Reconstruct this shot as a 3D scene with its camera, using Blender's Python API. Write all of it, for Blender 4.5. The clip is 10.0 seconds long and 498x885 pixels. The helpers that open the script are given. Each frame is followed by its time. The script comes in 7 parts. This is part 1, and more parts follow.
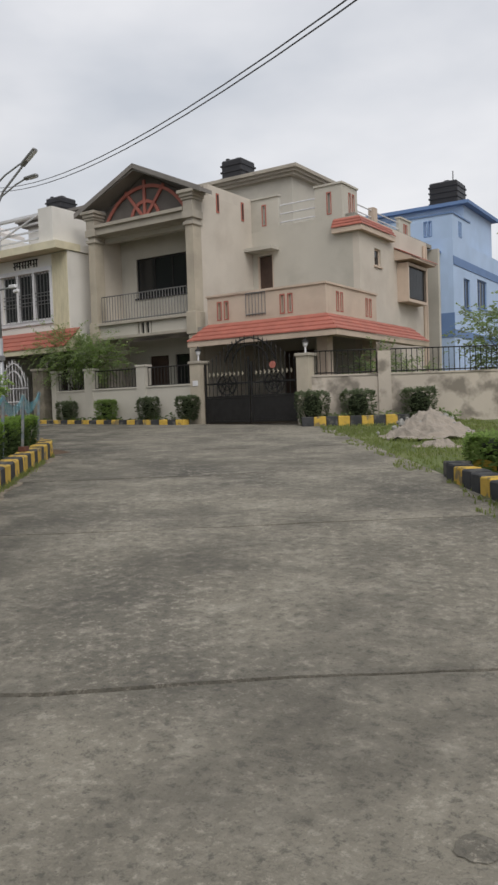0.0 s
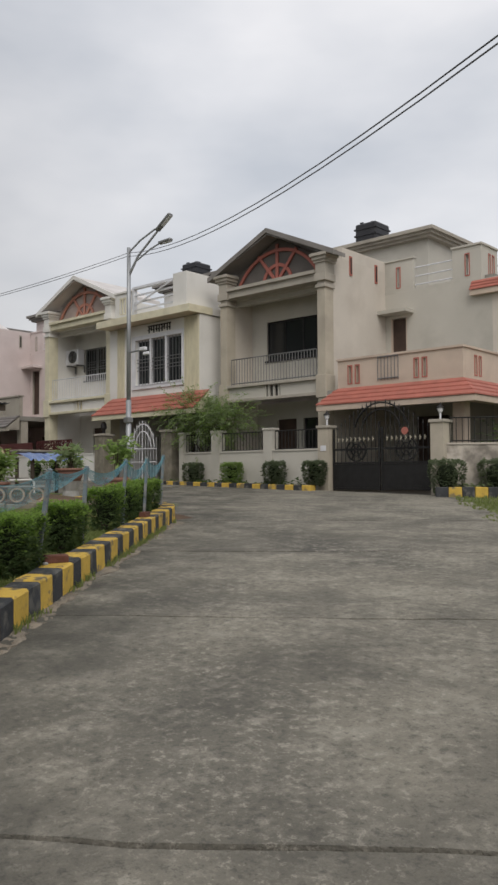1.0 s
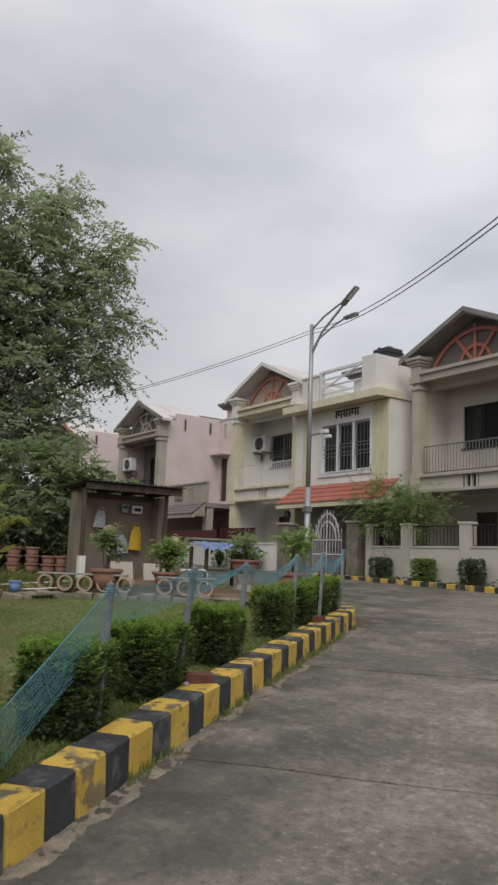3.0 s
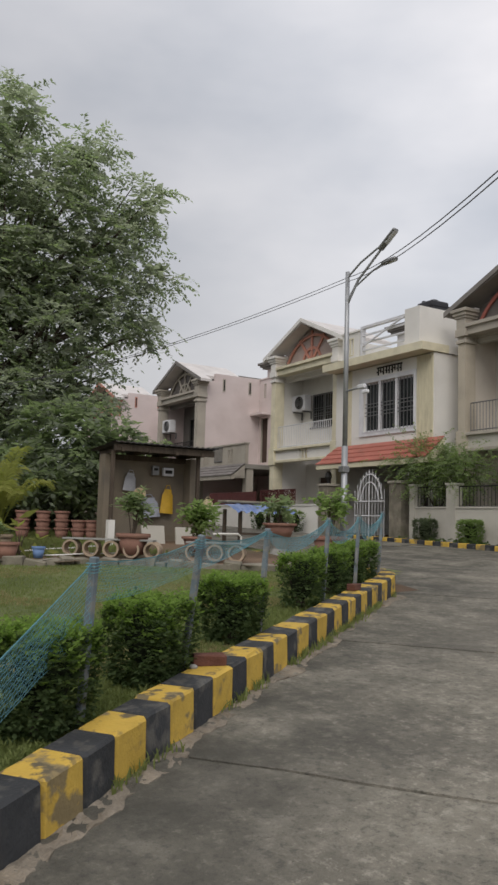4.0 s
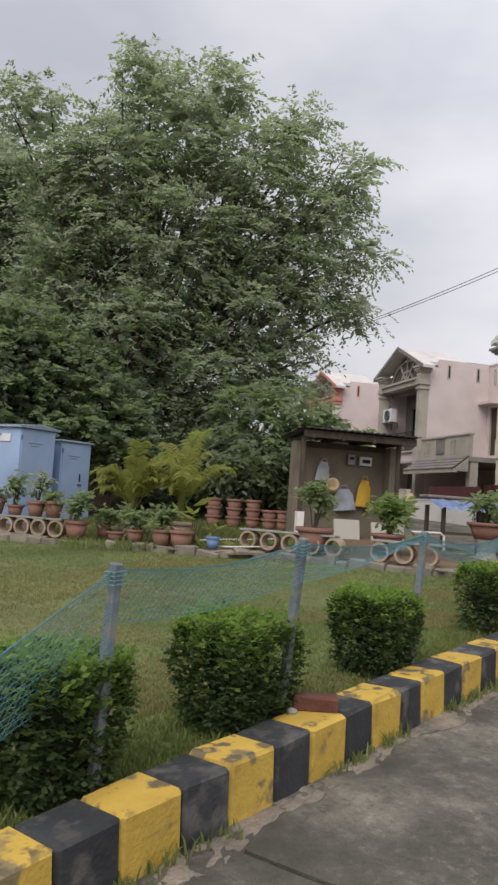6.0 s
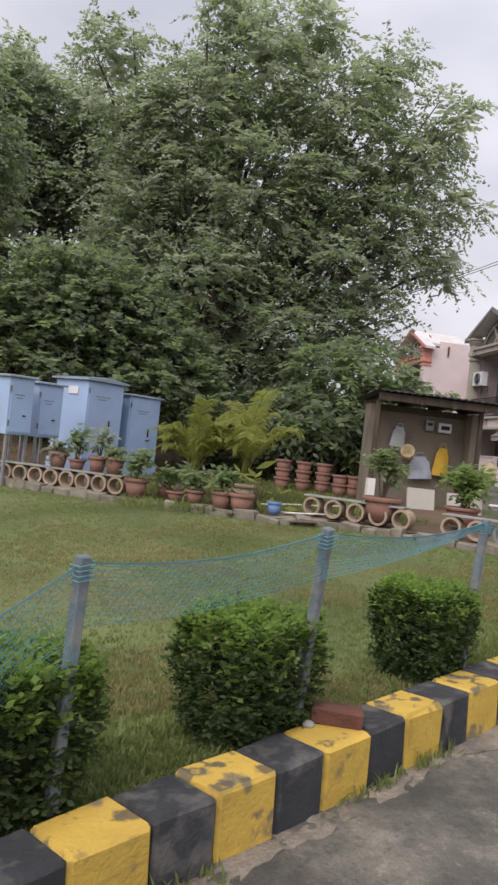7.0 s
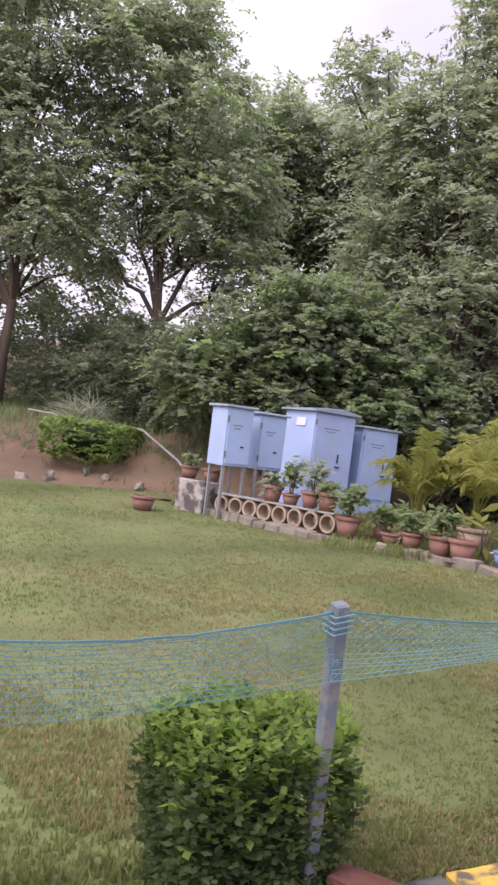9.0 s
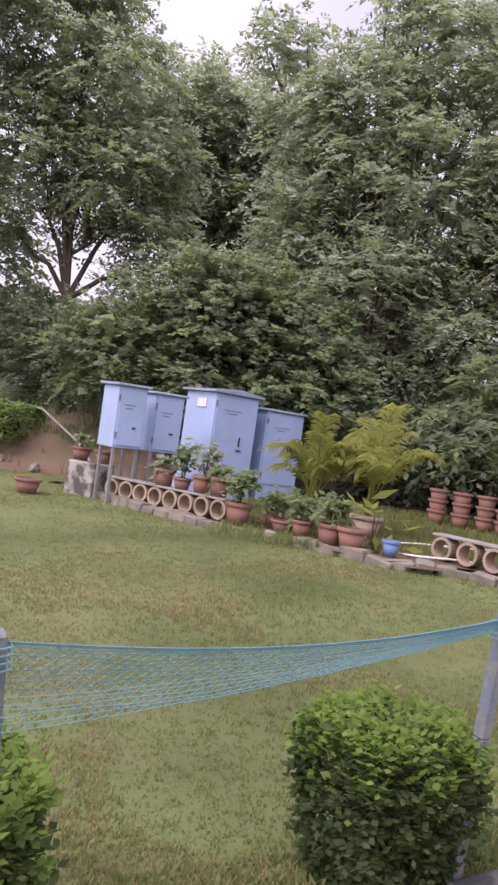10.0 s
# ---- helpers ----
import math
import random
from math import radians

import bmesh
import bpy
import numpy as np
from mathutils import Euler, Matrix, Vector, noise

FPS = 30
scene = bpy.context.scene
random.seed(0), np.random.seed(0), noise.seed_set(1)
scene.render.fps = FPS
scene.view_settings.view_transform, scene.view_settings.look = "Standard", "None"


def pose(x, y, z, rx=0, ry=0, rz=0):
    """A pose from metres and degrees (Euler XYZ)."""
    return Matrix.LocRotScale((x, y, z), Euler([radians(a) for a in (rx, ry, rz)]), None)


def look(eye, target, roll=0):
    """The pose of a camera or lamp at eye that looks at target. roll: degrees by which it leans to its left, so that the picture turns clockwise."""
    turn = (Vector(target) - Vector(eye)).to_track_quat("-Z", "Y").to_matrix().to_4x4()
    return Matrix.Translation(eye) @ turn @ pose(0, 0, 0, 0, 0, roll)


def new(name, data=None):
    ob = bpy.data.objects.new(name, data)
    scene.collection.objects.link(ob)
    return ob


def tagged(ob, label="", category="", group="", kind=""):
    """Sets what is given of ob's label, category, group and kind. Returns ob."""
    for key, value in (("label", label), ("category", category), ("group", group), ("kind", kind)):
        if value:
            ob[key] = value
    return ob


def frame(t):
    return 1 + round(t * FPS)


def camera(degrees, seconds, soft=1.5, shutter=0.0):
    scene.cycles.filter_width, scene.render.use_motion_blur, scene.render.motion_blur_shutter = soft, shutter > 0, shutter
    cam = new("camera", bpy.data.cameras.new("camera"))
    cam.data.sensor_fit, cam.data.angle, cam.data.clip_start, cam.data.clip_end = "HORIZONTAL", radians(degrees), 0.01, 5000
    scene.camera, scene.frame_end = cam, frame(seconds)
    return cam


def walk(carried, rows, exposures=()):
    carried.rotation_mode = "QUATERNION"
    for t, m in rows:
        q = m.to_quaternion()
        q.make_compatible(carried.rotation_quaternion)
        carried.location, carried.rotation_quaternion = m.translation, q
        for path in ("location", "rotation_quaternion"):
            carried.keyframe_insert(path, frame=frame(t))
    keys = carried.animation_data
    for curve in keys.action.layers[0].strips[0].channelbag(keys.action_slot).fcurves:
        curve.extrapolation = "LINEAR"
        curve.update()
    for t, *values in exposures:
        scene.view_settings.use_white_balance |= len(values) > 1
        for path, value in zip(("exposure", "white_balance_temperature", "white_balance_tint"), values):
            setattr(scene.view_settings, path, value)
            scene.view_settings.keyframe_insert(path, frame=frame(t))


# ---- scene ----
cam = camera(34.4, 10.0, soft=2.6)
# seconds, place, yaw, pitch, roll
ROWS = [
    (0.0, -0.092, 0.376, 1.532, 32.21, -2.16, 1.91),
    (0.5, -0.288, 0.556, 1.640, 37.83, 1.43, -0.14),
    (1.0, -0.520, 0.939, 1.646, 41.19, 2.38, 0.27),
    (1.5, -0.730, 1.226, 1.662, 41.61, 4.61, -0.33),
    (2.0, -1.039, 1.451, 1.715, 41.89, 6.05, -3.03),
    (2.5, -1.269, 1.803, 1.708, 48.66, 7.89, -1.40),
    (3.0, -1.514, 2.069, 1.759, 54.58, 8.54, -2.05),
    (3.2, -1.616, 2.191, 1.742, 55.87, 7.67, -2.24),
    (4.3, -2.168, 2.904, 1.827, 58.26, 5.54, -1.51),
    (4.5, -2.236, 3.027, 1.823, 58.91, 5.67, -1.80),
    (5.0, -2.530, 3.301, 1.828, 64.33, 4.78, -4.03),
    (5.5, -2.735, 3.575, 1.875, 71.39, 4.82, -3.84),
    (5.7, -2.815, 3.739, 1.867, 73.22, 5.08, -3.41),
    (6.8, -3.376, 4.313, 1.974, 78.40, 1.00, -6.12),
    (7.0, -3.459, 4.387, 2.006, 80.57, 0.65, -6.38),
    (7.5, -3.695, 4.769, 2.052, 88.57, 0.62, -5.83),
    (8.0, -3.946, 5.035, 2.050, 92.72, -0.20, -6.65),
    (8.5, -4.282, 5.205, 2.105, 97.24, -1.14, -8.55),
    (9.0, -4.546, 5.457, 2.096, 101.31, 0.77, -7.67),
    (9.5, -4.816, 5.726, 2.141, 102.26, 1.94, -8.04),
    (10.0, -5.189, 5.974, 2.180, 96.74, 0.18, -8.56),
]
walk(cam, [(t, pose(x, y, z, 90 + pitch, roll, yaw)) for t, x, y, z, yaw, pitch, roll in ROWS],
     [(0.0, 0.15, 6500, 10), (0.5, 0.14, 6500, 10), (2.0, 0.1, 6500, 10), (3.0, 0.1, 6500, 10), (4.5, 0.2, 6500, 12), (5.5, 0.4, 6500, 13), (7.0, 0.65, 6400, 17),
      (7.5, 0.88, 6400, 23), (8.0, 1.05, 6300, 28), (8.5, 1.2, 6300, 32), (9.0, 1.2, 6300, 34), (9.5, 0.92, 6300, 34), (10.0, 1.12, 6300, 37)])
# ---- light: an overcast monsoon sky with a weak, wide sun ----
world = bpy.data.worlds.new("world")
scene.world = world
world.use_nodes = True
wt = world.node_tree
wt.nodes.clear()
w_out = wt.nodes.new("ShaderNodeOutputWorld")
w_bg = wt.nodes.new("ShaderNodeBackground")
w_sky = wt.nodes.new("ShaderNodeTexSky")
w_sky.sky_type = "NISHITA"
w_sky.sun_disc = False
w_sky.sun_elevation = radians(52)
w_sky.sun_rotation = radians(130)
w_sky.air_density = 1.5
w_sky.dust_density = 4.0
w_co = wt.nodes.new("ShaderNodeTexCoord")
w_map = wt.nodes.new("ShaderNodeMapping")
w_map.inputs["Scale"].default_value = (1.0, 1.0, 2.2)
w_map.inputs["Location"].default_value = (0.35, 0.1, 0.2)
w_n = wt.nodes.new("ShaderNodeTexNoise")
w_n.inputs["Scale"].default_value = 2.1
w_n.inputs["Detail"].default_value = 5.0
w_n.inputs["Roughness"].default_value = 0.48
w_ramp = wt.nodes.new("ShaderNodeValToRGB")
w_ramp.color_ramp.elements[0].position = 0.36
w_ramp.color_ramp.elements[0].color = (0.47, 0.49, 0.53, 1)
w_ramp.color_ramp.elements[1].position = 0.68
w_ramp.color_ramp.elements[1].color = (0.76, 0.75, 0.76, 1)
w_gain = wt.nodes.new("ShaderNodeMix")
w_gain.data_type = "RGBA"
w_gain.blend_type = "MULTIPLY"
w_gain.inputs[0].default_value = 1.0
w_gain.inputs[7].default_value = (0.10, 0.10, 0.10, 1)
w_mix = wt.nodes.new("ShaderNodeMix")
w_mix.data_type = "RGBA"
w_mix.inputs[0].default_value = 0.88
wt.links.new(w_co.outputs["Generated"], w_map.inputs["Vector"])
wt.links.new(w_map.outputs["Vector"], w_n.inputs["Vector"])
wt.links.new(w_n.outputs["Fac"], w_ramp.inputs["Fac"])
wt.links.new(w_sky.outputs["Color"], w_gain.inputs[6])
wt.links.new(w_gain.outputs[2], w_mix.inputs[6])
wt.links.new(w_ramp.outputs["Color"], w_mix.inputs[7])
# the cloud is thinner on the sun's side of the sky
w_dir = wt.nodes.new("ShaderNodeSeparateXYZ")
w_side = wt.nodes.new("ShaderNodeMapRange")
w_side.interpolation_type = "SMOOTHSTEP"
for key, val in (("From Min", -1.0), ("From Max", -0.62), ("To Min", 0.7), ("To Max", 1.06)):
    w_side.inputs[key].default_value = val
w_dim = wt.nodes.new("ShaderNodeVectorMath")
w_dim.operation = "SCALE"
wt.links.new(w_co.outputs["Generated"], w_dir.inputs[0])
wt.links.new(w_dir.outputs["X"], w_side.inputs["Value"])
wt.links.new(w_mix.outputs[2], w_dim.inputs[0])
wt.links.new(w_side.outputs["Result"], w_dim.inputs["Scale"])
wt.links.new(w_dim.outputs[0], w_bg.inputs["Color"])
w_bg.inputs["Strength"].default_value = 1.1
wt.links.new(w_bg.outputs["Background"], w_out.inputs["Surface"])
sun = new("sun", bpy.data.lights.new("sun", "SUN"))
sun.data.energy = 1.3
sun.data.angle = radians(38)
sun.data.color = (1.0, 0.96, 0.9)
sun.matrix_world = look((16, -12, 34), (-8, 8, 0))

# ---- materials ----
def material(name, base, rough=0.8, var=0.12, scale=6.0, fine=60.0, bump=0.15, metal=0.0, dirt=None, dirt_scale=1.2, dirt_amount=0.35, spec=0.3, island=0.0, alpha=1.0, stretch=(1, 1, 1), edge=(0.48, 0.72), top_wear=0.0):
    """A plain surface with blotches, grain, stains and a little relief, at real-world size."""
    m = bpy.data.materials.new(name)
    m.use_nodes = True
    nt = m.node_tree
    b = nt.nodes["Principled BSDF"]
    b.inputs["Roughness"].default_value = rough
    b.inputs["Metallic"].default_value = metal
    b.inputs["Specular IOR Level"].default_value = spec
    b.inputs["Alpha"].default_value = alpha
    co = nt.nodes.new("ShaderNodeTexCoord")
    mp = nt.nodes.new("ShaderNodeMapping")
    mp.inputs["Scale"].default_value = stretch
    nt.links.new(co.outputs["Object"], mp.inputs["Vector"])
    own = nt.nodes.new("ShaderNodeObjectInfo")
    far = nt.nodes.new("ShaderNodeMath")
    far.operation = "MULTIPLY"
    far.inputs[1].default_value = 37.0
    nt.links.new(own.outputs["Random"], far.inputs[0])
    nt.links.new(far.outputs[0], mp.inputs["Location"])

    def noise_node(s, detail=4.0):
        n = nt.nodes.new("ShaderNodeTexNoise")
        n.inputs["Scale"].default_value = s
        n.inputs["Detail"].default_value = detail
        nt.links.new(mp.outputs["Vector"], n.inputs["Vector"])
        return n.outputs["Fac"]

    def ramp(fac, lo, hi, a, c):
        r = nt.nodes.new("ShaderNodeMapRange")
        r.inputs["From Min"].default_value = lo
        r.inputs["From Max"].default_value = hi
        r.inputs["To Min"].default_value = a
        r.inputs["To Max"].default_value = c
        nt.links.new(fac, r.inputs["Value"])
        return r.outputs["Result"]

    def mix(kind, fac, a, c):
        x = nt.nodes.new("ShaderNodeMix")
        x.data_type = "RGBA"
        x.blend_type = kind
        for sock, v in ((x.inputs[0], fac), (x.inputs[6], a), (x.inputs[7], c)):
            if isinstance(v, (int, float)):
                sock.default_value = v
            elif isinstance(v, tuple):
                sock.default_value = (*v[:3], 1)
            else:
                nt.links.new(v, sock)
        return x.outputs[2]

    big = noise_node(scale)
    small = noise_node(fine, 3.0)
    dark = tuple(c * (1 - var) for c in base)
    light = tuple(min(1, c * (1 + var)) for c in base)
    col = mix("MIX", ramp(big, 0.3, 0.7, 0, 1), dark, light)
    col = mix("MULTIPLY", 0.5, col, mix("MIX", ramp(small, 0.3, 0.7, 0, 1), (1 - var, 1 - var, 1 - var), (1, 1, 1)))
    if island:
        geo = nt.nodes.new("ShaderNodeNewGeometry")
        col = mix("MULTIPLY", 1.0, col, mix("MIX", geo.outputs["Random Per Island"], (1 - island,) * 3, (1 + island * 0.6,) * 3))
        info = nt.nodes.new("ShaderNodeObjectInfo")
        col = mix("MULTIPLY", 1.0, col, mix("MIX", info.outputs["Random"], (1 - island * 0.5,) * 3, (1, 1, 1)))
    if dirt:
        d = noise_node(dirt_scale, 7.0)
        col = mix("MIX", ramp(d, edge[0], edge[1], 0, dirt_amount), col, dirt)
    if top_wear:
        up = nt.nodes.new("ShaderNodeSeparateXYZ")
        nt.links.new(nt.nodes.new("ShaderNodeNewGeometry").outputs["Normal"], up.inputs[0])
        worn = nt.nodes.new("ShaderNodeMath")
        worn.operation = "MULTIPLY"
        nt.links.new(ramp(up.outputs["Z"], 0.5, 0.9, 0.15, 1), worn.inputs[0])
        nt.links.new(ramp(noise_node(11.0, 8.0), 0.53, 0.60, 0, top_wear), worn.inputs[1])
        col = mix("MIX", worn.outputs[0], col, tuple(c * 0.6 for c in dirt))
    nt.links.new(col, b.inputs["Base Color"])
    if bump:
        bp = nt.nodes.new("ShaderNodeBump")
        bp.inputs["Strength"].default_value = bump
        bp.inputs["Distance"].default_value = 0.02
        nt.links.new(small, bp.inputs["Height"])
        nt.links.new(bp.outputs["Normal"], b.inputs["Normal"])
    return m


def leaf_material(name, base, var=0.22, through_light=0.55):
    """Leaves: each differs a little, and some light comes through."""
    m = material(name, base, rough=0.75, var=0.15, scale=1.2, fine=9.0, bump=0.0, island=var, spec=0.12)
    nt = m.node_tree
    b = nt.nodes["Principled BSDF"]
    tr = nt.nodes.new("ShaderNodeBsdfTranslucent")
    tr.inputs["Color"].default_value = (base[0] * 1.35, base[1] * 1.45, base[2] * 1.1, 1)
    ms = nt.nodes.new("ShaderNodeMixShader")
    ms.inputs[0].default_value = through_light
    nt.links.new(b.outputs[0], ms.inputs[1])
    nt.links.new(tr.outputs[0], ms.inputs[2])
    nt.links.new(ms.outputs[0], nt.nodes["Material Output"].inputs["Surface"])
    return m


M = {}
M["concrete"] = material("concrete", (0.30, 0.285, 0.255), 0.9, 0.16, 1.1, 28.0, 0.5, dirt=(0.13, 0.125, 0.11), dirt_scale=0.55, dirt_amount=0.6)
M["earth"] = material("earth", (0.155, 0.105, 0.07), 0.95, 0.3, 0.8, 18.0, 0.6, dirt=(0.09, 0.10, 0.045), dirt_scale=0.5, dirt_amount=0.7)
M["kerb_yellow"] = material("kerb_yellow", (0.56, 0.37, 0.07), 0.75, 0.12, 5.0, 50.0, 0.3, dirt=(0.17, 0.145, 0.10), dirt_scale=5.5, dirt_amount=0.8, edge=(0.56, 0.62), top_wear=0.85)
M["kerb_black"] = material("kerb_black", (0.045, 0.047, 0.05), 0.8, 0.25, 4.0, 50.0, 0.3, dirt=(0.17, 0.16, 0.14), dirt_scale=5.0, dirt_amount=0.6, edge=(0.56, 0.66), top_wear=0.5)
M["wall_grey"] = material("wall_grey", (0.50, 0.475, 0.42), 0.85, 0.05, 1.0, 40.0, 0.1, dirt=(0.30, 0.28, 0.24), dirt_scale=0.9, dirt_amount=0.45)
M["wall_beige"] = material("wall_beige", (0.57, 0.52, 0.455), 0.85, 0.05, 1.0, 40.0, 0.1, dirt=(0.36, 0.31, 0.26), dirt_scale=0.9, dirt_amount=0.4)
M["wall_white"] = material("wall_white", (0.74, 0.72, 0.68), 0.8, 0.04, 1.0, 40.0, 0.08, dirt=(0.45, 0.43, 0.38), dirt_scale=0.8, dirt_amount=0.35)
M["wall_pink"] = material("wall_pink", (0.62, 0.535, 0.515), 0.8, 0.05, 1.0, 40.0, 0.08, dirt=(0.42, 0.33, 0.31), dirt_scale=0.8, dirt_amount=0.35)
M["wall_blue"] = material("wall_blue", (0.43, 0.56, 0.76), 0.8, 0.05, 1.0, 40.0, 0.08, dirt=(0.34, 0.45, 0.62), dirt_scale=0.8, dirt_amount=0.4)
M["blue_dark"] = material("blue_dark", (0.15, 0.24, 0.43), 0.7, 0.06, 2.0, 40.0, 0.05)
M["cream_trim"] = material("cream_trim", (0.67, 0.62, 0.46), 0.7, 0.08, 3.0, 40.0, 0.08, dirt=(0.3, 0.27, 0.18), dirt_amount=0.35)
M["red_trim"] = material("red_trim", (0.40, 0.14, 0.11), 0.7, 0.1, 3.0, 40.0, 0.05, dirt=(0.22, 0.11, 0.1))
M["red_tile"] = material("red_tile", (0.44, 0.15, 0.112), 0.55, 0.12, 3.0, 40.0, 0.1, dirt=(0.2, 0.09, 0.07), dirt_scale=2.0, island=0.12)
M["slate_tile"] = material("slate_tile", (0.22, 0.20, 0.19), 0.7, 0.15, 3.0, 40.0, 0.15, dirt=(0.12, 0.11, 0.1), island=0.1)
M["dark_tin"] = material("dark_tin", (0.055, 0.055, 0.058), 0.55, 0.2, 3.0, 30.0, 0.15, dirt=(0.12, 0.08, 0.05), dirt_amount=0.4)
M["iron_black"] = material("iron_black", (0.028, 0.027, 0.027), 0.5, 0.2, 6.0, 60.0, 0.1, metal=0.3)
M["iron_grey"] = material("iron_grey", (0.22, 0.22, 0.22), 0.45, 0.15, 6.0, 60.0, 0.08, metal=0.5)
M["galvanised"] = material("galvanised", (0.36, 0.37, 0.38), 0.5, 0.12, 8.0, 60.0, 0.05, metal=0.6, dirt=(0.25, 0.24, 0.23), dirt_scale=4.0)
M["plastic_black"] = material("plastic_black", (0.03, 0.03, 0.034), 0.45, 0.15, 4.0, 40.0, 0.05)
M["cabinet_blue"] = material("cabinet_blue", (0.34, 0.455, 0.66), 0.4, 0.06, 2.0, 40.0, 0.03, dirt=(0.30, 0.37, 0.45), dirt_scale=2.2, dirt_amount=0.35, spec=0.5)
M["terracotta"] = material("terracotta", (0.255, 0.135, 0.102), 0.8, 0.16, 5.0, 50.0, 0.2, dirt=(0.22, 0.14, 0.1), dirt_scale=6.0)
M["ring_clay"] = material("ring_clay", (0.38, 0.29, 0.21), 0.85, 0.15, 6.0, 50.0, 0.3, dirt=(0.14, 0.13, 0.09), dirt_scale=5.0, dirt_amount=0.6)
M["stone"] = material("stone", (0.24, 0.215, 0.17), 0.9, 0.25, 5.0, 50.0, 0.5, dirt=(0.1, 0.1, 0.06), dirt_scale=3.0, dirt_amount=0.6, island=0.15)
M["brick"] = material("brick", (0.14, 0.06, 0.043), 0.9, 0.2, 8.0, 70.0, 0.4, dirt=(0.09, 0.05, 0.04), dirt_scale=6.0)
M["bark"] = material("bark", (0.085, 0.066, 0.05), 0.95, 0.3, 6.0, 30.0, 0.8, stretch=(1, 1, 0.25))
M["post_concrete"] = material("post_concrete", (0.30, 0.295, 0.275), 0.85, 0.15, 6.0, 50.0, 0.3, dirt=(0.18, 0.17, 0.15), dirt_scale=5.0)
M["post_paint"] = material("post_paint", (0.15, 0.185, 0.205), 0.75, 0.2, 8.0, 50.0, 0.2, dirt=(0.22, 0.22, 0.20), dirt_scale=11.0, dirt_amount=0.8, edge=(0.5, 0.56))
M["post_low"] = material("post_low", (0.21, 0.215, 0.21), 0.85, 0.2, 7.0, 50.0, 0.3, dirt=(0.13, 0.17, 0.20), dirt_scale=9.0, dirt_amount=0.7, edge=(0.5, 0.57))
M["cable"] = material("cable", (0.10, 0.10, 0.11), 0.6, 0.1, 4.0, 40.0, 0.0)
M["dust"] = material("dust", (0.25, 0.215, 0.17), 0.95, 0.3, 6.0, 60.0, 0.8, dirt=(0.12, 0.10, 0.075), dirt_scale=7.0, dirt_amount=0.7)
M["net"] = material("net", (0.13, 0.31, 0.36), 0.6, 0.1, 5.0, 60.0, 0.0)
# leaf_dark, leaf_mid and leaf_grey are paled to carry haze in their colour
M["leaf_dark"] = leaf_material("leaf_dark", (0.215, 0.245, 0.18))
M["leaf_mid"] = leaf_material("leaf_mid", (0.25, 0.305, 0.17))
M["leaf_bright"] = leaf_material("leaf_bright", (0.24, 0.32, 0.12))
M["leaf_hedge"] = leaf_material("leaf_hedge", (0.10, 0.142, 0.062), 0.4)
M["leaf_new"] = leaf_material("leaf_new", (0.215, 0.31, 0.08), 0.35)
M["leaf_palm"] = leaf_material("leaf_palm", (0.29, 0.30, 0.09))
M["leaf_under"] = leaf_material("leaf_under", (0.145, 0.172, 0.115))
M["leaf_grey"] = leaf_material("leaf_grey", (0.36, 0.385, 0.32))


def glass_material():
    m = bpy.data.materials.new("window_glass")
    m.use_nodes = True
    b = m.node_tree.nodes["Principled BSDF"]
    b.inputs["Base Color"].default_value = (0.02, 0.022, 0.024, 1)
    b.inputs["Roughness"].default_value = 0.12
    b.inputs["Specular IOR Level"].default_value = 0.5
    return m


M["glass"] = glass_material()

# ---- mesh helpers ----
def mesh_ob(name, bm, mat, parent=None, label="", smooth=False):
    me = bpy.data.meshes.new(name)
    bm.to_mesh(me)
    bm.free()
    for p in me.polygons:
        p.use_smooth = smooth
    me.materials.append(mat)
    ob = new(name, me)
    if parent is not None:
        ob.parent = parent
    if label:
        ob["label"] = label
    return ob


def part(name, bm, mat, parent, label="", smooth=False):
    return mesh_ob(name, bm, mat, parent, label, smooth)


def thing(name, x, y, z, label, category, group="", rz=0.0, kind=""):
    e = new(name)
    e.empty_display_size = 0.1
    e.matrix_basis = pose(x, y, z, 0, 0, rz)
    return tagged(e, label, category, group, kind)


def raw(name, verts, faces, mat, parent=None, label="", smooth=False):
    me = bpy.data.meshes.new(name)
    me.from_pydata([tuple(v) for v in verts], [], [tuple(f) for f in faces])
    me.update()
    if smooth:
        for p in me.polygons:
            p.use_smooth = True
    me.materials.append(mat)
    ob = new(name, me)
    if parent is not None:
        ob.parent = parent
    if label:
        ob["label"] = label
    return ob


def box(bm, x0, y0, z0, x1, y1, z1, m=None, bevel=0.0):
    r = bmesh.ops.create_cube(bm, size=1.0)
    mat = Matrix.Translation(((x0 + x1) / 2, (y0 + y1) / 2, (z0 + z1) / 2)) @ Matrix.Diagonal((abs(x1 - x0), abs(y1 - y0), abs(z1 - z0), 1))
    if m is not None:
        mat = m @ mat
    bmesh.ops.transform(bm, matrix=mat, verts=r["verts"])
    if bevel:
        edges = list({e for v in r["verts"] for e in v.link_edges})
        bmesh.ops.bevel(bm, geom=edges, offset=bevel, segments=1, affect="EDGES")
    return bm


def boxes(*rows, bevel=0.0):
    bm = bmesh.new()
    for r in rows:
        box(bm, *r, bevel=bevel)
    return bm


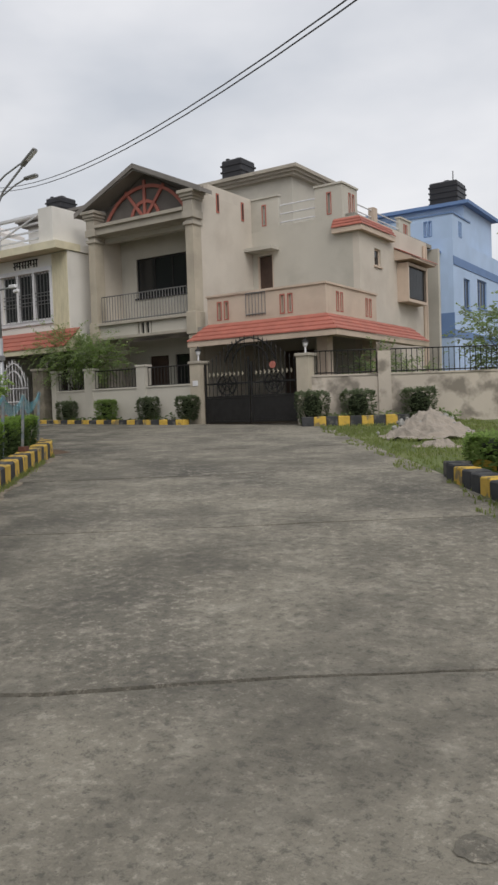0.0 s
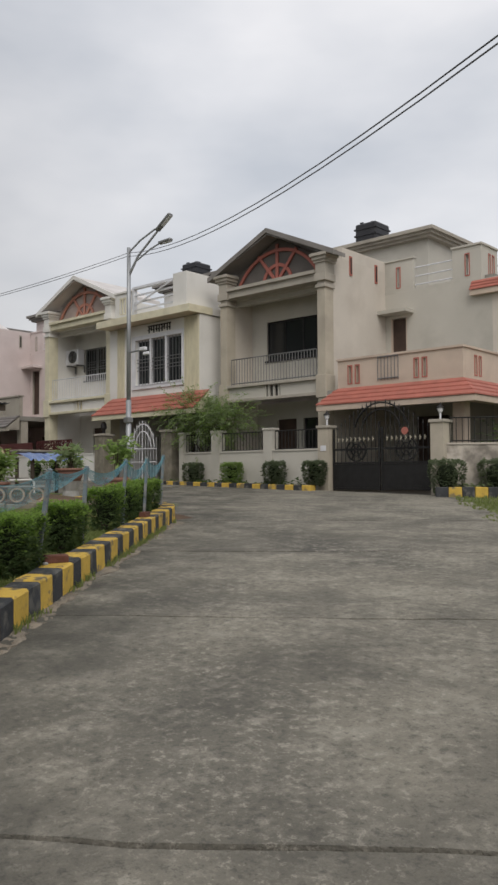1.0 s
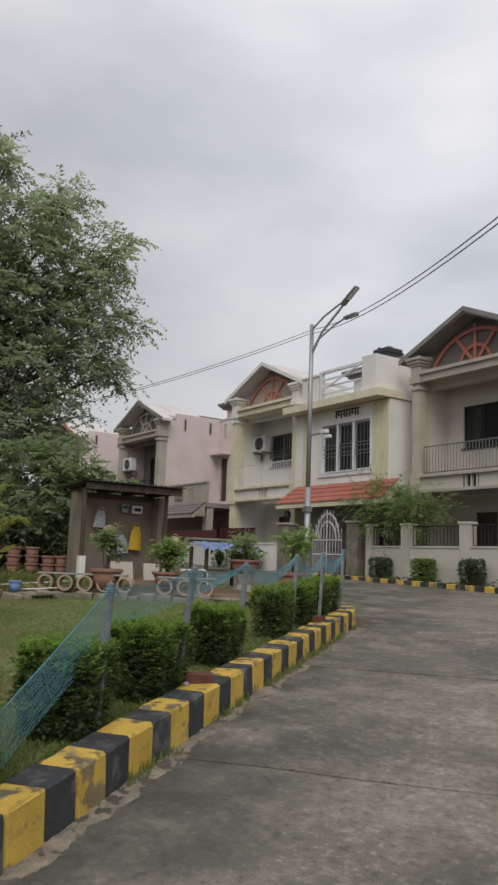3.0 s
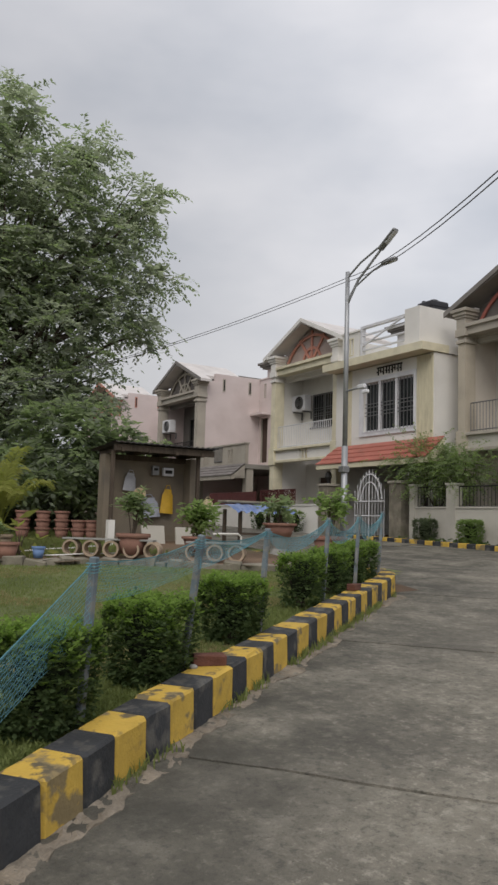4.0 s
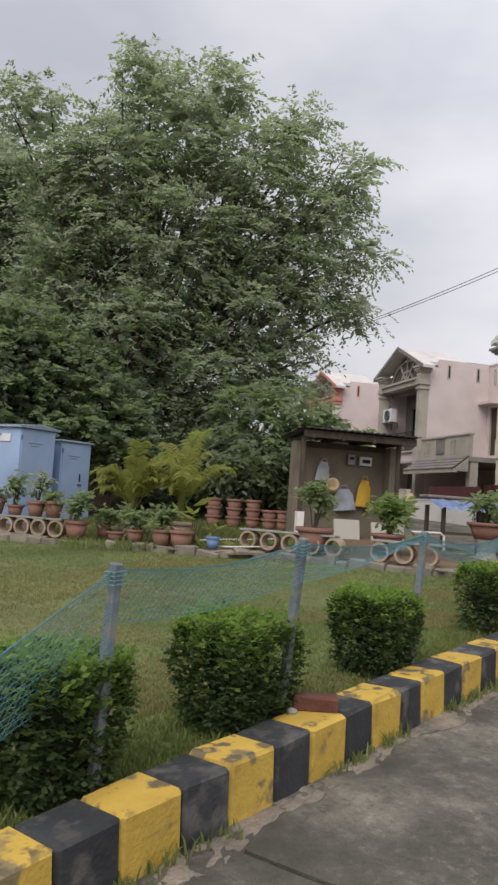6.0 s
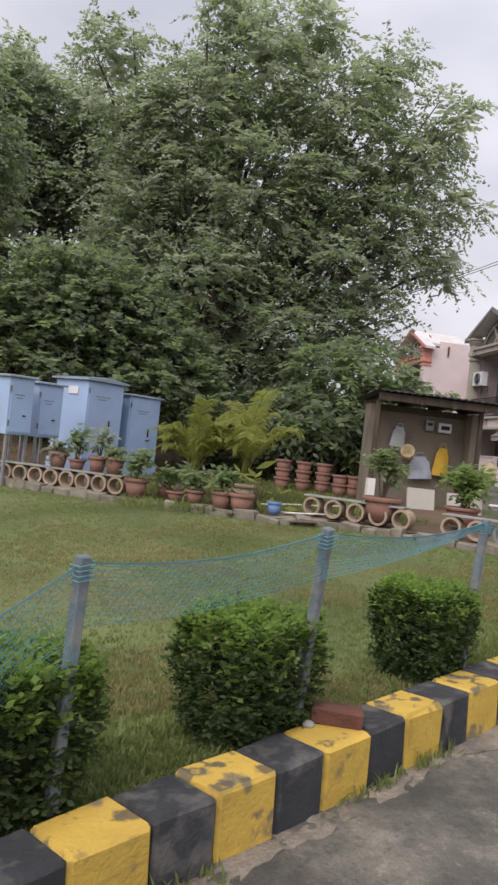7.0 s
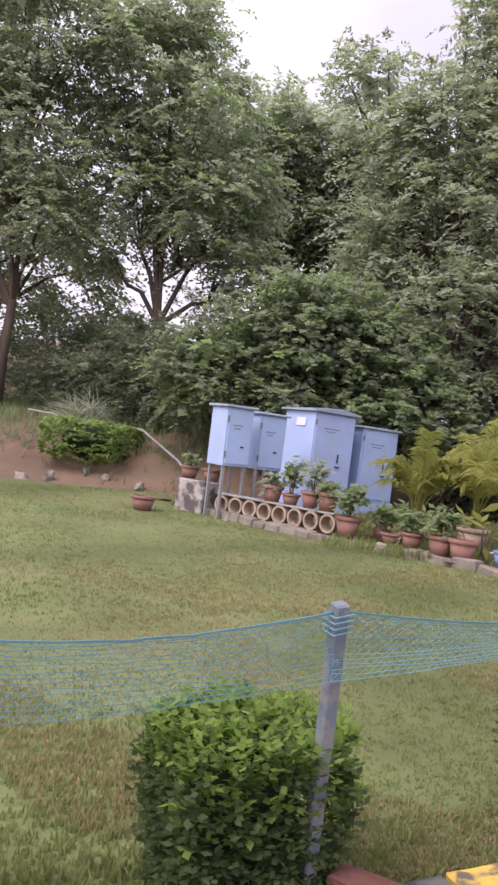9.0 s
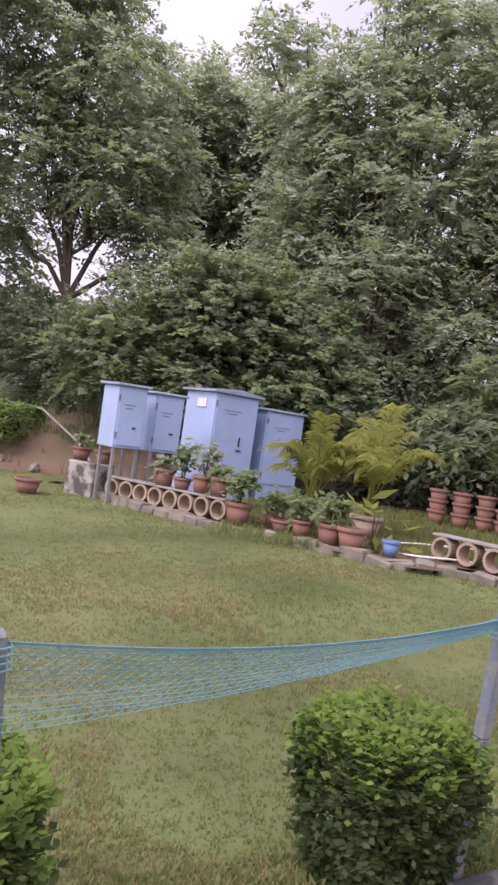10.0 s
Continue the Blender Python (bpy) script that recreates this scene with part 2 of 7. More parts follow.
def prism(bm, outline, axis, a, b):
    """Push a flat outline of (p, q) from a to b along an axis: y gives (x, z) outlines, x gives (y, z), z gives (x, y)."""
    def at(p, q, d):
        return {"y": (p, d, q), "x": (d, p, q), "z": (p, q, d)}[axis]
    lo = [bm.verts.new(at(p, q, a)) for p, q in outline]
    hi = [bm.verts.new(at(p, q, b)) for p, q in outline]
    n = len(outline)
    bm.faces.new(lo)
    bm.faces.new(hi[::-1])
    for i in range(n):
        bm.faces.new((lo[i], hi[i], hi[(i + 1) % n], lo[(i + 1) % n]))
    bmesh.ops.recalc_face_normals(bm, faces=bm.faces)
    return bm


def tube(bm, pts, radii, sides=8, cap=True):
    """A round bar along points; radii one number or one for each point."""
    pts = [Vector(p) for p in pts]
    if isinstance(radii, (int, float)):
        radii = [radii] * len(pts)
    rings = []
    ref = None
    for i, p in enumerate(pts):
        d = (pts[min(i + 1, len(pts) - 1)] - pts[max(i - 1, 0)]).normalized()
        if ref is None:
            ref = d.orthogonal().normalized()
        ref = (ref - d * ref.dot(d))
        ref = ref.normalized() if ref.length > 1e-5 else d.orthogonal().normalized()
        o = d.cross(ref)
        rings.append([bm.verts.new(p + (ref * math.cos(2 * math.pi * k / sides) + o * math.sin(2 * math.pi * k / sides)) * radii[i]) for k in range(sides)])
    for a, b in zip(rings, rings[1:]):
        for k in range(sides):
            bm.faces.new((a[k], a[(k + 1) % sides], b[(k + 1) % sides], b[k]))
    if cap:
        bm.faces.new(rings[0][::-1])
        bm.faces.new(rings[-1])
    return bm


def lathe(bm, profile, sides=16, cx=0.0, cy=0.0):
    """Turn a profile of (radius, z) round the upright axis."""
    rings = [[bm.verts.new((cx + r * math.cos(2 * math.pi * k / sides), cy + r * math.sin(2 * math.pi * k / sides), z)) for k in range(sides)] for r, z in profile]
    for a, b in zip(rings, rings[1:]):
        for k in range(sides):
            bm.faces.new((a[k], a[(k + 1) % sides], b[(k + 1) % sides], b[k]))
    bm.faces.new(rings[0][::-1])
    bm.faces.new(rings[-1])
    return bm


# ---- the lie of the land: a runs along the park kerb, p away from the road into the park ----
KX, KY = -6.31, 4.89


def along(x, y):
    dx, dy = x - KX, y - KY
    return -0.579 * dx + 0.815 * dy, -0.815 * dx - 0.579 * dy


def place(a, p):
    return KX - 0.579 * a - 0.815 * p, KY + 0.815 * a - 0.579 * p


def z_road(x, y):
    a = along(x, y)[0]
    return 0.555 + 0.065 * a - 0.02 * math.sqrt(a * a + 4)


def z_lawn(x, y):
    a, p = along(x, y)
    return 0.70 + 0.05 * a + 0.015 * p


def smooth(x, lo, hi):
    k = min(1.0, max(0.0, (x - lo) / (hi - lo)))
    return k * k * (3 - 2 * k)


def in_park(x, y):
    a, p = along(x, y)
    return smooth(p, 0.05, 0.3) * smooth(11.6 - y, 0.05, 0.35)


def z_bank(x, y):
    """The earth bank behind the lawn, rising to the wooded slope."""
    k = smooth(-x, 18.6, 22.5) * smooth(6.5 - y, 0, 4.5)
    far = smooth(-x, 22, 60) * smooth(14 - y, 0, 12)
    return 1.25 * k + 5.0 * far


def z_ground(x, y):
    w = in_park(x, y)
    z = z_road(x, y) * (1 - w) + z_lawn(x, y) * w
    far = max(abs(x), abs(y))
    z = z * (1 - smooth(far, 60, 200)) + 1.0 * smooth(far, 60, 200)
    return z + z_bank(x, y)


def sheet(name, xs, ys, fz, mat, keep=None):
    verts, index, faces = [], {}, []
    for i, x in enumerate(xs):
        for j, y in enumerate(ys):
            index[i, j] = len(verts)
            verts.append((x, y, fz(x, y)))
    for i in range(len(xs) - 1):
        for j in range(len(ys) - 1):
            if keep is None or keep((xs[i] + xs[i + 1]) / 2, (ys[j] + ys[j + 1]) / 2):
                faces.append((index[i, j], index[i + 1, j], index[i + 1, j + 1], index[i, j + 1]))
    return raw(name, verts, faces, mat, smooth=True)


def steps(lo, hi, fine_lo, fine_hi, fine, growth=1.35):
    out = list(np.arange(fine_lo, fine_hi + 1e-6, fine))
    s, x = fine, fine_lo
    while x > lo:
        s *= growth
        x -= s
        out.insert(0, x)
    s, x = fine, out[-1]
    while x < hi:
        s *= growth
        x += s
        out.append(x)
    return [float(v) for v in out]


xs = steps(-900, 900, -34, 6, 0.5)
ys = steps(-900, 900, -8, 24, 0.5)
ground = sheet("ground", xs, ys, lambda x, y: z_ground(x, y) - 0.12 - 0.02 * noise.noise(Vector((x, y, 0))), M["earth"])
tagged(ground, "bare brown earth with weeds reaching to the trees", "ground", kind="structure")

# ---- road slabs, lawn and verges ----
def k_front(a):
    """How far the kerb's face stands from its straight line."""
    return 0.036 * a - 0.01


def patch(name, outline_a, p_of, fz, mat, n=10, drop=0.5, parent=None):
    """A slab between two lines along the kerb: a top that follows the land, with skirts."""
    verts, faces = [], []
    rows_ = len(outline_a)
    for a in outline_a:
        p0, p1 = p_of(a)
        for k in range(n + 1):
            x, y = place(a, p0 + (p1 - p0) * k / n)
            verts.append((x, y, fz(x, y)))
    for i in range(rows_ - 1):
        for k in range(n):
            q = i * (n + 1) + k
            faces.append((q, q + 1, q + n + 2, q + n + 1))
    edge = [k for k in range(n + 1)] + [(i + 1) * (n + 1) + n for i in range(rows_ - 1)]
    edge += [(rows_ - 1) * (n + 1) + n - 1 - k for k in range(n)] + [(rows_ - 2 - i) * (n + 1) for i in range(rows_ - 1)]
    edge = edge[:-1] if edge[-1] == edge[0] else edge
    base = len(verts)
    for e in edge:
        x, y, z = verts[e]
        verts.append((x, y, z - drop))
    m = len(edge)
    for i in range(m):
        faces.append((edge[i], base + i, base + (i + 1) % m, edge[(i + 1) % m]))
    return raw(name, verts, faces, mat, parent)


def road_material():
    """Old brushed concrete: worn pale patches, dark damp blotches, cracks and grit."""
    m = material("road_concrete", (0.255, 0.235, 0.19), 0.92, 0.2, 0.9, 26.0, 0.0, dirt=(0.075, 0.072, 0.063), dirt_scale=0.42, dirt_amount=0.8)
    nt = m.node_tree
    b = nt.nodes["Principled BSDF"]
    src = b.inputs["Base Color"].links[0].from_socket
    geo = nt.nodes.new("ShaderNodeNewGeometry")

    def noise_at(scale, detail, rough=0.6):
        n = nt.nodes.new("ShaderNodeTexNoise")
        n.inputs["Scale"].default_value = scale
        n.inputs["Detail"].default_value = detail
        n.inputs["Roughness"].default_value = rough
        nt.links.new(geo.outputs["Position"], n.inputs["Vector"])
        return n.outputs["Fac"]

    def span(v, lo, hi, a, c):
        r = nt.nodes.new("ShaderNodeMapRange")
        for key, val in (("From Min", lo), ("From Max", hi), ("To Min", a), ("To Max", c)):
            r.inputs[key].default_value = val
        nt.links.new(v, r.inputs["Value"])
        return r.outputs["Result"]

    def over(fac, a, col):
        x = nt.nodes.new("ShaderNodeMix")
        x.data_type = "RGBA"
        nt.links.new(fac, x.inputs[0])
        nt.links.new(a, x.inputs[6])
        x.inputs[7].default_value = (*col, 1)
        return x.outputs[2]

    stains = noise_at(0.75, 7.0, 0.65)
    worn = noise_at(3.6, 10.0, 0.78)
    flakes = noise_at(14.0, 10.0, 0.8)
    pits = noise_at(55.0, 3.0)
    col = over(span(worn, 0.50, 0.63, 0, 0.55), src, (0.40, 0.37, 0.305))
    col = over(span(flakes, 0.545, 0.60, 0, 0.6), col, (0.45, 0.415, 0.345))
    col = over(span(flakes, 0.465, 0.40, 0, 0.6), col, (0.085, 0.082, 0.072))
    col = over(span(stains, 0.48, 0.62, 0, 0.55), col, (0.085, 0.08, 0.068))
    col = over(span(pits, 0.62, 0.72, 0, 0.5), col, (0.06, 0.058, 0.05))
    # darker towards the park kerb, broken up by noise
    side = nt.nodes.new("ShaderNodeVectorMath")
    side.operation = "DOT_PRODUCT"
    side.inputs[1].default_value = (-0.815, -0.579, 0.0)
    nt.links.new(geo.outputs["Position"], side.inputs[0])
    kerb_band = nt.nodes.new("ShaderNodeMath")
    kerb_band.operation = "MULTIPLY"
    nt.links.new(span(side.outputs["Value"], 0.7, 2.1, 0.0, 1.0), kerb_band.inputs[0])
    nt.links.new(span(noise_at(1.7, 8.0, 0.7), 0.40, 0.62, 0.15, 0.8), kerb_band.inputs[1])
    col = over(kerb_band.outputs[0], col, (0.062, 0.06, 0.05))
    nt.links.new(col, b.inputs["Base Color"])
    add = nt.nodes.new("ShaderNodeMath")
    nt.links.new(flakes, add.inputs[0])
    nt.links.new(pits, add.inputs[1])
    bp = nt.nodes.new("ShaderNodeBump")
    bp.inputs["Strength"].default_value = 0.8
    bp.inputs["Distance"].default_value = 0.025
    nt.links.new(add.outputs[0], bp.inputs["Height"])
    nt.links.new(bp.outputs["Normal"], b.inputs["Normal"])
    return m


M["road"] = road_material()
road = thing("road", 0, 0, 0, "worn grey concrete road cast in slabs", "road", kind="structure")
JOINTS = [-17.6, -14.2, -10.8, -7.2, -3.50, -0.07, 3.5, 7.3, 11.2]


def wander(a, p):
    return 0.05 * noise.noise(Vector((p * 0.9, a * 2.0, 3.1))) + 0.025 * noise.noise(Vector((p * 4.0, a * 2.0, 7.7)))


def slab(a0, a1, p0, p1, n=24):
    """One cast slab with ragged joints at both ends."""
    verts, faces = [], []
    rows_ = 9
    for i in range(rows_):
        k = i / (rows_ - 1)
        for j in range(n + 1):
            p = p0 + (p1 - p0) * j / n
            lo = a0 + 0.018 + wander(a0, p) - 0.008 * (p + 2.5)
            hi = a1 - 0.018 + wander(a1, p) - 0.008 * (p + 2.5)
            x, y = place(lo + (hi - lo) * k, p)
            verts.append((x, y, z_road(x, y) + 0.006 * noise.noise(Vector((x, y, a0)))))
    for i in range(rows_ - 1):
        for j in range(n):
            q = i * (n + 1) + j
            faces.append((q, q + n + 1, q + n + 2, q + 1))
    last = (rows_ - 1) * (n + 1)
    for line in ([j for j in range(n + 1)], [last + n - j for j in range(n + 1)], [(rows_ - 1 - i) * (n + 1) for i in range(rows_)], [i * (n + 1) + n for i in range(rows_)]):
        b0 = len(verts)
        for v in line:
            x, y, z = verts[v]
            verts.append((x, y, z - 0.15))
        for i in range(len(line) - 1):
            faces.append((line[i], line[i + 1], b0 + i + 1, b0 + i))
    return raw("slab", verts, faces, M["road"], road)


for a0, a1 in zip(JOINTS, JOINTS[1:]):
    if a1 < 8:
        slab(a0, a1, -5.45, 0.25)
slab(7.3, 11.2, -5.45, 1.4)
patch_at = (-0.84, 2.83)
verts, faces = [(patch_at[0], patch_at[1], z_road(*patch_at) + 0.016)], []
for k in range(20):
    ang = 2 * math.pi * k / 20
    rad = 0.075 * (1 + 0.3 * noise.noise(Vector((math.cos(ang) * 2, math.sin(ang) * 2, 5))))
    px_, py_ = patch_at[0] + rad * math.cos(ang), patch_at[1] + rad * math.sin(ang)
    verts.append((px_, py_, z_road(px_, py_) + 0.004))
    faces.append((0, k + 1, (k + 1) % 20 + 1))
road_patch = raw("road_patch", verts, faces, M["road"], road, "rough mortar patch", smooth=True)
# the street along the houses
street = thing("street", 0, 0, 0, "worn concrete street along the row of houses", "road", kind="structure")
for x0, x1 in ((-62, -52), (-52, -44), (-44, -36), (-36, -29), (-29, -23), (-23, -18.02)):
    sl = sheet("street_slab", [x0 + 0.02 + (x1 - x0 - 0.04) * k / 8 for k in range(9)], [11.75 + 6.95 * k / 8 for k in range(9)], z_road, M["road"])
    sl.parent = street
sl = sheet("street_slab", [-18 + 0.25 * k for k in range(42)], [11.75 + 0.25 * k for k in range(29)], lambda x, y: z_road(x, y) - 0.004, M["road"],
           keep=lambda x, y: along(x, y)[0] > 10.9 - 0.05 * (along(x, y)[1] + 2.5) and along(x, y)[1] > -5.2 - 0.4 * smooth(along(x, y)[0], 10, 14) and not (along(x, y)[1] > 0.9 and along(x, y)[0] < 7))
sl.parent = street
sl = sheet("street_slab", [-18 + 0.25 * k for k in range(33)], [11.0 + 0.25 * k for k in range(32)], lambda x, y: z_road(x, y) - 0.008, M["road"],
           keep=lambda x, y: y > 11.7 and along(x, y)[1] > 1.2)
sl.parent = street


# ---- lawn ----
def lawn_material():
    """Mown grass: green with dry straw blotches."""
    m = material("lawn_grass", (0.128, 0.158, 0.055), 0.95, 0.3, 0.6, 110.0, 0.5, dirt=(0.215, 0.195, 0.09), dirt_scale=0.9, dirt_amount=0.5)
    return m


M["lawn"] = lawn_material()


def lawn_keep(x, y):
    a, p = along(x, y)
    return p > 0.2 + 0.036 * a and y < 11.4 and x > -19.6 - 0.6 * math.sin(y) and a > -16 and p < 14.5


lawn = sheet("lawn", [-20 + 0.25 * k for k in range(100)], [-12 + 0.25 * k for k in range(95)],
             lambda x, y: z_lawn(x, y) + 0.015 * noise.noise(Vector((x * 0.6, y * 0.6, 1))) + 0.006 * noise.noise(Vector((x * 4, y * 4, 5))), M["lawn"], lawn_keep)
tagged(lawn, "mown green lawn with dry straw-coloured patches", "lawn", kind="structure")
verge = sheet("verge", [-9.5 + 0.25 * k for k in range(62)], [-6 + 0.25 * k for k in range(140)],
              lambda x, y: z_road(x, y) - 0.02 + 0.04 * noise.noise(Vector((x * 0.8, y * 0.8, 2))), M["lawn"],
              lambda x, y: along(x, y)[1] < -5.0 - 0.45 * noise.noise(Vector((x * 0.7, y * 0.7, 9))) and x < 6 and x > -10.2 + 0.26 * (y - 19.2) and y < 29)
tagged(verge, "rough green grass verge beside the concrete road", "grass", kind="structure")


def tufts(name, count, spots, h0, h1, mat, label, seed, width=0.007):
    """Loose blades of grass, three or so to a tuft."""
    rng = random.Random(seed)
    verts, faces = [], []
    for _ in range(count):
        x, y, z = spots(rng)
        for _b in range(3):
            h = rng.uniform(h0, h1)
            t = rng.uniform(0, 2 * math.pi)
            bx, by = x + rng.uniform(-0.03, 0.03), y + rng.uniform(-0.03, 0.03)
            dx, dy = math.cos(t) * width, math.sin(t) * width
            lx, ly = rng.uniform(-0.7, 0.7) * h, rng.uniform(-0.7, 0.7) * h
            q = len(verts)
            verts += [(bx - dx, by - dy, z - 0.01), (bx + dx, by + dy, z - 0.01), (bx + lx * 0.4 + dx * 0.7, by + ly * 0.4 + dy * 0.7, z + h * 0.6), (bx + lx * 0.4 - dx * 0.7, by + ly * 0.4 - dy * 0.7, z + h * 0.6), (bx + lx, by + ly, z + h)]
            faces += [(q, q + 1, q + 2, q + 3), (q + 3, q + 2, q + 4)]
    ob = raw(name, verts, faces, mat)
    return tagged(ob, label, "grass", kind="stuff")


M["blade"] = leaf_material("blade", (0.195, 0.228, 0.082), 0.25, 0.35)
M["straw"] = leaf_material("straw", (0.30, 0.26, 0.135), 0.3, 0.35)


def lawn_spot(a0, a1, p0, p1):
    def f(rng):
        while True:
            a, p = rng.uniform(a0, a1), p0 + (p1 - p0) * rng.random() ** 2.6
            x, y = place(a, p)
            if lawn_keep(x, y):
                return x, y, z_lawn(x, y)
    return f


def straw_spot(rng):
    f = lawn_spot(-3.5, 6, 0.4, 6)
    while True:
        x, y, z = f(rng)
        if noise.noise(Vector((x * 1.1, y * 1.1, 4.2))) > 0.02:
            return x, y, z


def verge_spot(rng):
    while True:
        a, p = rng.uniform(-1, 14), rng.uniform(-9.5, -5.0)
        x, y = place(a, p)
        if x > -10 + 0.26 * (y - 19.2) and p < -5.15 - 0.4 * noise.noise(Vector((x * 0.7, y * 0.7, 9))):
            return x, y, z_road(x, y)


tufts("lawn_blades", 84000, lawn_spot(-6.5, 7.5, 0.25, 13.5), 0.008, 0.026, M["blade"], "short mown grass blades of the lawn", 11, 0.0042)
tufts("dry_blades", 24000, straw_spot, 0.01, 0.03, M["straw"], "dry straw-coloured grass blades in patches on the lawn", 12, 0.0038)
tufts("verge_blades", 5000, verge_spot, 0.02, 0.06, M["blade"], "rough grass blades on the verge", 13, 0.009)


def kerb_foot(rng):
    a = rng.uniform(-6, 7)
    while noise.noise(Vector((a * 1.3, 0, 8.8))) < -0.05:
        a = rng.uniform(-6, 7)
    x, y = place(a, k_front(a) - abs(rng.gauss(0, 0.03)))
    return x, y, z_road(x, y)


kerb_dirt = patch("kerb_dirt", [-6 + 0.04 * k for k in range(326)], lambda a: (k_front(a) - 0.05 - 0.12 * max(0, 0.6 + 1.3 * noise.noise(Vector((a * 1.7, 0, 2)))) - 0.03 * noise.noise(Vector((a * 9, 0, 5))), k_front(a) + 0.05),
                  lambda x, y: z_road(x, y) + 0.003 + 0.016 * noise.noise(Vector((x * 9, y * 9, 0))) + 0.01 * noise.noise(Vector((x * 25, y * 25, 0))), M["dust"], 8, 0.05)
tagged(kerb_dirt, "loose brown dirt gathered at the foot of the kerb", "dirt", kind="structure")
tufts("kerb_weeds", 420, kerb_foot, 0.02, 0.10, M["blade"], "small weeds growing at the foot of the kerb", 14, 0.006)
tufts("kerb_back_grass", 3500, lawn_spot(-5, 7, 0.25, 0.75), 0.02, 0.06, M["blade"], "longer grass behind the kerb", 15, 0.008)


# ---- painted kerb round the park ----
kerb = thing("kerb", 0, 0, 0, "kerb of concrete blocks painted yellow and black by turns", "kerb", kind="structure")


def kerb_block(parent, x, y, z, heading, length, mat, rng, h=0.262, depth=0.25):
    bm = bmesh.new()
    box(bm, -length / 2 + 0.002, 0, -0.2, length / 2 - 0.002, depth, h, bevel=0.016)
    for v in bm.verts:
        v.co += Vector((rng.uniform(-0.004, 0.004), rng.uniform(-0.006, 0.006), rng.uniform(-0.006, 0.006)))
    ob = part("kerb_block", bm, mat, parent)
    ob.matrix_basis = pose(x, y, z, rng.uniform(-1, 1), rng.uniform(-1.2, 1.2), heading)
    return ob


rng = random.Random(5)
PITCH = 0.3105
for i in range(-24, 26):
    length = 0.293 if i % 2 else 0.328
    a = 0.006 + 2 * PITCH * (i // 2) + (0.328 if i % 2 else 0.0) + length / 2
    if a > 7.1:
        break
    x, y = place(a, k_front(a))
    turn = math.degrees(math.atan2(k_front(a + 0.2) - k_front(a - 0.2), 0.4))
    slope = z_road(*place(a + 0.5, 0)) - z_road(*place(a - 0.5, 0))
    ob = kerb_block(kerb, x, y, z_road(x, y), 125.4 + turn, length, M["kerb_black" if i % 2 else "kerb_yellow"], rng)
    ob.matrix_basis = ob.matrix_basis @ pose(0, 0, 0, 0, -math.degrees(math.atan(slope)), 0)
# round the corner towards the lamp post, then along the street
cx, cy = place(7.1, k_front(7.1))
h = 127.0
i = 0
while cx > -34 and i < 75:
    h = min(180.0, h + 9.0)
    mx, my = cx + math.cos(radians(h)) * PITCH / 2, cy + math.sin(radians(h)) * PITCH / 2
    kerb_block(kerb, mx, my, z_road(mx, my), h, PITCH, M["kerb_yellow" if i % 2 else "kerb_black"], rng)
    cx, cy = cx + math.cos(radians(h)) * PITCH, cy + math.sin(radians(h)) * PITCH
    i += 1

# kerb of the garden on the other side of the road
kerb_b = thing("kerb", 0, 0, 0, "weathered dark kerb with faded yellow blocks on the far roadside", "kerb", kind="structure")
for i in range(15):
    a = 2.3 - (i + 0.5) * 0.3
    x, y = place(a, -5.35)
    kerb_block(kerb_b, x, y, z_road(x, y), 125.4 + 180, 0.3, M["kerb_yellow" if i % 3 == 1 else "kerb_black"], rng, 0.2)
for i in range(10):
    x, y = place(2.33, -5.4 - (i + 0.5) * 0.3)
    kerb_block(kerb_b, x, y, z_road(x, y), 35.4, 0.3, M["kerb_yellow" if i % 3 == 1 else "kerb_black"], rng, 0.2)

# ---- the houses: one design, built to local axes (x along the front, y to the back, z from the plinth) ----
W = 4.28


def hole_wall(bm, axis, at, thick, lo, hi, z0, z1, holes):
    """A wall along x (axis 'x', standing at y = at) or along y, with openings (a, b, za, zb) cut through."""
    cuts = sorted({lo, hi, *[h[0] for h in holes], *[h[1] for h in holes]})
    for a, b in zip(cuts, cuts[1:]):
        inside = [h for h in holes if h[0] <= a + 1e-6 and h[1] >= b - 1e-6]
        spans, z = [], z0
        for h in sorted(inside, key=lambda q: q[2]):
            if h[2] > z:
                spans.append((z, h[2]))
            z = h[3]
        if z < z1:
            spans.append((z, z1))
        for s, t in spans:
            if axis == "x":
                box(bm, a, at, s, b, at + thick, t)
            else:
                box(bm, at, a, s, at + thick, b, t)
    return bm


def railing(name, parent, mat, x0, x1, y, z0, z1, pitch=0.11, label="", r=0.012, axis="x"):
    """Rails top and bottom, with each bar a piece of its own."""
    at = (lambda u, z: (u, y, z)) if axis == "x" else (lambda u, z: (y, u, z))
    rail = part(name, tube(bmesh.new(), [at(x0, z1), at(x1, z1)], r * 1.5, 6), mat, parent, label)
    part("bottom_rail", tube(bmesh.new(), [at(x0, z0 + 0.05), at(x1, z0 + 0.05)], r * 1.5, 6), mat, rail)
    n = max(2, int((x1 - x0) / pitch))
    first = None
    for i in range(n + 1):
        u = x0 + (x1 - x0) * i / n
        if first is None:
            b = bmesh.new()
            tube(b, [(0, 0, z0), (0, 0, z1)], r, 5)
            first = part("bar", b, mat, rail)
        else:
            b = new("bar", first.data)
            b.parent = rail
            first_ob = b
        (first if i == 0 else first_ob).matrix_basis = Matrix.Translation(at(u, 0))
    return rail


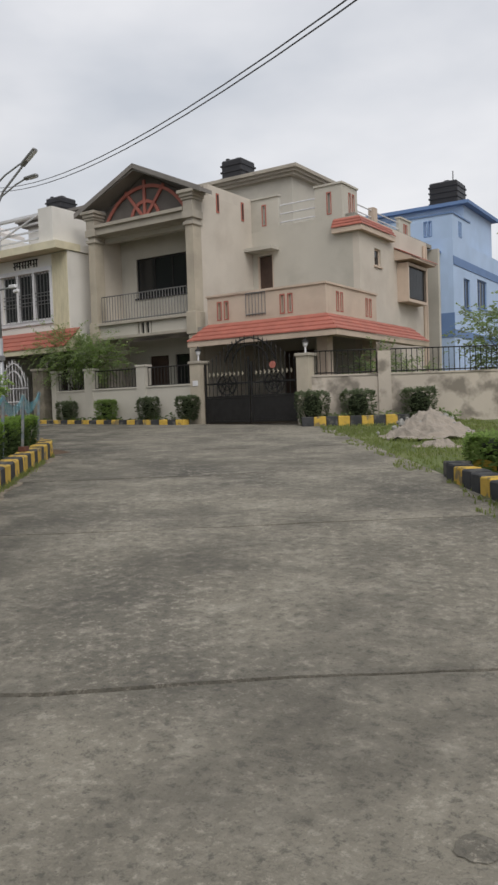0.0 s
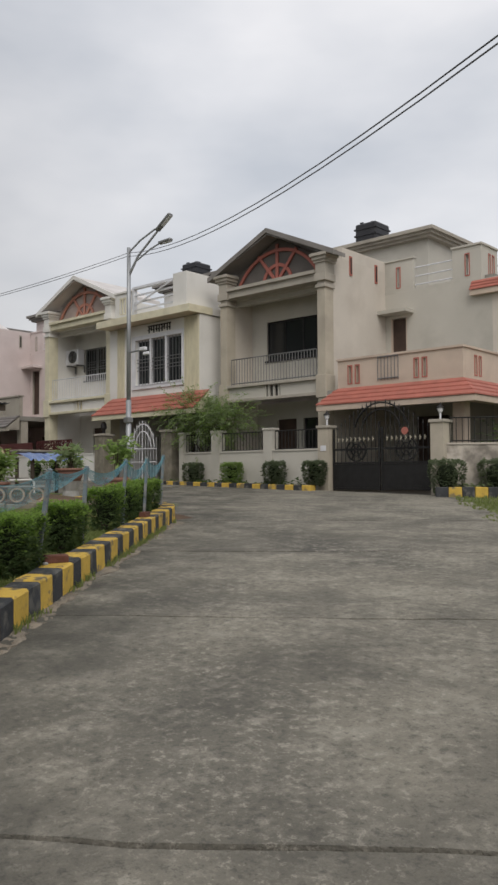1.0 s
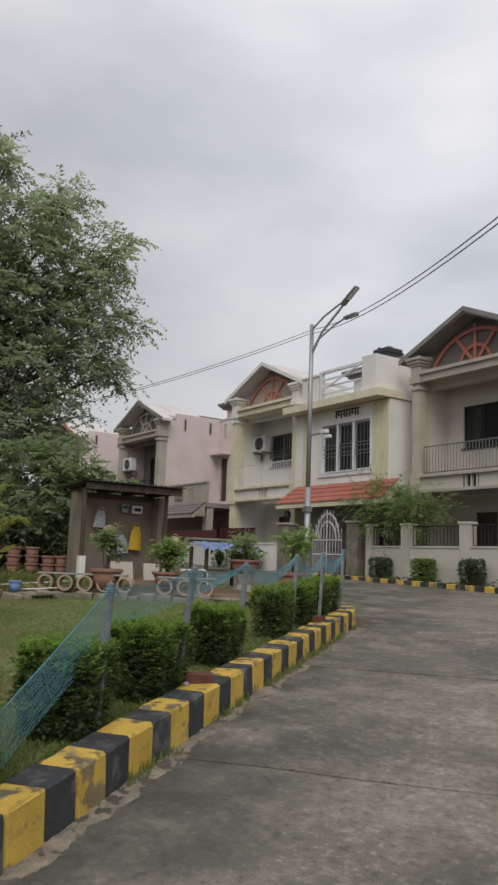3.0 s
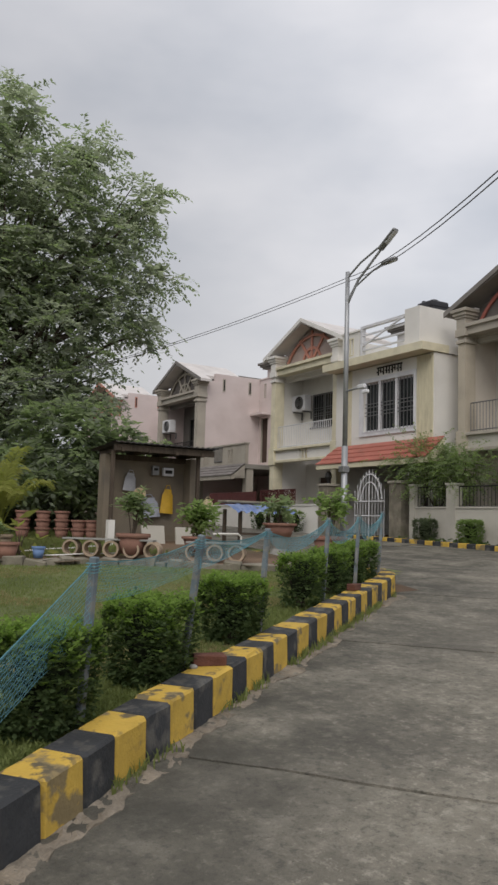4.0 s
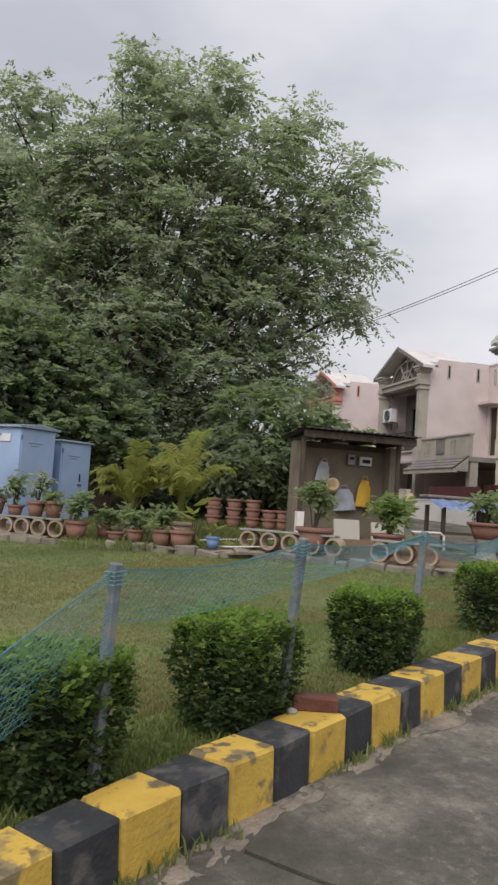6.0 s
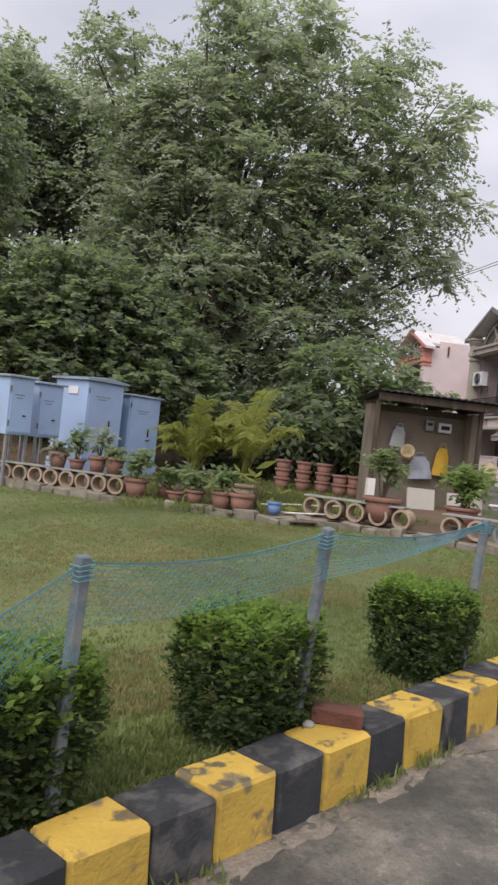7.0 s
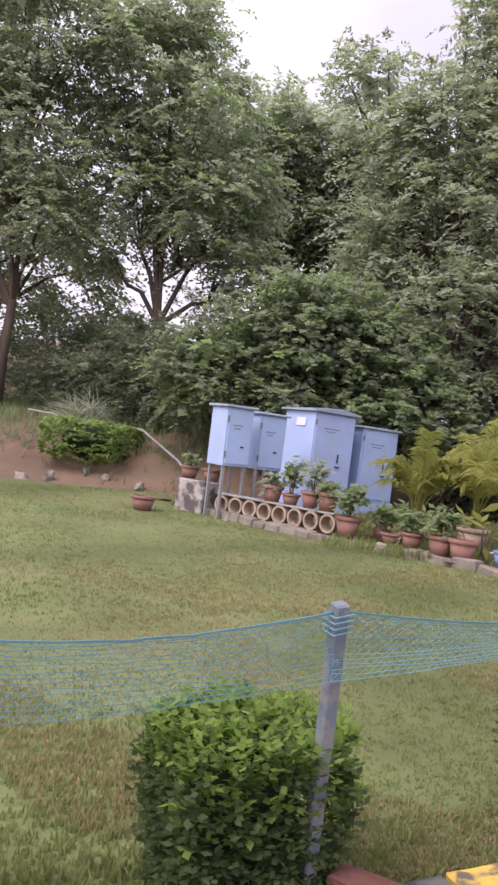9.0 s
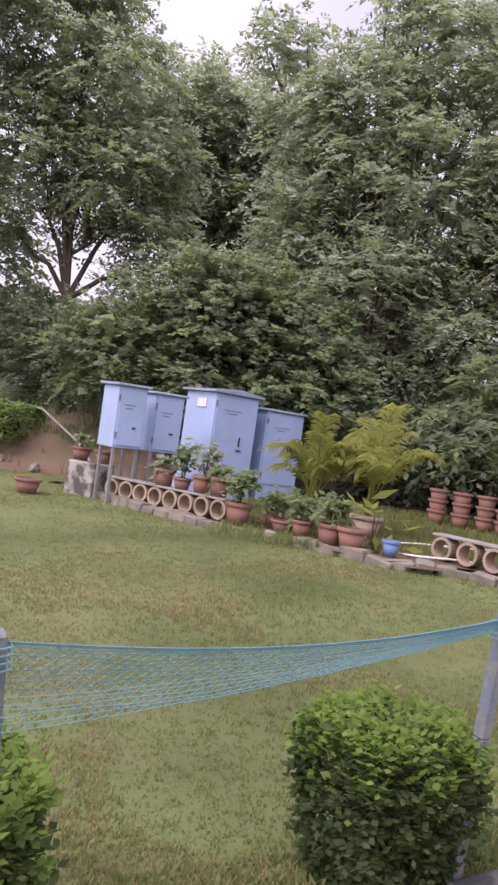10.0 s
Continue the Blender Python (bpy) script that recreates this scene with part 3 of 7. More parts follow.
def window(parent, x0, x1, z0, z1, y, panes, frame_mat, label="", grille=None, axis="x", recess=0.06, side=1):
    """Frame, panes of dark glass, sill, and a grille of bars where there is one."""
    w = part("window", bmesh.new(), frame_mat, parent, label)
    bm = bmesh.new()
    t = 0.05
    def put(b, u0, d0, s0, u1, d1, s1):
        if axis == "x":
            box(b, u0, y + d0, s0, u1, y + d1, s1)
        else:
            box(b, y - d0, u0, s0, y - d1, u1, s1)
    put(bm, x0, recess, z0, x0 + t, recess + 0.06, z1)
    put(bm, x1 - t, recess, z0, x1, recess + 0.06, z1)
    put(bm, x0 + t, recess, z0, x1 - t, recess + 0.06, z0 + t)
    put(bm, x0 + t, recess, z1 - t, x1 - t, recess + 0.06, z1)
    for i in range(1, panes):
        u = x0 + (x1 - x0) * i / panes
        put(bm, u - t / 2, recess, z0 + t, u + t / 2, recess + 0.06, z1 - t)
    bm.to_mesh(w.data)
    bm.free()
    for i in range(panes):
        a = x0 + (x1 - x0) * i / panes + t / 2
        b = x0 + (x1 - x0) * (i + 1) / panes - t / 2
        g = bmesh.new()
        put(g, a, recess + 0.025, z0 + t / 2, b, recess + 0.035, z1 - t / 2)
        part("pane", g, M["glass"], w)
    s = bmesh.new()
    put(s, x0 - 0.05, -0.05, z0 - 0.06, x1 + 0.05, recess, z0 - 0.003)
    part("sill", s, frame_mat, w)
    if grille is not None:
        g = bmesh.new()
        n = int((x1 - x0) / 0.15)
        for i in range(1, n):
            u = x0 + (x1 - x0) * i / n
            put(g, u - 0.008, 0.0, z0 + 0.01, u + 0.008, 0.018, z1 - 0.01)
        for k in (0.33, 0.4, 0.5, 0.57):
            z = z0 + (z1 - z0) * k
            put(g, x0 + 0.02, 0.018, z - 0.012, x1 - 0.02, 0.03, z + 0.012)
        part("grille", g, grille, w)
    return w


def awning(parent, x0, x1, y_wall, z_top, z_low, out, mat, edge_mat, courses=4, right_side=None, name="awning", label="", left_flare=0.0):
    """A tiled hood: overlapping courses, each a piece, with a plaster edge below; it may turn the corner along the right side."""
    aw = part(name, bmesh.new(), edge_mat, parent, label)
    bm = bmesh.new()
    xr = x1 + (out if right_side else 0)
    box(bm, x0 - left_flare, y_wall - out, z_low - 0.16, xr, y_wall - out + 0.14, z_low - 0.01)
    prism(bm, [(y_wall - out + 0.02, z_low - 0.04), (y_wall - 0.01, z_low - 0.04), (y_wall - 0.01, z_top - 0.06)], "x", x0 - left_flare * 0.5, x1)
    box(bm, x0 - left_flare, y_wall - out + 0.14, z_low - 0.10, x1, y_wall - 0.01, z_low - 0.045)
    if right_side:
        box(bm, x1 + out - 0.14, y_wall - out + 0.141, z_low - 0.16, x1 + out, right_side, z_low - 0.01)
        box(bm, x1 + 0.005, y_wall - out + 0.141, z_low - 0.10, x1 + out - 0.141, right_side, z_low - 0.045)
    bm.to_mesh(aw.data)
    bm.free()
    for i in range(courses):
        k0, k1 = i / courses, (i + 1) / courses + 0.06
        ya, yb = y_wall - out * (1 - k0) - 0.03, y_wall - out * (1 - min(1, k1))
        za, zb = z_low + (z_top - z_low) * k0, z_low + (z_top - z_low) * min(1, k1)
        ext = (out * (1 - k0) + 0.03, out * (1 - min(1, k1))) if right_side else (0, 0)
        xa, xb = x0 - left_flare * (1 - k0), x0 - left_flare * (1 - min(1, k1))
        b = bmesh.new()
        lift = 0.035
        vs = [b.verts.new(v) for v in ((xa, ya, za), (x1 + ext[0], ya, za), (x1 + ext[1], yb, zb), (xb, yb, zb), (xa, ya, za + lift), (x1 + ext[0], ya, za + lift), (x1 + ext[1], yb, zb + 0.01), (xb, yb, zb + 0.01))]
        for q in ((0, 1, 5, 4), (1, 2, 6, 5), (2, 3, 7, 6), (3, 0, 4, 7), (4, 5, 6, 7), (3, 2, 1, 0)):
            b.faces.new([vs[j] for j in q])
        part("tile_course", b, mat, aw)
        if right_side:
            b = bmesh.new()
            vs = [b.verts.new(v) for v in ((x1 + ext[0], ya, za), (x1 + ext[0], right_side, za), (x1 + ext[1], right_side, zb), (x1 + ext[1], yb, zb), (x1 + ext[0], ya, za + lift), (x1 + ext[0], right_side, za + lift), (x1 + ext[1], right_side, zb + 0.01), (x1 + ext[1], yb, zb + 0.01))]
            for q in ((0, 1, 5, 4), (1, 2, 6, 5), (2, 3, 7, 6), (3, 0, 4, 7), (4, 5, 6, 7), (3, 2, 1, 0)):
                b.faces.new([vs[j] for j in q])
            part("tile_course", b, mat, aw)
    return aw


def arc_bar(bm, cx, cz, r, a0, a1, y, w, n=14):
    """A flat curved bar standing in front of a wall."""
    rows_ = []
    for i in range(n + 1):
        t = radians(a0 + (a1 - a0) * i / n)
        ring = []
        for rr in (r - w / 2, r + w / 2):
            for yy in (y, y + 0.05):
                ring.append(bm.verts.new((cx + rr * math.cos(t), yy, cz + rr * math.sin(t))))
        rows_.append(ring)
    for p, q in zip(rows_, rows_[1:]):
        for a, b in ((0, 1), (1, 3), (3, 2), (2, 0)):
            bm.faces.new((p[a], p[b], q[b], q[a]))
    bm.faces.new((rows_[0][0], rows_[0][1], rows_[0][3], rows_[0][2]))
    bm.faces.new((rows_[-1][0], rows_[-1][2], rows_[-1][3], rows_[-1][1]))


def flat_bar(bm, x0, z0, x1, z1, y, w, t=0.05):
    d = Vector((x1 - x0, 0, z1 - z0))
    n = Vector((-d.z, 0, d.x)).normalized() * w / 2
    c = [Vector((x0, y, z0)) + n, Vector((x1, y, z1)) + n, Vector((x1, y, z1)) - n, Vector((x0, y, z0)) - n]
    vs = [bm.verts.new(v) for v in c] + [bm.verts.new(v + Vector((0, t, 0))) for v in c]
    for q in ((3, 2, 1, 0), (4, 5, 6, 7), (0, 1, 5, 4), (1, 2, 6, 5), (2, 3, 7, 6), (3, 0, 4, 7)):
        bm.faces.new([vs[i] for i in q])


def gable_bay(h, c):
    """The two-storey front bay with a balcony under a gable."""
    wall, trim, orn, roof = c["bay"], c["trim"], c["orn"], c["roof"]
    # side walls, back wall and floors
    bm = bmesh.new()
    box(bm, 0.02, 0.42, 0, 0.2, 8.6, 6.2)
    box(bm, W - 0.2, 0.42, 0, W - 0.02, 3.3, 6.9)
    part("side_wall", bm, c["side"], h)
    bm = bmesh.new()
    hole_wall(bm, "x", 1.35, 0.2, 0.2, W - 0.2, 3.25, 6.2, [(0.85, 3.1, 4.15, 5.45)])
    part("balcony_wall", bm, wall, h)
    bm = bmesh.new()
    hole_wall(bm, "x", 1.6, 0.2, 0.2, W - 0.2, 0, 2.75, [(1.1, 1.9, 0.15, 2.2), (2.2, 3.6, 0.9, 2.2)])
    part("porch_wall", bm, wall, h)
    part("door", boxes((1.1, 1.66, 0.15, 1.9, 1.72, 2.2), (1.16, 1.65, 0.25, 1.48, 1.66, 1.1), (1.52, 1.65, 0.25, 1.84, 1.66, 1.1), (1.16, 1.65, 1.2, 1.84, 1.66, 2.1)), M["door_dark"], h)
    window(h, 2.2, 3.6, 0.9, 2.2, 1.6, 3, M["iron_black"])
    window(h, 0.85, 3.1, 4.15, 5.45, 1.35, 3, c["frame"], "dark window with a thin metal frame", grille=c.get("bay_grille"))
    part("plinth", boxes((0.0, 0.1, -0.4, W, 1.6, 0.14)), M["concrete"], h)
    # slab, fascia with ledges and slots
    bm = bmesh.new()
    box(bm, 0.33, 0.06, 2.80, 1.85, 0.18, 3.16)
    box(bm, 2.5, 0.06, 2.80, W - 0.33, 0.18, 3.16)
    for i in range(3):
        u = 1.93 + i * 0.2
        box(bm, u + 0.07, 0.06, 2.80, u + 0.13, 0.18, 3.16)
    box(bm, 1.851, 0.07, 2.80, 1.92, 0.18, 3.16)
    box(bm, 0.2, 0.181, 2.95, W - 0.2, 1.35, 3.15)
    part("fascia", bm, c["fascia"], h)
    # near-black backing holds the slots' shade in its colour, unless the scheme sets one
    part("slot", boxes((1.9, 0.14, 2.81, 2.5, 0.175, 3.15)), M["slot_dark"] if not c.get("slot") else c["slot"], h)
    part("ledge", boxes((0.3, -0.04, 3.161, W - 0.3, 0.2, 3.25), bevel=0.01), trim, h)
    part("ledge", boxes((0.3, 0.0, 2.70, W - 0.3, 0.2, 2.799), bevel=0.01), trim, h)
    # columns with stepped capitals
    for u in (0.0, W - 0.28):
        col = part("column", boxes((u, 0, -0.4, u + 0.28, 0.42, 5.88)), c["col"], h)
        part("base_block", boxes((u - 0.05, -0.05, 2.62, u + 0.33, 0.419, 3.3), bevel=0.012), c["col"], col)
        for z0, z1, o in ((5.88, 5.98, 0.05), (5.981, 6.08, 0.0), (6.081, 6.30, 0.07), (6.301, 6.62, 0.04), (6.621, 6.70, 0.08), (6.701, 6.80, 0.12), (6.801, 6.90, 0.17)):
            part("capital_course", boxes((u - o, -o, z0, u + 0.28 + o, 0.42 + o * 0.5, z1), bevel=0.008), c["cap"], col)
    # beam under the gable
    part("beam", boxes((0.28, 0.02, 6.12, W - 0.28, 0.4, 6.42), (0.34, -0.06, 6.34, W - 0.34, 0.019, 6.44)), trim, h)
    part("ceiling_soffit", boxes((0.2, 0.4, 6.1, W - 0.2, 1.35, 6.2)), wall, h)
    part("cross_beam", boxes((0.2, 0.55, 5.95, W - 0.2, 0.75, 6.1)), wall, h)
    # gable wall, set back, with the wheel ornament
    ax, az = W / 2, 7.96
    part("gable_wall", prism(bmesh.new(), [(0.1, 6.42), (W - 0.1, 6.42), (W - 0.1, 6.75), (ax, az - 0.12), (0.1, 6.75)], "y", 0.42, 0.6), c["gable"], h)
    bm = bmesh.new()
    arc_bar(bm, ax, 6.43, 0.56, 0, 180, 0.36, 0.10)
    arc_bar(bm, ax, 5.6, 1.85, 28, 152, 0.34, 0.10, 20)
    for t in (52, 90, 128):
        flat_bar(bm, ax, 6.43, ax + 1.28 * math.cos(radians(t)), 6.43 + 1.22 * math.sin(radians(t)), 0.35, 0.10)
    part("wheel_ornament", bm, orn, h)
    # roof slabs of the gable
    for sgn in (-1, 1):
        e = ax + sgn * (ax + 0.42)
        ez = 6.86
        out = [(e, ez - 0.10), (e, ez + 0.02), (ax, az + 0.06), (ax, az - 0.12)]
        part("roof_slab", prism(bmesh.new(), out, "y", -0.12, 0.46), roof, h)
        e2 = ax + sgn * (ax - 0.21)
        k2 = (ax - 0.21) / (ax + 0.42)
        rear = [(e2, az - 0.12 + (ez - 0.10 - az + 0.12) * k2), (e2, az + 0.06 + (ez + 0.02 - az - 0.06) * k2), (ax, az + 0.06), (ax, az - 0.12)]
        part("rear_slab", prism(bmesh.new(), rear, "y", 0.461, 2.6), roof, h)
        rim = [(e + sgn * 0.02, ez - 0.12), (e + sgn * 0.02, ez + 0.04), (ax, az + 0.09), (ax, az - 0.06)]
        part("verge_trim", prism(bmesh.new(), rim, "y", -0.17, -0.122), c["verge"], h)
    railing("balcony_rail", h, c["rail"], 0.4, W - 0.4, 0.1, 3.26, 4.1, 0.115, "slim metal balcony railing")


def roof_rooms(h, c, tank=True):
    """Parapets of the main roof, the stair head room and the water tank."""
    part("stair_head", boxes((0.3, 6.2, 6.9, 4.2, 10.0, 8.8)), c["main"], h)
    part("roof_cap", boxes((0.0, 5.9, 8.8, 4.5, 10.3, 8.9), (-0.1, 5.8, 8.9, 4.6, 10.4, 9.02), (0.1, 6.0, 8.7, 4.4, 10.2, 8.8)), c["captrim"], h)
    if tank:
        t = part("water_tank", bmesh.new(), M["plastic_black"], h, "black plastic rooftop water tank")
        bm = bmesh.new()
        box(bm, 0.42, 7.2, 9.021, 1.38, 8.2, 10.2, bevel=0.05)
        for i in range(4):
            box(bm, 0.39, 7.17, 9.2 + i * 0.25, 1.41, 8.23, 9.26 + i * 0.25)
        lathe(bm, [(0.2, 10.2), (0.2, 10.3), (0.12, 10.34)], 12, 0.95, 7.7)
        box(bm, 0.52, 7.4, 10.2, 0.65, 7.5, 10.32)
        bm.to_mesh(t.data)
        bm.free()


def slotted_parapet(h, c, axis, at, thick, lo, hi, z0, z1, slots, name="parapet"):
    """A low wall with upright slots framed in trim."""
    holes = [(s - 0.05, s + 0.05, z0 + (z1 - z0) * 0.18, z1 - (z1 - z0) * 0.22) for s in slots]
    bm = bmesh.new()
    hole_wall(bm, axis, at, thick, lo, hi, z0, z1, holes)
    own = c.get("main", c["par"]) if name == "roof_parapet" else c["par"]
    p = part(name, bm, own, h)
    for a, b, za, zb in holes:
        f = bmesh.new()
        t = 0.035
        rows_ = [(a - t, za - t, a, zb + t), (b, za - t, b + t, zb + t), (a, za - t, b, za), (a, zb, b, zb + t)]
        for q0, s0, q1, s1 in rows_:
            if axis == "x":
                box(f, q0, at - 0.012, s0, q1, at - 0.001, s1)
            else:
                box(f, at + thick + 0.001, q0, s0, at + thick + 0.012, q1, s1)
        part("slot_frame", f, c["slotframe"], p)
    cap = bmesh.new()
    if axis == "x":
        box(cap, lo - 0.03, at - 0.04, z1, hi + 0.03, at + thick + 0.04, z1 + 0.06)
    else:
        box(cap, at - 0.04, lo - 0.03, z1, at + thick + 0.04, hi + 0.03, z1 + 0.06)
    part("coping", cap, own if name == "roof_parapet" and "main" in c else c["coping"], p)
    return p


def terrace_wing(h, c, side_detail=True):
    """The set-back wing with a terrace over the car porch."""
    X1, V = 8.15, 3.3
    bm = bmesh.new()
    hole_wall(bm, "x", V, 0.22, W - 0.02, X1 - 0.22, 0, 6.15, [(4.45, 5.05, 3.25, 5.35)])
    part("front_wall", bm, c["main"], h)
    bm = bmesh.new()
    hole_wall(bm, "y", X1 - 0.22, 0.22, V, 9.0, 0, 6.15, [(4.4, 4.9, 4.75, 5.3)] if side_detail else [])
    part("right_wall", bm, c["side"], h)
    part("rear_wall", boxes((0.0, 10.2, 0, X1, 10.4, 6.15)), c["main"], h)
    part("roof_deck", boxes((0.2, 3.52, 6.16, X1 - 0.24, 10.2, 6.3)), M["concrete"], h)
    d = part("door", boxes((4.5, V + 0.08, 3.26, 5.0, V + 0.14, 5.32)), M["door_dark"], h)
    part("door_frame", boxes((4.45, V + 0.02, 3.25, 4.5, V + 0.16, 5.35), (5.0, V + 0.02, 3.25, 5.05, V + 0.16, 5.35)), c["par"], d)
    part("sunshade", boxes((4.22, V - 0.5, 5.45, 5.3, V, 5.56)), c["main"], h)
    # porch ceiling and terrace floor
    part("terrace_slab", boxes((W, 0.0, 2.62, 8.66, V - 0.003, 2.8)), M["concrete"], h)
    slotted_parapet(h, c, "x", 0.0, 0.14, 4.72, 8.66, 2.81, 3.62, [5.15, 5.4, 7.3, 7.55], "terrace_parapet")
    if side_detail:
        slotted_parapet(h, c, "y", 8.52, 0.14, 0.145, V - 0.0, 2.81, 3.62, [0.7, 0.95, 2.6, 2.85], "terrace_parapet")
    gr = railing("terrace_grille", h, M["iron_grey"], 6.1, 6.75, -0.03, 2.95, 3.6, 0.1)
    awning(h, 4.72, 8.66, -0.002, 2.82, 2.32, 0.62, c["tile"], c["fasciaedge"], 4, right_side=6.0 if side_detail else None, label="sloping awning of tiles over the porch", left_flare=0.32)
    # roof parapet, front and right
    bm = bmesh.new()
    box(bm, W - 0.2, 0.9, 6.9, W - 0.02, 3.3, 7.25)
    part("roof_parapet", bm, c["side"], h)
    for v in (1.35, 2.75):
        f = part("roof_slot", boxes((W - 0.019, v - 0.07, 6.45, W + 0.006, v + 0.07, 7.05)), c["slotframe"], h)
        # dark plate on a closed wall paints the shade of an open slot
        part("slot_hole", boxes((W + 0.0065, v - 0.035, 6.5, W + 0.011, v + 0.035, 7.0)), M["slot_dark"], f)
    slotted_parapet(h, c, "x", V + 0.01, 0.14, W - 0.02, 5.3, 6.151, 7.2, [4.75], "roof_parapet")
    slotted_parapet(h, c, "x", V + 0.01, 0.14, 6.65, 7.6, 6.151, 7.2, [7.15], "roof_parapet")
    for z in (6.35, 6.62, 6.9):
        part("roof_rail", tube(bmesh.new(), [(5.33, V + 0.08, z), (6.62, V + 0.08, z)], 0.022, 6), c["railwhite"], h)
    part("roof_coping", boxes((5.3, V + 0.0, 6.151, 6.65, V + 0.16, 6.24)), c["main"], h)
    slotted_parapet(h, c, "y", 7.46, 0.14, V + 0.155, 4.4, 6.151, 7.2, [3.85, 4.1], "roof_parapet")
    if side_detail:
        for z in (6.35, 6.58, 6.8):
            part("roof_rail", tube(bmesh.new(), [(7.53, 4.4, z), (7.53, 7.9, z)], 0.022, 6), c["railwhite"], h)
        part("roof_pier", boxes((7.43, 5.6, 6.151, 7.63, 5.9, 6.9)), c["par"], h)
        slotted_parapet(h, c, "y", 7.46, 0.14, 7.9, 8.9, 6.151, 6.95, [8.3, 8.5], "roof_parapet")
        # corner hood and box window with its own hood on the right side
        awning(h, 7.3, X1, V - 0.002, 6.12, 5.82, 0.18, c["tile"], c["fasciaedge"], 3, right_side=5.7, name="corner_hood")
        window(h, 4.4, 4.9, 4.75, 5.3, X1, 1, c["par"], axis="y")
        b = part("box_window", boxes((X1, 6.2, 3.75, X1 + 0.4, 7.95, 3.85), (X1, 6.2, 4.95, X1 + 0.4, 7.95, 5.05), (X1, 6.2, 3.85, X1 + 0.4, 6.28, 4.95), (X1, 7.87, 3.85, X1 + 0.4, 7.95, 4.95)), c["par"], h)
        part("pane", boxes((X1 + 0.3, 6.28, 3.85, X1 + 0.32, 7.87, 4.95)), M["glass"], b)
        railing("window_grille", b, M["iron_black"], 6.3, 7.85, X1 + 0.37, 3.85, 4.95, 0.13, axis="y", r=0.008)
        hd = part("window_hood", prism(bmesh.new(), [(X1 + 0.0, 5.12), (X1 + 0.62, 5.12), (X1 + 0.62, 5.2), (X1, 5.5)], "y", 6.0, 8.3), c["fasciaedge"], h)
        for i in range(3):
            k = i / 3
            xa, xb = X1 + 0.66 - 0.64 * k, X1 + 0.66 - 0.64 * (k + 0.4)
            za, zb = 5.2 + 0.32 * k, 5.2 + 0.32 * (k + 0.4)
            part("tile_course", prism(bmesh.new(), [(xa, za), (xa, za + 0.035), (xb, zb + 0.02), (xb, zb)], "y", 5.97, 8.33), c["tile"], hd)
        bm = bmesh.new()
        for v in (8.6, 8.8):
            tube(bm, [(X1 + 0.05, v, 0), (X1 + 0.05, v, 6.0)], 0.05, 8)
        part("drain_pipe", bm, c["par"], h)
    # porch back: columns, door and window in the shade
    part("porch_column", boxes((8.3, 0.1, -0.4, 8.62, 0.42, 2.61)), c["par"], h)
    part("porch_column", boxes((8.3, 3.0, -0.4, 8.62, 3.29, 2.61)), c["par"], h)
    part("porch_floor", boxes((W, -0.6, -0.4, 8.3, V, 0.02)), M["concrete"], h)
    part("entrance_door", boxes((5.4, V - 0.05, 0.1, 6.5, V - 0.003, 2.15)), M["door_dark"], h)


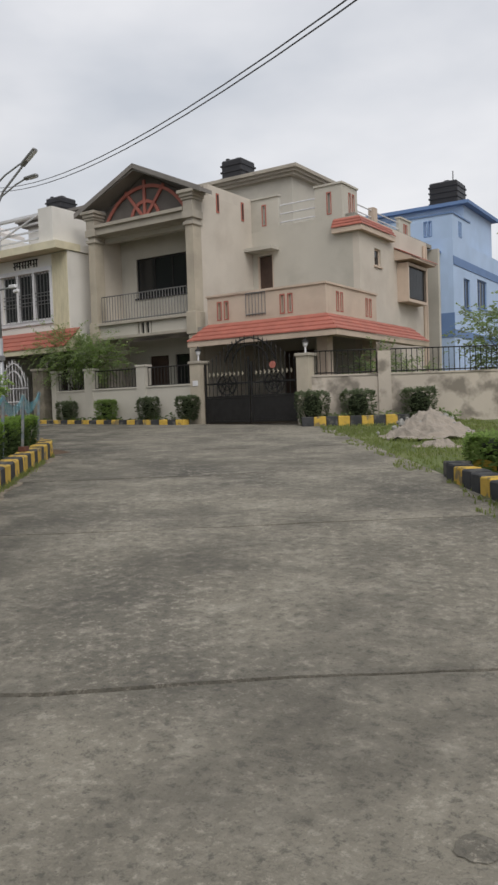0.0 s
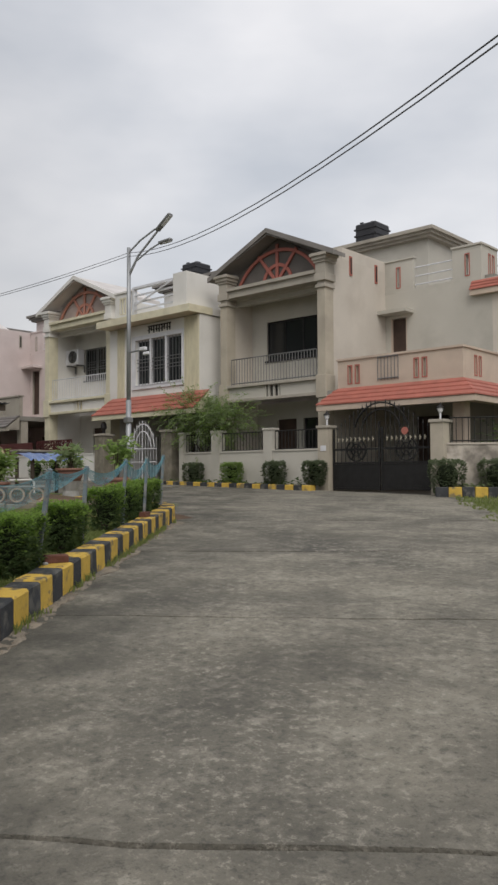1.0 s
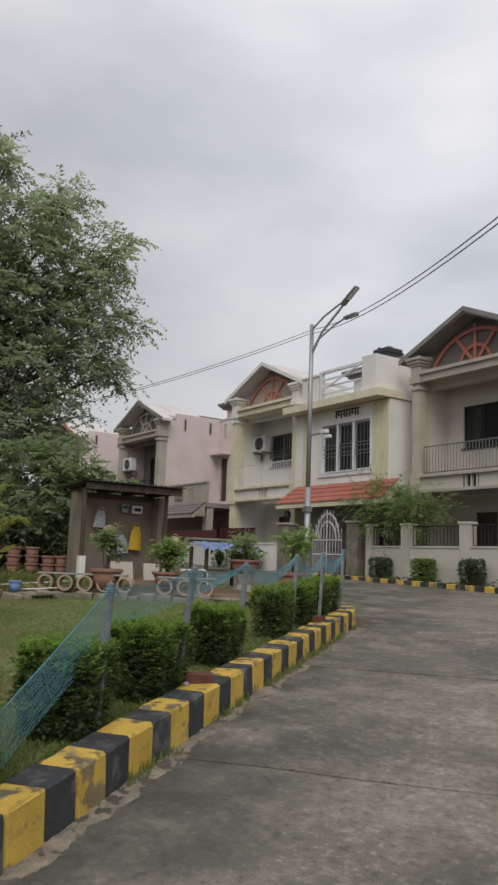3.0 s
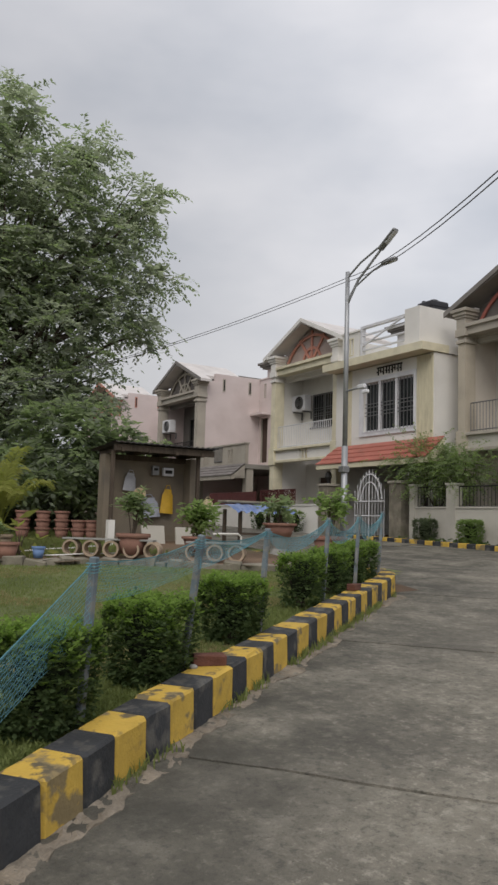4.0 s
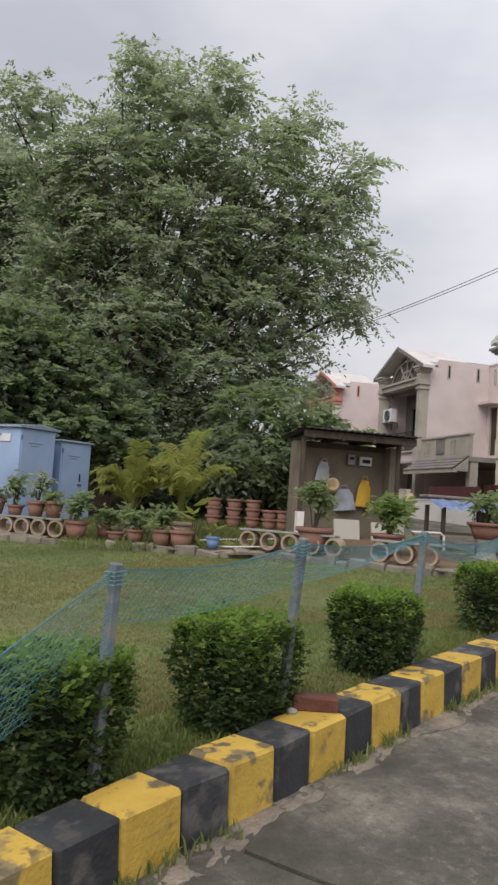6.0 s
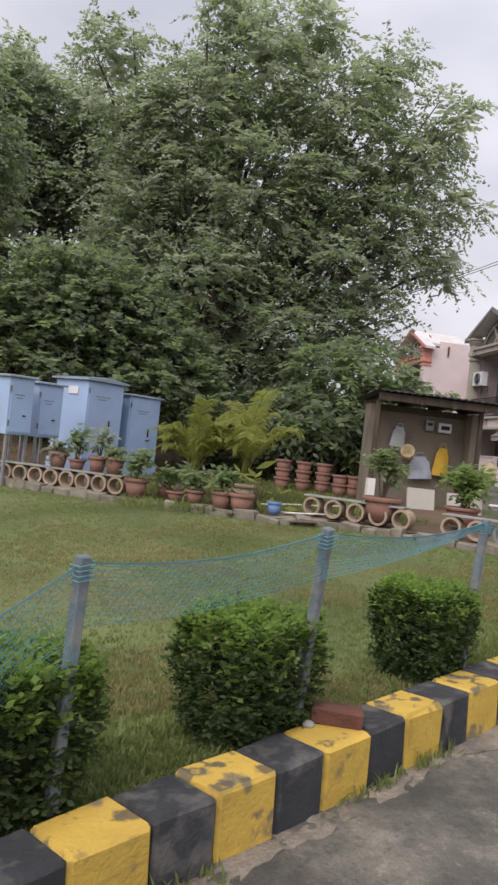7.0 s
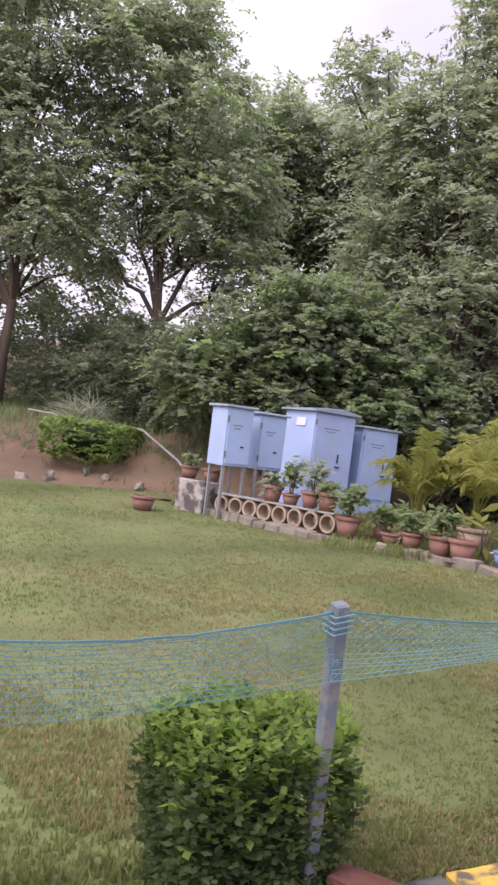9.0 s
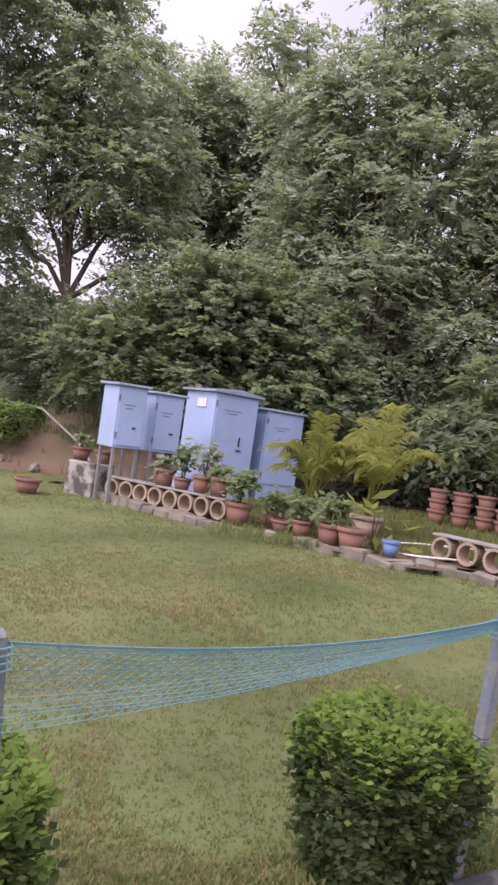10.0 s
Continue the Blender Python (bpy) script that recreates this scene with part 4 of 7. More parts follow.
def filled_wing(h, c):
    """The wing built out flush with the bay, with a wide barred window and a canopy."""
    X1, V = 9.05, -0.05
    bm = bmesh.new()
    hole_wall(bm, "x", V, 0.22, W + 0.003, X1 - 0.22, 3.05, 5.6, [(5.8, 8.2, 3.45, 5.05)])
    part("front_wall", bm, c["main"], h)
    part("right_wall", boxes((X1 - 0.22, V, 0, X1, 9.0, 5.6)), c["side"], h)
    part("rear_wall", boxes((0.2, 9.0, 0, X1, 9.2, 6.2)), c["side"], h)
    panel = part("ribbed_panel", boxes((8.32, V - 0.006, 3.06, 8.32 + 0.70, V - 0.002, 5.58)), c["rib"], h, "cream ribbed plaster panel")
    for i in range(14):
        part("rib", boxes((8.32 + i * 0.05, V - 0.022, 3.06, 8.32 + i * 0.05 + 0.03, V - 0.0065, 5.58)), c["rib"], panel)
    panel = part("ribbed_panel", boxes((4.75, V - 0.006, 3.06, 4.75 + 0.40, V - 0.002, 5.58)), c["rib"], h, "cream ribbed plaster panel")
    for i in range(8):
        part("rib", boxes((4.75 + i * 0.05, V - 0.022, 3.06, 4.75 + i * 0.05 + 0.03, V - 0.0065, 5.58)), c["rib"], panel)
    window(h, 5.8, 8.2, 3.45, 5.05, V, 3, M["white_metal"], "wide white-framed window behind dark bars", grille=M["iron_grey"])
    bm = bmesh.new()
    for q in ((5.6, 5.06, 8.3, 5.2), (5.6, 3.3, 8.3, 3.44), (5.6, 3.44, 5.79, 5.06), (8.205, 3.44, 8.3, 5.06)):
        box(bm, q[0], V - 0.05, q[1], q[2], V - 0.003, q[3])
    part("window_surround", bm, M["white_metal"], h)
    for u in (6.6, 7.4):
        part("mullion", boxes((u - 0.05, V - 0.035, 3.44, u + 0.05, V - 0.004, 5.06), bevel=0.006), M["white_metal"], h, "white window mullion")
    # canopy slab and parapet
    part("canopy", boxes((W - 0.1, V - 0.55, 5.62, 9.1, 0.5, 5.86)), c["trim"], h)
    part("canopy_return", boxes((8.3, 0.501, 5.62, 9.1, 9.0, 5.86)), c["side"], h)
    slotted_parapet(h, c, "x", V - 0.4, 0.14, 5.1, 6.0, 5.861, 6.75, [5.45, 5.62], "roof_parapet")
    part("roof_pier", boxes((8.2, V - 0.42, 5.861, 8.85, V - 0.2, 7.0), (8.55, V - 0.199, 5.861, 8.85, 8.9, 7.0)), c["side"], h)
    part("rail_post", boxes((6.05, V - 0.4, 5.861, 6.15, V - 0.26, 6.79)), c["railwhite"], h)
    for z in (6.05, 6.3, 6.55):
        part("roof_rail", boxes((6.151, V - 0.38, z, 8.19, V - 0.32, z + 0.05)), c["railwhite"], h)
    part("top_rail", boxes((6.05, V - 0.4, 6.8, 8.19, V - 0.26, 6.88)), c["railwhite"], h)
    brace = bmesh.new()
    flat_bar(brace, 6.2, 6.2, 8.1, 6.78, V - 0.45, 0.04)
    part("rail_brace", brace, c["railwhite"], h)
    # the name over the window, which cannot be read: bars
    bm = bmesh.new()
    box(bm, 6.45, V - 0.03, 5.47, 7.65, V - 0.003, 5.51)
    for u, hh in ((6.5, 0.22), (6.62, 0.15), (6.75, 0.22), (6.9, 0.2), (7.03, 0.22), (7.18, 0.22), (7.3, 0.16), (7.45, 0.22), (7.58, 0.22)):
        box(bm, u, V - 0.03, 5.47 - hh, u + 0.035, V - 0.003, 5.47)
        box(bm, u - 0.05, V - 0.03, 5.47 - hh * 0.6, u - 0.001, V - 0.003, 5.47 - hh * 0.6 + 0.035)
    part("name_bars", bm, M["slot_dark"], h)
    awning(h, 4.45, 9.5, V - 0.002, 3.05, 2.4, 0.75, c["tile"], c["trim"], 4, label="red tiled awning over the porch", left_flare=0.25)
    part("porch_slab", boxes((W, V, 2.4, 9.05, 3.3, 2.6)), M["concrete"], h)
    part("porch_back", boxes((W, 3.3, 0, 9.05, 3.45, 2.6)), c["main"], h)
    part("porch_door", boxes((5.2, 3.22, 0.1, 6.3, 3.297, 2.15)), M["door_dark"], h)
    part("porch_floor", boxes((W, -0.6, -0.4, 8.8, 3.3, 0.02)), M["concrete"], h)


def air_conditioner(x, y, z, label):
    t = thing("air_conditioner", x, y, z, label, "air conditioner")
    part("casing", boxes((0, 0, 0, 0.85, 0.32, 0.62), bevel=0.015), M["white_metal"], t)
    bm = bmesh.new()
    for r in (0.24, 0.18, 0.12, 0.06):
        arc_bar(bm, 0.52, 0.31, r, 0, 360, -0.055, 0.012, 24)
    part("fan_grille", bm, M["iron_grey"], t)
    # dark disc on the casing, painted as the shade behind the grille
    bm = bmesh.new()
    c0 = [bm.verts.new((0.52 + 0.25 * math.cos(2 * math.pi * k / 24), -0.003, 0.31 + 0.25 * math.sin(2 * math.pi * k / 24))) for k in range(24)]
    bm.faces.new(c0)
    part("fan_opening", bm, M["slot_dark"], t)
    for u in (0.1, 0.7):
        part("bracket", prism(bmesh.new(), [(0.0, -0.05), (0.0, -0.002), (0.45, -0.002), (0.45, -0.3), (0.40, -0.3), (0.40, -0.05)], "x", u, u + 0.04), M["iron_grey"], t)
    return t


M["door_dark"] = material("door_dark", (0.07, 0.045, 0.035), 0.6, 0.2, 4.0, 30.0, 0.1)
# near-black for lettering and dials, and for painted shade in slots and openings
M["slot_dark"] = material("slot_dark", (0.03, 0.028, 0.026), 0.9, 0.1, 4.0, 30.0, 0.0)
M["white_metal"] = material("white_metal", (0.66, 0.66, 0.68), 0.5, 0.06, 4.0, 40.0, 0.03, dirt=(0.4, 0.4, 0.4))
M["gable_dark"] = material("gable_dark", (0.14, 0.125, 0.115), 0.8, 0.12, 2.0, 30.0, 0.1, dirt=(0.08, 0.075, 0.07))
M["roof_pale"] = material("roof_pale", (0.60, 0.57, 0.55), 0.75, 0.08, 2.0, 30.0, 0.1, dirt=(0.35, 0.32, 0.3))
M["roof_grey"] = material("roof_grey", (0.22, 0.205, 0.19), 0.8, 0.1, 2.0, 30.0, 0.1, dirt=(0.12, 0.11, 0.1))
M["gable_pink"] = material("gable_pink", (0.42, 0.34, 0.31), 0.8, 0.08, 2.0, 30.0, 0.08, dirt=(0.25, 0.2, 0.19))
M["trim_grey"] = material("trim_grey", (0.40, 0.365, 0.31), 0.8, 0.08, 2.0, 40.0, 0.1, dirt=(0.22, 0.2, 0.17), dirt_amount=0.5)
M["peach"] = material("peach", (0.55, 0.45, 0.365), 0.8, 0.06, 2.0, 40.0, 0.08, dirt=(0.36, 0.28, 0.23), dirt_amount=0.45)
M["salmon"] = material("salmon", (0.52, 0.24, 0.18), 0.75, 0.08, 2.0, 40.0, 0.08, dirt=(0.3, 0.18, 0.15))
M["column_tan"] = material("column_tan", (0.46, 0.41, 0.33), 0.8, 0.08, 2.0, 40.0, 0.1, dirt=(0.27, 0.24, 0.2), dirt_amount=0.5)
M["yellow_band"] = material("yellow_band", (0.55, 0.42, 0.10), 0.7, 0.1, 3.0, 40.0, 0.05)
M["maroon"] = material("maroon", (0.10, 0.03, 0.028), 0.6, 0.15, 4.0, 40.0, 0.05)

SCHEMES = {
    "a": dict(bay=M["wall_grey"], side=M["wall_beige"], main=M["wall_grey"], trim=M["trim_grey"], orn=M["red_trim"], roof=M["roof_grey"], fascia=M["wall_grey"], col=M["column_tan"], cap=M["trim_grey"],
              gable=M["gable_dark"], verge=M["roof_grey"], rail=M["iron_grey"], frame=M["iron_black"], par=M["peach"], slotframe=M["red_trim"], coping=M["peach"], tile=M["red_tile"], fasciaedge=M["peach"], railwhite=M["white_metal"], captrim=M["trim_grey"]),
    "b": dict(bay=M["wall_white"], side=M["wall_white"], main=M["wall_white"], trim=M["cream_trim"], orn=M["salmon"], roof=M["roof_pale"], fascia=M["wall_white"], col=M["cream_trim"], cap=M["wall_white"],
              gable=M["gable_pink"], verge=M["wall_white"], rail=M["white_metal"], frame=M["iron_grey"], par=M["wall_white"], slotframe=M["cream_trim"], coping=M["wall_white"], tile=M["red_tile"], fasciaedge=M["cream_trim"], railwhite=M["white_metal"], captrim=M["roof_grey"], rib=M["cream_trim"], slot=M["yellow_band"], bay_grille=M["iron_grey"]),
    "c": dict(bay=M["roof_grey"], side=M["wall_pink"], main=M["wall_pink"], trim=M["trim_grey"], orn=M["trim_grey"], roof=M["roof_pale"], fascia=M["wall_pink"], col=M["trim_grey"], cap=M["trim_grey"],
              gable=M["gable_dark"], verge=M["roof_grey"], rail=M["iron_black"], frame=M["iron_black"], par=M["trim_grey"], slotframe=M["trim_grey"], coping=M["trim_grey"], tile=M["slate_tile"], fasciaedge=M["trim_grey"], railwhite=M["white_metal"], captrim=M["roof_grey"]),
    "d": dict(bay=M["roof_grey"], side=M["wall_pink"], main=M["wall_pink"], trim=M["salmon"], orn=M["trim_grey"], roof=M["roof_pale"], fascia=M["wall_pink"], col=M["wall_pink"], cap=M["salmon"],
              gable=M["gable_dark"], verge=M["salmon"], rail=M["iron_black"], frame=M["iron_black"], par=M["wall_pink"], slotframe=M["salmon"], coping=M["salmon"], tile=M["slate_tile"], fasciaedge=M["salmon"], railwhite=M["white_metal"], captrim=M["roof_grey"]),
}
FRONT = 20.15
house_a = thing("house", -18.55, FRONT, 1.32, "grey two-storey house with red-tiled porch awning and gabled balcony", "house", rz=-1.0)
gable_bay(house_a, SCHEMES["a"])
terrace_wing(house_a, SCHEMES["a"])
roof_rooms(house_a, SCHEMES["a"])
house_b = thing("house", -28.2, FRONT - 0.15, 1.43, "white two-storey house with cream trim and wide barred window", "house", rz=-1.0)
gable_bay(house_b, SCHEMES["b"])
filled_wing(house_b, SCHEMES["b"])
roof_rooms(house_b, SCHEMES["b"])
house_c = thing("house", -38.35, FRONT - 0.2, 1.38, "pale pink two-storey house with grey gabled balcony", "house", rz=-1.0)
gable_bay(house_c, SCHEMES["c"])
terrace_wing(house_c, SCHEMES["c"], False)
roof_rooms(house_c, SCHEMES["c"], False)
house_d = thing("house", -48.3, FRONT - 0.2, 1.7, "pink two-storey house with salmon trim beyond the trees", "house", rz=-1.0)
gable_bay(house_d, SCHEMES["d"])
terrace_wing(house_d, SCHEMES["d"], False)
roof_rooms(house_d, SCHEMES["d"], False)
air_conditioner(-28.0, FRONT - 0.15 + 0.85, 1.47 + 4.75, "white air conditioner unit on the white house's balcony wall")
air_conditioner(-38.05, FRONT - 0.2 + 0.1, 1.5 + 4.6, "white air conditioner unit in the pink house's balcony")

# ---- compound wall, gate and planting before the grey house ----
WALL_Y = 19.15
WZ = 1.18


def wall_run(name, x0, y0, x1, y1, z, height, mat, label, thick=0.2, coping=True):
    d = math.hypot(x1 - x0, y1 - y0)
    t = thing(name, x0, y0, z, label, "wall", rz=math.degrees(math.atan2(y1 - y0, x1 - x0)), kind="structure")
    part("wall_body", boxes((0, 0, -0.6, d, thick, height)), mat, t)
    if coping:
        part("coping", boxes((-0.0, -0.025, height + 0.002, d, thick + 0.025, height + 0.05)), mat, t)
    return t, d


wa, da = wall_run("compound_wall", -19.45, WALL_Y, -13.86, WALL_Y, WZ + 0.1, 1.08, M["wall_grey"], "grey plastered compound wall with piers and iron railing")
for u, w in ((0.0, 0.2), (1.45, 0.34), (3.58, 0.34)):
    pier = part("pier", boxes((u, -0.03, -0.5, u + w, 0.26, 1.72)), M["wall_grey"], wa)
    part("pier_cap", boxes((u - 0.03, -0.05, 1.722, u + w + 0.03, 0.28, 1.78)), M["wall_grey"], pier)
for a, b in ((0.22, 1.43), (1.81, 3.56), (3.94, 5.55)):
    railing("fence_rail", wa, M["iron_black"], a, b, 0.1, 1.09, 1.68, 0.12, r=0.011)
# gate piers with lamps
for gx in (-13.85, -10.36):
    gp = thing("gate_pier", gx, WALL_Y, WZ, "plastered gate pier with a small lamp on its top", "pier", "gate piers")
    part("shaft", boxes((0, -0.06, -0.5, 0.36, 0.34, 1.78)), M["column_tan"], gp)
    part("cap", boxes((-0.04, -0.10, 1.782, 0.40, 0.38, 1.86), bevel=0.01), M["trim_grey"], gp)
    lm = part("lamp", lathe(bmesh.new(), [(0.025, 1.862), (0.025, 2.02), (0.06, 2.07), (0.075, 2.15)], 12, 0.18, 0.14), M["white_metal"], gp)
    part("lamp_lid", lathe(bmesh.new(), [(0.105, 2.152), (0.095, 2.18), (0.03, 2.23), (0.015, 2.29)], 12, 0.18, 0.14), M["iron_black"], lm)
part("letter_plate", boxes((0.1, -0.075, 1.15, 0.28, -0.061, 1.3)), M["white_metal"], bpy.data.objects["gate_pier"])

gate = thing("gate", -13.47, WALL_Y + 0.1, WZ, "tall black iron double gate with arched top and scrollwork", "gate")


def gate_leaf(u0, u1, flip):
    leaf = part("gate_leaf", bmesh.new(), M["iron_black"], gate)
    bm = bmesh.new()
    box(bm, u0, 0, 0.06, u0 + 0.05, 0.05, 1.75)
    box(bm, u1 - 0.05, 0, 0.06, u1, 0.05, 1.9)
    for z in (0.08, 0.78, 1.15):
        box(bm, u0 + 0.051, 0, z, u1 - 0.051, 0.05, z + 0.05)
    bm.to_mesh(leaf.data)
    bm.free()
    part("sheet_panel", boxes((u0 + 0.052, 0.015, 0.132, u1 - 0.052, 0.022, 0.778)), M["iron_black"], leaf)
    n = 11
    for i in range(1, n):
        u = u0 + (u1 - u0) * i / n
        mid = (u - (-0.0)) / 3.1
        top = 1.62 + 0.75 * math.sin(math.pi * min(1, max(0, (u + 0.05) / 3.15))) ** 1.3
        b = bmesh.new()
        tube(b, [(u, 0.025, 0.83), (u, 0.025, top)], 0.011, 6)
        lathe(b, [(0.011, top), (0.026, top + 0.03), (0.004, top + 0.13)], 6, u, 0.025)
        part("spear_bar", b, M["iron_black"], leaf)
    bm = bmesh.new()
    cx = (u0 + u1) / 2
    arc_bar(bm, cx, 1.15, 0.3, 0, 360, 0.0, 0.03, 24)
    arc_bar(bm, cx, 1.15, 0.16, 0, 360, 0.0, 0.025, 20)
    for t in range(0, 360, 60):
        flat_bar(bm, cx + 0.03 * math.cos(radians(t)), 1.15 + 0.03 * math.sin(radians(t)), cx + 0.29 * math.cos(radians(t)), 1.15 + 0.29 * math.sin(radians(t)), 0.0, 0.03, 0.03)
    part("scroll_disc", bm, M["iron_black"], leaf)
    bm = bmesh.new()
    for k in range(9):
        u = u0 + 0.2 + (u1 - u0 - 0.4) * k / 8
        lathe(bm, [(0.02, 1.42), (0.028, 1.44), (0.02, 1.46)], 6, u, 0.0)
        box(bm, u - 0.012, -0.03, 1.38, u + 0.012, -0.012, 1.5)
    part("stud_row", bm, M["stud"], leaf, "pale brass-coloured studs")


M["stud"] = material("stud", (0.55, 0.5, 0.4), 0.4, 0.1, 8.0, 40.0, 0.0, metal=0.6)
gate_leaf(0.02, 1.53, False)
gate_leaf(1.57, 3.08, True)
bm = bmesh.new()
arc_bar(bm, 1.55, 1.55, 0.85, 15, 165, 0.0, 0.035, 24)
arc_bar(bm, 1.55, 1.62, 0.6, 10, 170, 0.0, 0.03, 20)
part("top_arch", bm, M["iron_black"], gate)
part("emblem", lathe(bmesh.new(), [(0.1, 0.0), (0.1, 0.02)], 14), M["red_trim"], gate).matrix_basis = pose(2.3, -0.005, 1.62, 90, 0, 0)

M["wall_stained"] = material("wall_stained", (0.47, 0.42, 0.36), 0.9, 0.08, 1.0, 40.0, 0.2, dirt=(0.13, 0.115, 0.095), dirt_scale=1.5, dirt_amount=0.75, edge=(0.53, 0.64))
wr, dr = wall_run("compound_wall", -10.0, WALL_Y + 0.1, 1.05, 26.15, 0.98, 1.42, M["wall_stained"], "stained beige compound wall with iron fence on top")
for u in (1.75, 6.2):
    part("pier", boxes((u, -0.05, -0.5, u + 0.34, 0.26, 2.05)), M["wall_stained"], wr)
for a, b in ((0.1, 1.73), (2.11, 6.18), (6.56, 12.8)):
    railing("fence_rail", wr, M["iron_black"], a, b, 0.1, 1.47, 2.1, 0.14, r=0.011)


# ---- leaves: sprays of leaflets laid out together ----
def leaf_mesh(name, origins, dirs, mat, parent=None, label="", leaflets=9, spray=0.45, length=0.13, width=0.045, droop=0.5, seed=1):
    """Sprays of leaflets: each grows from an origin along a direction, drooping, with leaflets to both sides."""
    rg = np.random.default_rng(seed)
    o = np.asarray(origins, float)
    d = np.asarray(dirs, float)
    d /= np.linalg.norm(d, axis=1, keepdims=True) + 1e-9
    n = len(o)
    k = leaflets
    t = (np.arange(k) + 0.6) / k
    L = spray * rg.uniform(0.6, 1.25, (n, 1))
    pts = o[:, None, :] + d[:, None, :] * (L * t)[:, :, None]
    pts[:, :, 2] -= droop * L * t ** 2
    side = np.cross(d, np.array([0, 0, 1.0]))
    side /= np.linalg.norm(side, axis=1, keepdims=True) + 1e-6
    sgn = np.where(np.arange(k) % 2 == 0, 1.0, -1.0)
    ax = side[:, None, :] * sgn[None, :, None] + d[:, None, :] * 0.6 + rg.normal(0, 0.35, (n, k, 3))
    ax[:, :, 2] -= droop * 0.7
    ax /= np.linalg.norm(ax, axis=2, keepdims=True) + 1e-6
    wv = np.cross(ax, rg.normal(0, 1, (n, k, 3)) * 0.38 + np.array([0, 0, 1.0]))
    wv /= np.linalg.norm(wv, axis=2, keepdims=True) + 1e-6
    ll = length * rg.uniform(0.7, 1.25, (n, k, 1))
    ww = width * rg.uniform(0.7, 1.2, (n, k, 1))
    a = pts
    b = pts + ax * ll * 0.45 + wv * ww
    c = pts + ax * ll
    e = pts + ax * ll * 0.45 - wv * ww
    verts = np.stack([a, b, c, e], axis=2).reshape(-1, 3)
    m = n * k
    me = bpy.data.meshes.new(name)
    me.vertices.add(m * 4)
    me.vertices.foreach_set("co", verts.astype(np.float32).ravel())
    me.loops.add(m * 4)
    me.loops.foreach_set("vertex_index", np.arange(m * 4, dtype=np.int32))
    me.polygons.add(m)
    me.polygons.foreach_set("loop_start", np.arange(0, m * 4, 4, dtype=np.int32))
    me.update(calc_edges=True)
    me.materials.append(mat)
    ob = new(name, me)
    if parent is not None:
        ob.parent = parent
    if label:
        ob["label"] = label
    return ob


def shell_points(rg, n, centre, radii, inner=0.55, lump=0.25, seed=0):
    """Points in the outer part of a lumpy ellipsoid, with outward directions."""
    v = rg.normal(0, 1, (n, 3))
    v /= np.linalg.norm(v, axis=1, keepdims=True)
    bump = np.array([1 + lump * noise.noise(Vector((x * 2.3 + seed, y * 2.3, z * 2.3))) for x, y, z in v])
    r = (inner + (1 - inner) * rg.random(n) ** 0.6) * bump
    p = v * r[:, None] * np.array(radii) + np.array(centre)
    return p, v


def boxy_shrub(x, y, z, w, d, h, label, seed, rz=0.0, mat=None, count=900, group="clipped shrubs by the kerb", leaf=0.034, stem=0.06, taper=0.64):
    """A clipped shrub: stems below and a squarish head of small leaves, wider at the top."""
    t = thing("shrub", x, y, z, label, "shrub", group, rz)
    rg = np.random.default_rng(seed)
    v = rg.uniform(-1, 1, (count, 3))
    ax = rg.integers(0, 5, count)
    u = np.sign(rg.uniform(-1, 1, count))
    depth = 1 - 0.16 * rg.random(count) ** 1.5
    for i, a in enumerate((0, 0, 1, 1, 2)):
        s = ax == i
        v[s, a] = (depth * (u if a < 2 else 1))[s]
    lump = np.array([1 + 0.13 * noise.noise(Vector((p[0] * 1.8 + seed, p[1] * 1.8, p[2] * 1.8))) + 0.06 * noise.noise(Vector((p[0] * 5, p[1] * 5 + seed, p[2] * 5))) for p in v])
    rnd = np.maximum(1, np.linalg.norm(v, axis=1) / 1.34)
    pos = v * lump[:, None] / rnd[:, None]
    k = taper + (1 - taper) * (pos[:, 2] + 1) / 2
    P = np.stack([pos[:, 0] * w / 2 * k, pos[:, 1] * d / 2 * k, stem + (h - stem) * (pos[:, 2] + 1) / 2], axis=1)
    D = v + rg.normal(0, 0.5, v.shape)
    D[:, 2] += 0.4
    if mat:
        leaf_mesh("foliage", P, D, mat, t, leaflets=6, spray=0.075, length=leaf, width=leaf * 0.36, droop=0.1, seed=seed)
    else:
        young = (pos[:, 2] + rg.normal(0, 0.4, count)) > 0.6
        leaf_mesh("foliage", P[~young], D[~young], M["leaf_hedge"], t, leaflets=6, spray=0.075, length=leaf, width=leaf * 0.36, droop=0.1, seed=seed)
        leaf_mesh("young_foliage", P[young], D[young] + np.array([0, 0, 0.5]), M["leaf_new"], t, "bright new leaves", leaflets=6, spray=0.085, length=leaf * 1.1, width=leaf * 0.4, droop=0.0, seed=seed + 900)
    bm = bmesh.new()
    r2 = random.Random(seed)
    for i in range(7):
        e = (r2.uniform(-0.32, 0.32) * w, r2.uniform(-0.32, 0.32) * d, h * 0.8)
        tube(bm, [(r2.uniform(-0.05, 0.05), r2.uniform(-0.05, 0.05), -0.05), (e[0] * 0.4, e[1] * 0.4, h * 0.35), e], [0.016, 0.011, 0.004], 5)
    part("stem", bm, M["bark"], t)
    # added near-black lump stands in for the shade inside the leaves
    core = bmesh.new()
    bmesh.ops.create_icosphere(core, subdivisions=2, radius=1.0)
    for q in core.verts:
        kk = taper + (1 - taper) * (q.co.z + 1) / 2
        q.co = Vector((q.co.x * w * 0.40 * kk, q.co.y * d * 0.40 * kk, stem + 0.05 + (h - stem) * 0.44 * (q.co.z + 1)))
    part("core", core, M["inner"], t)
    return t


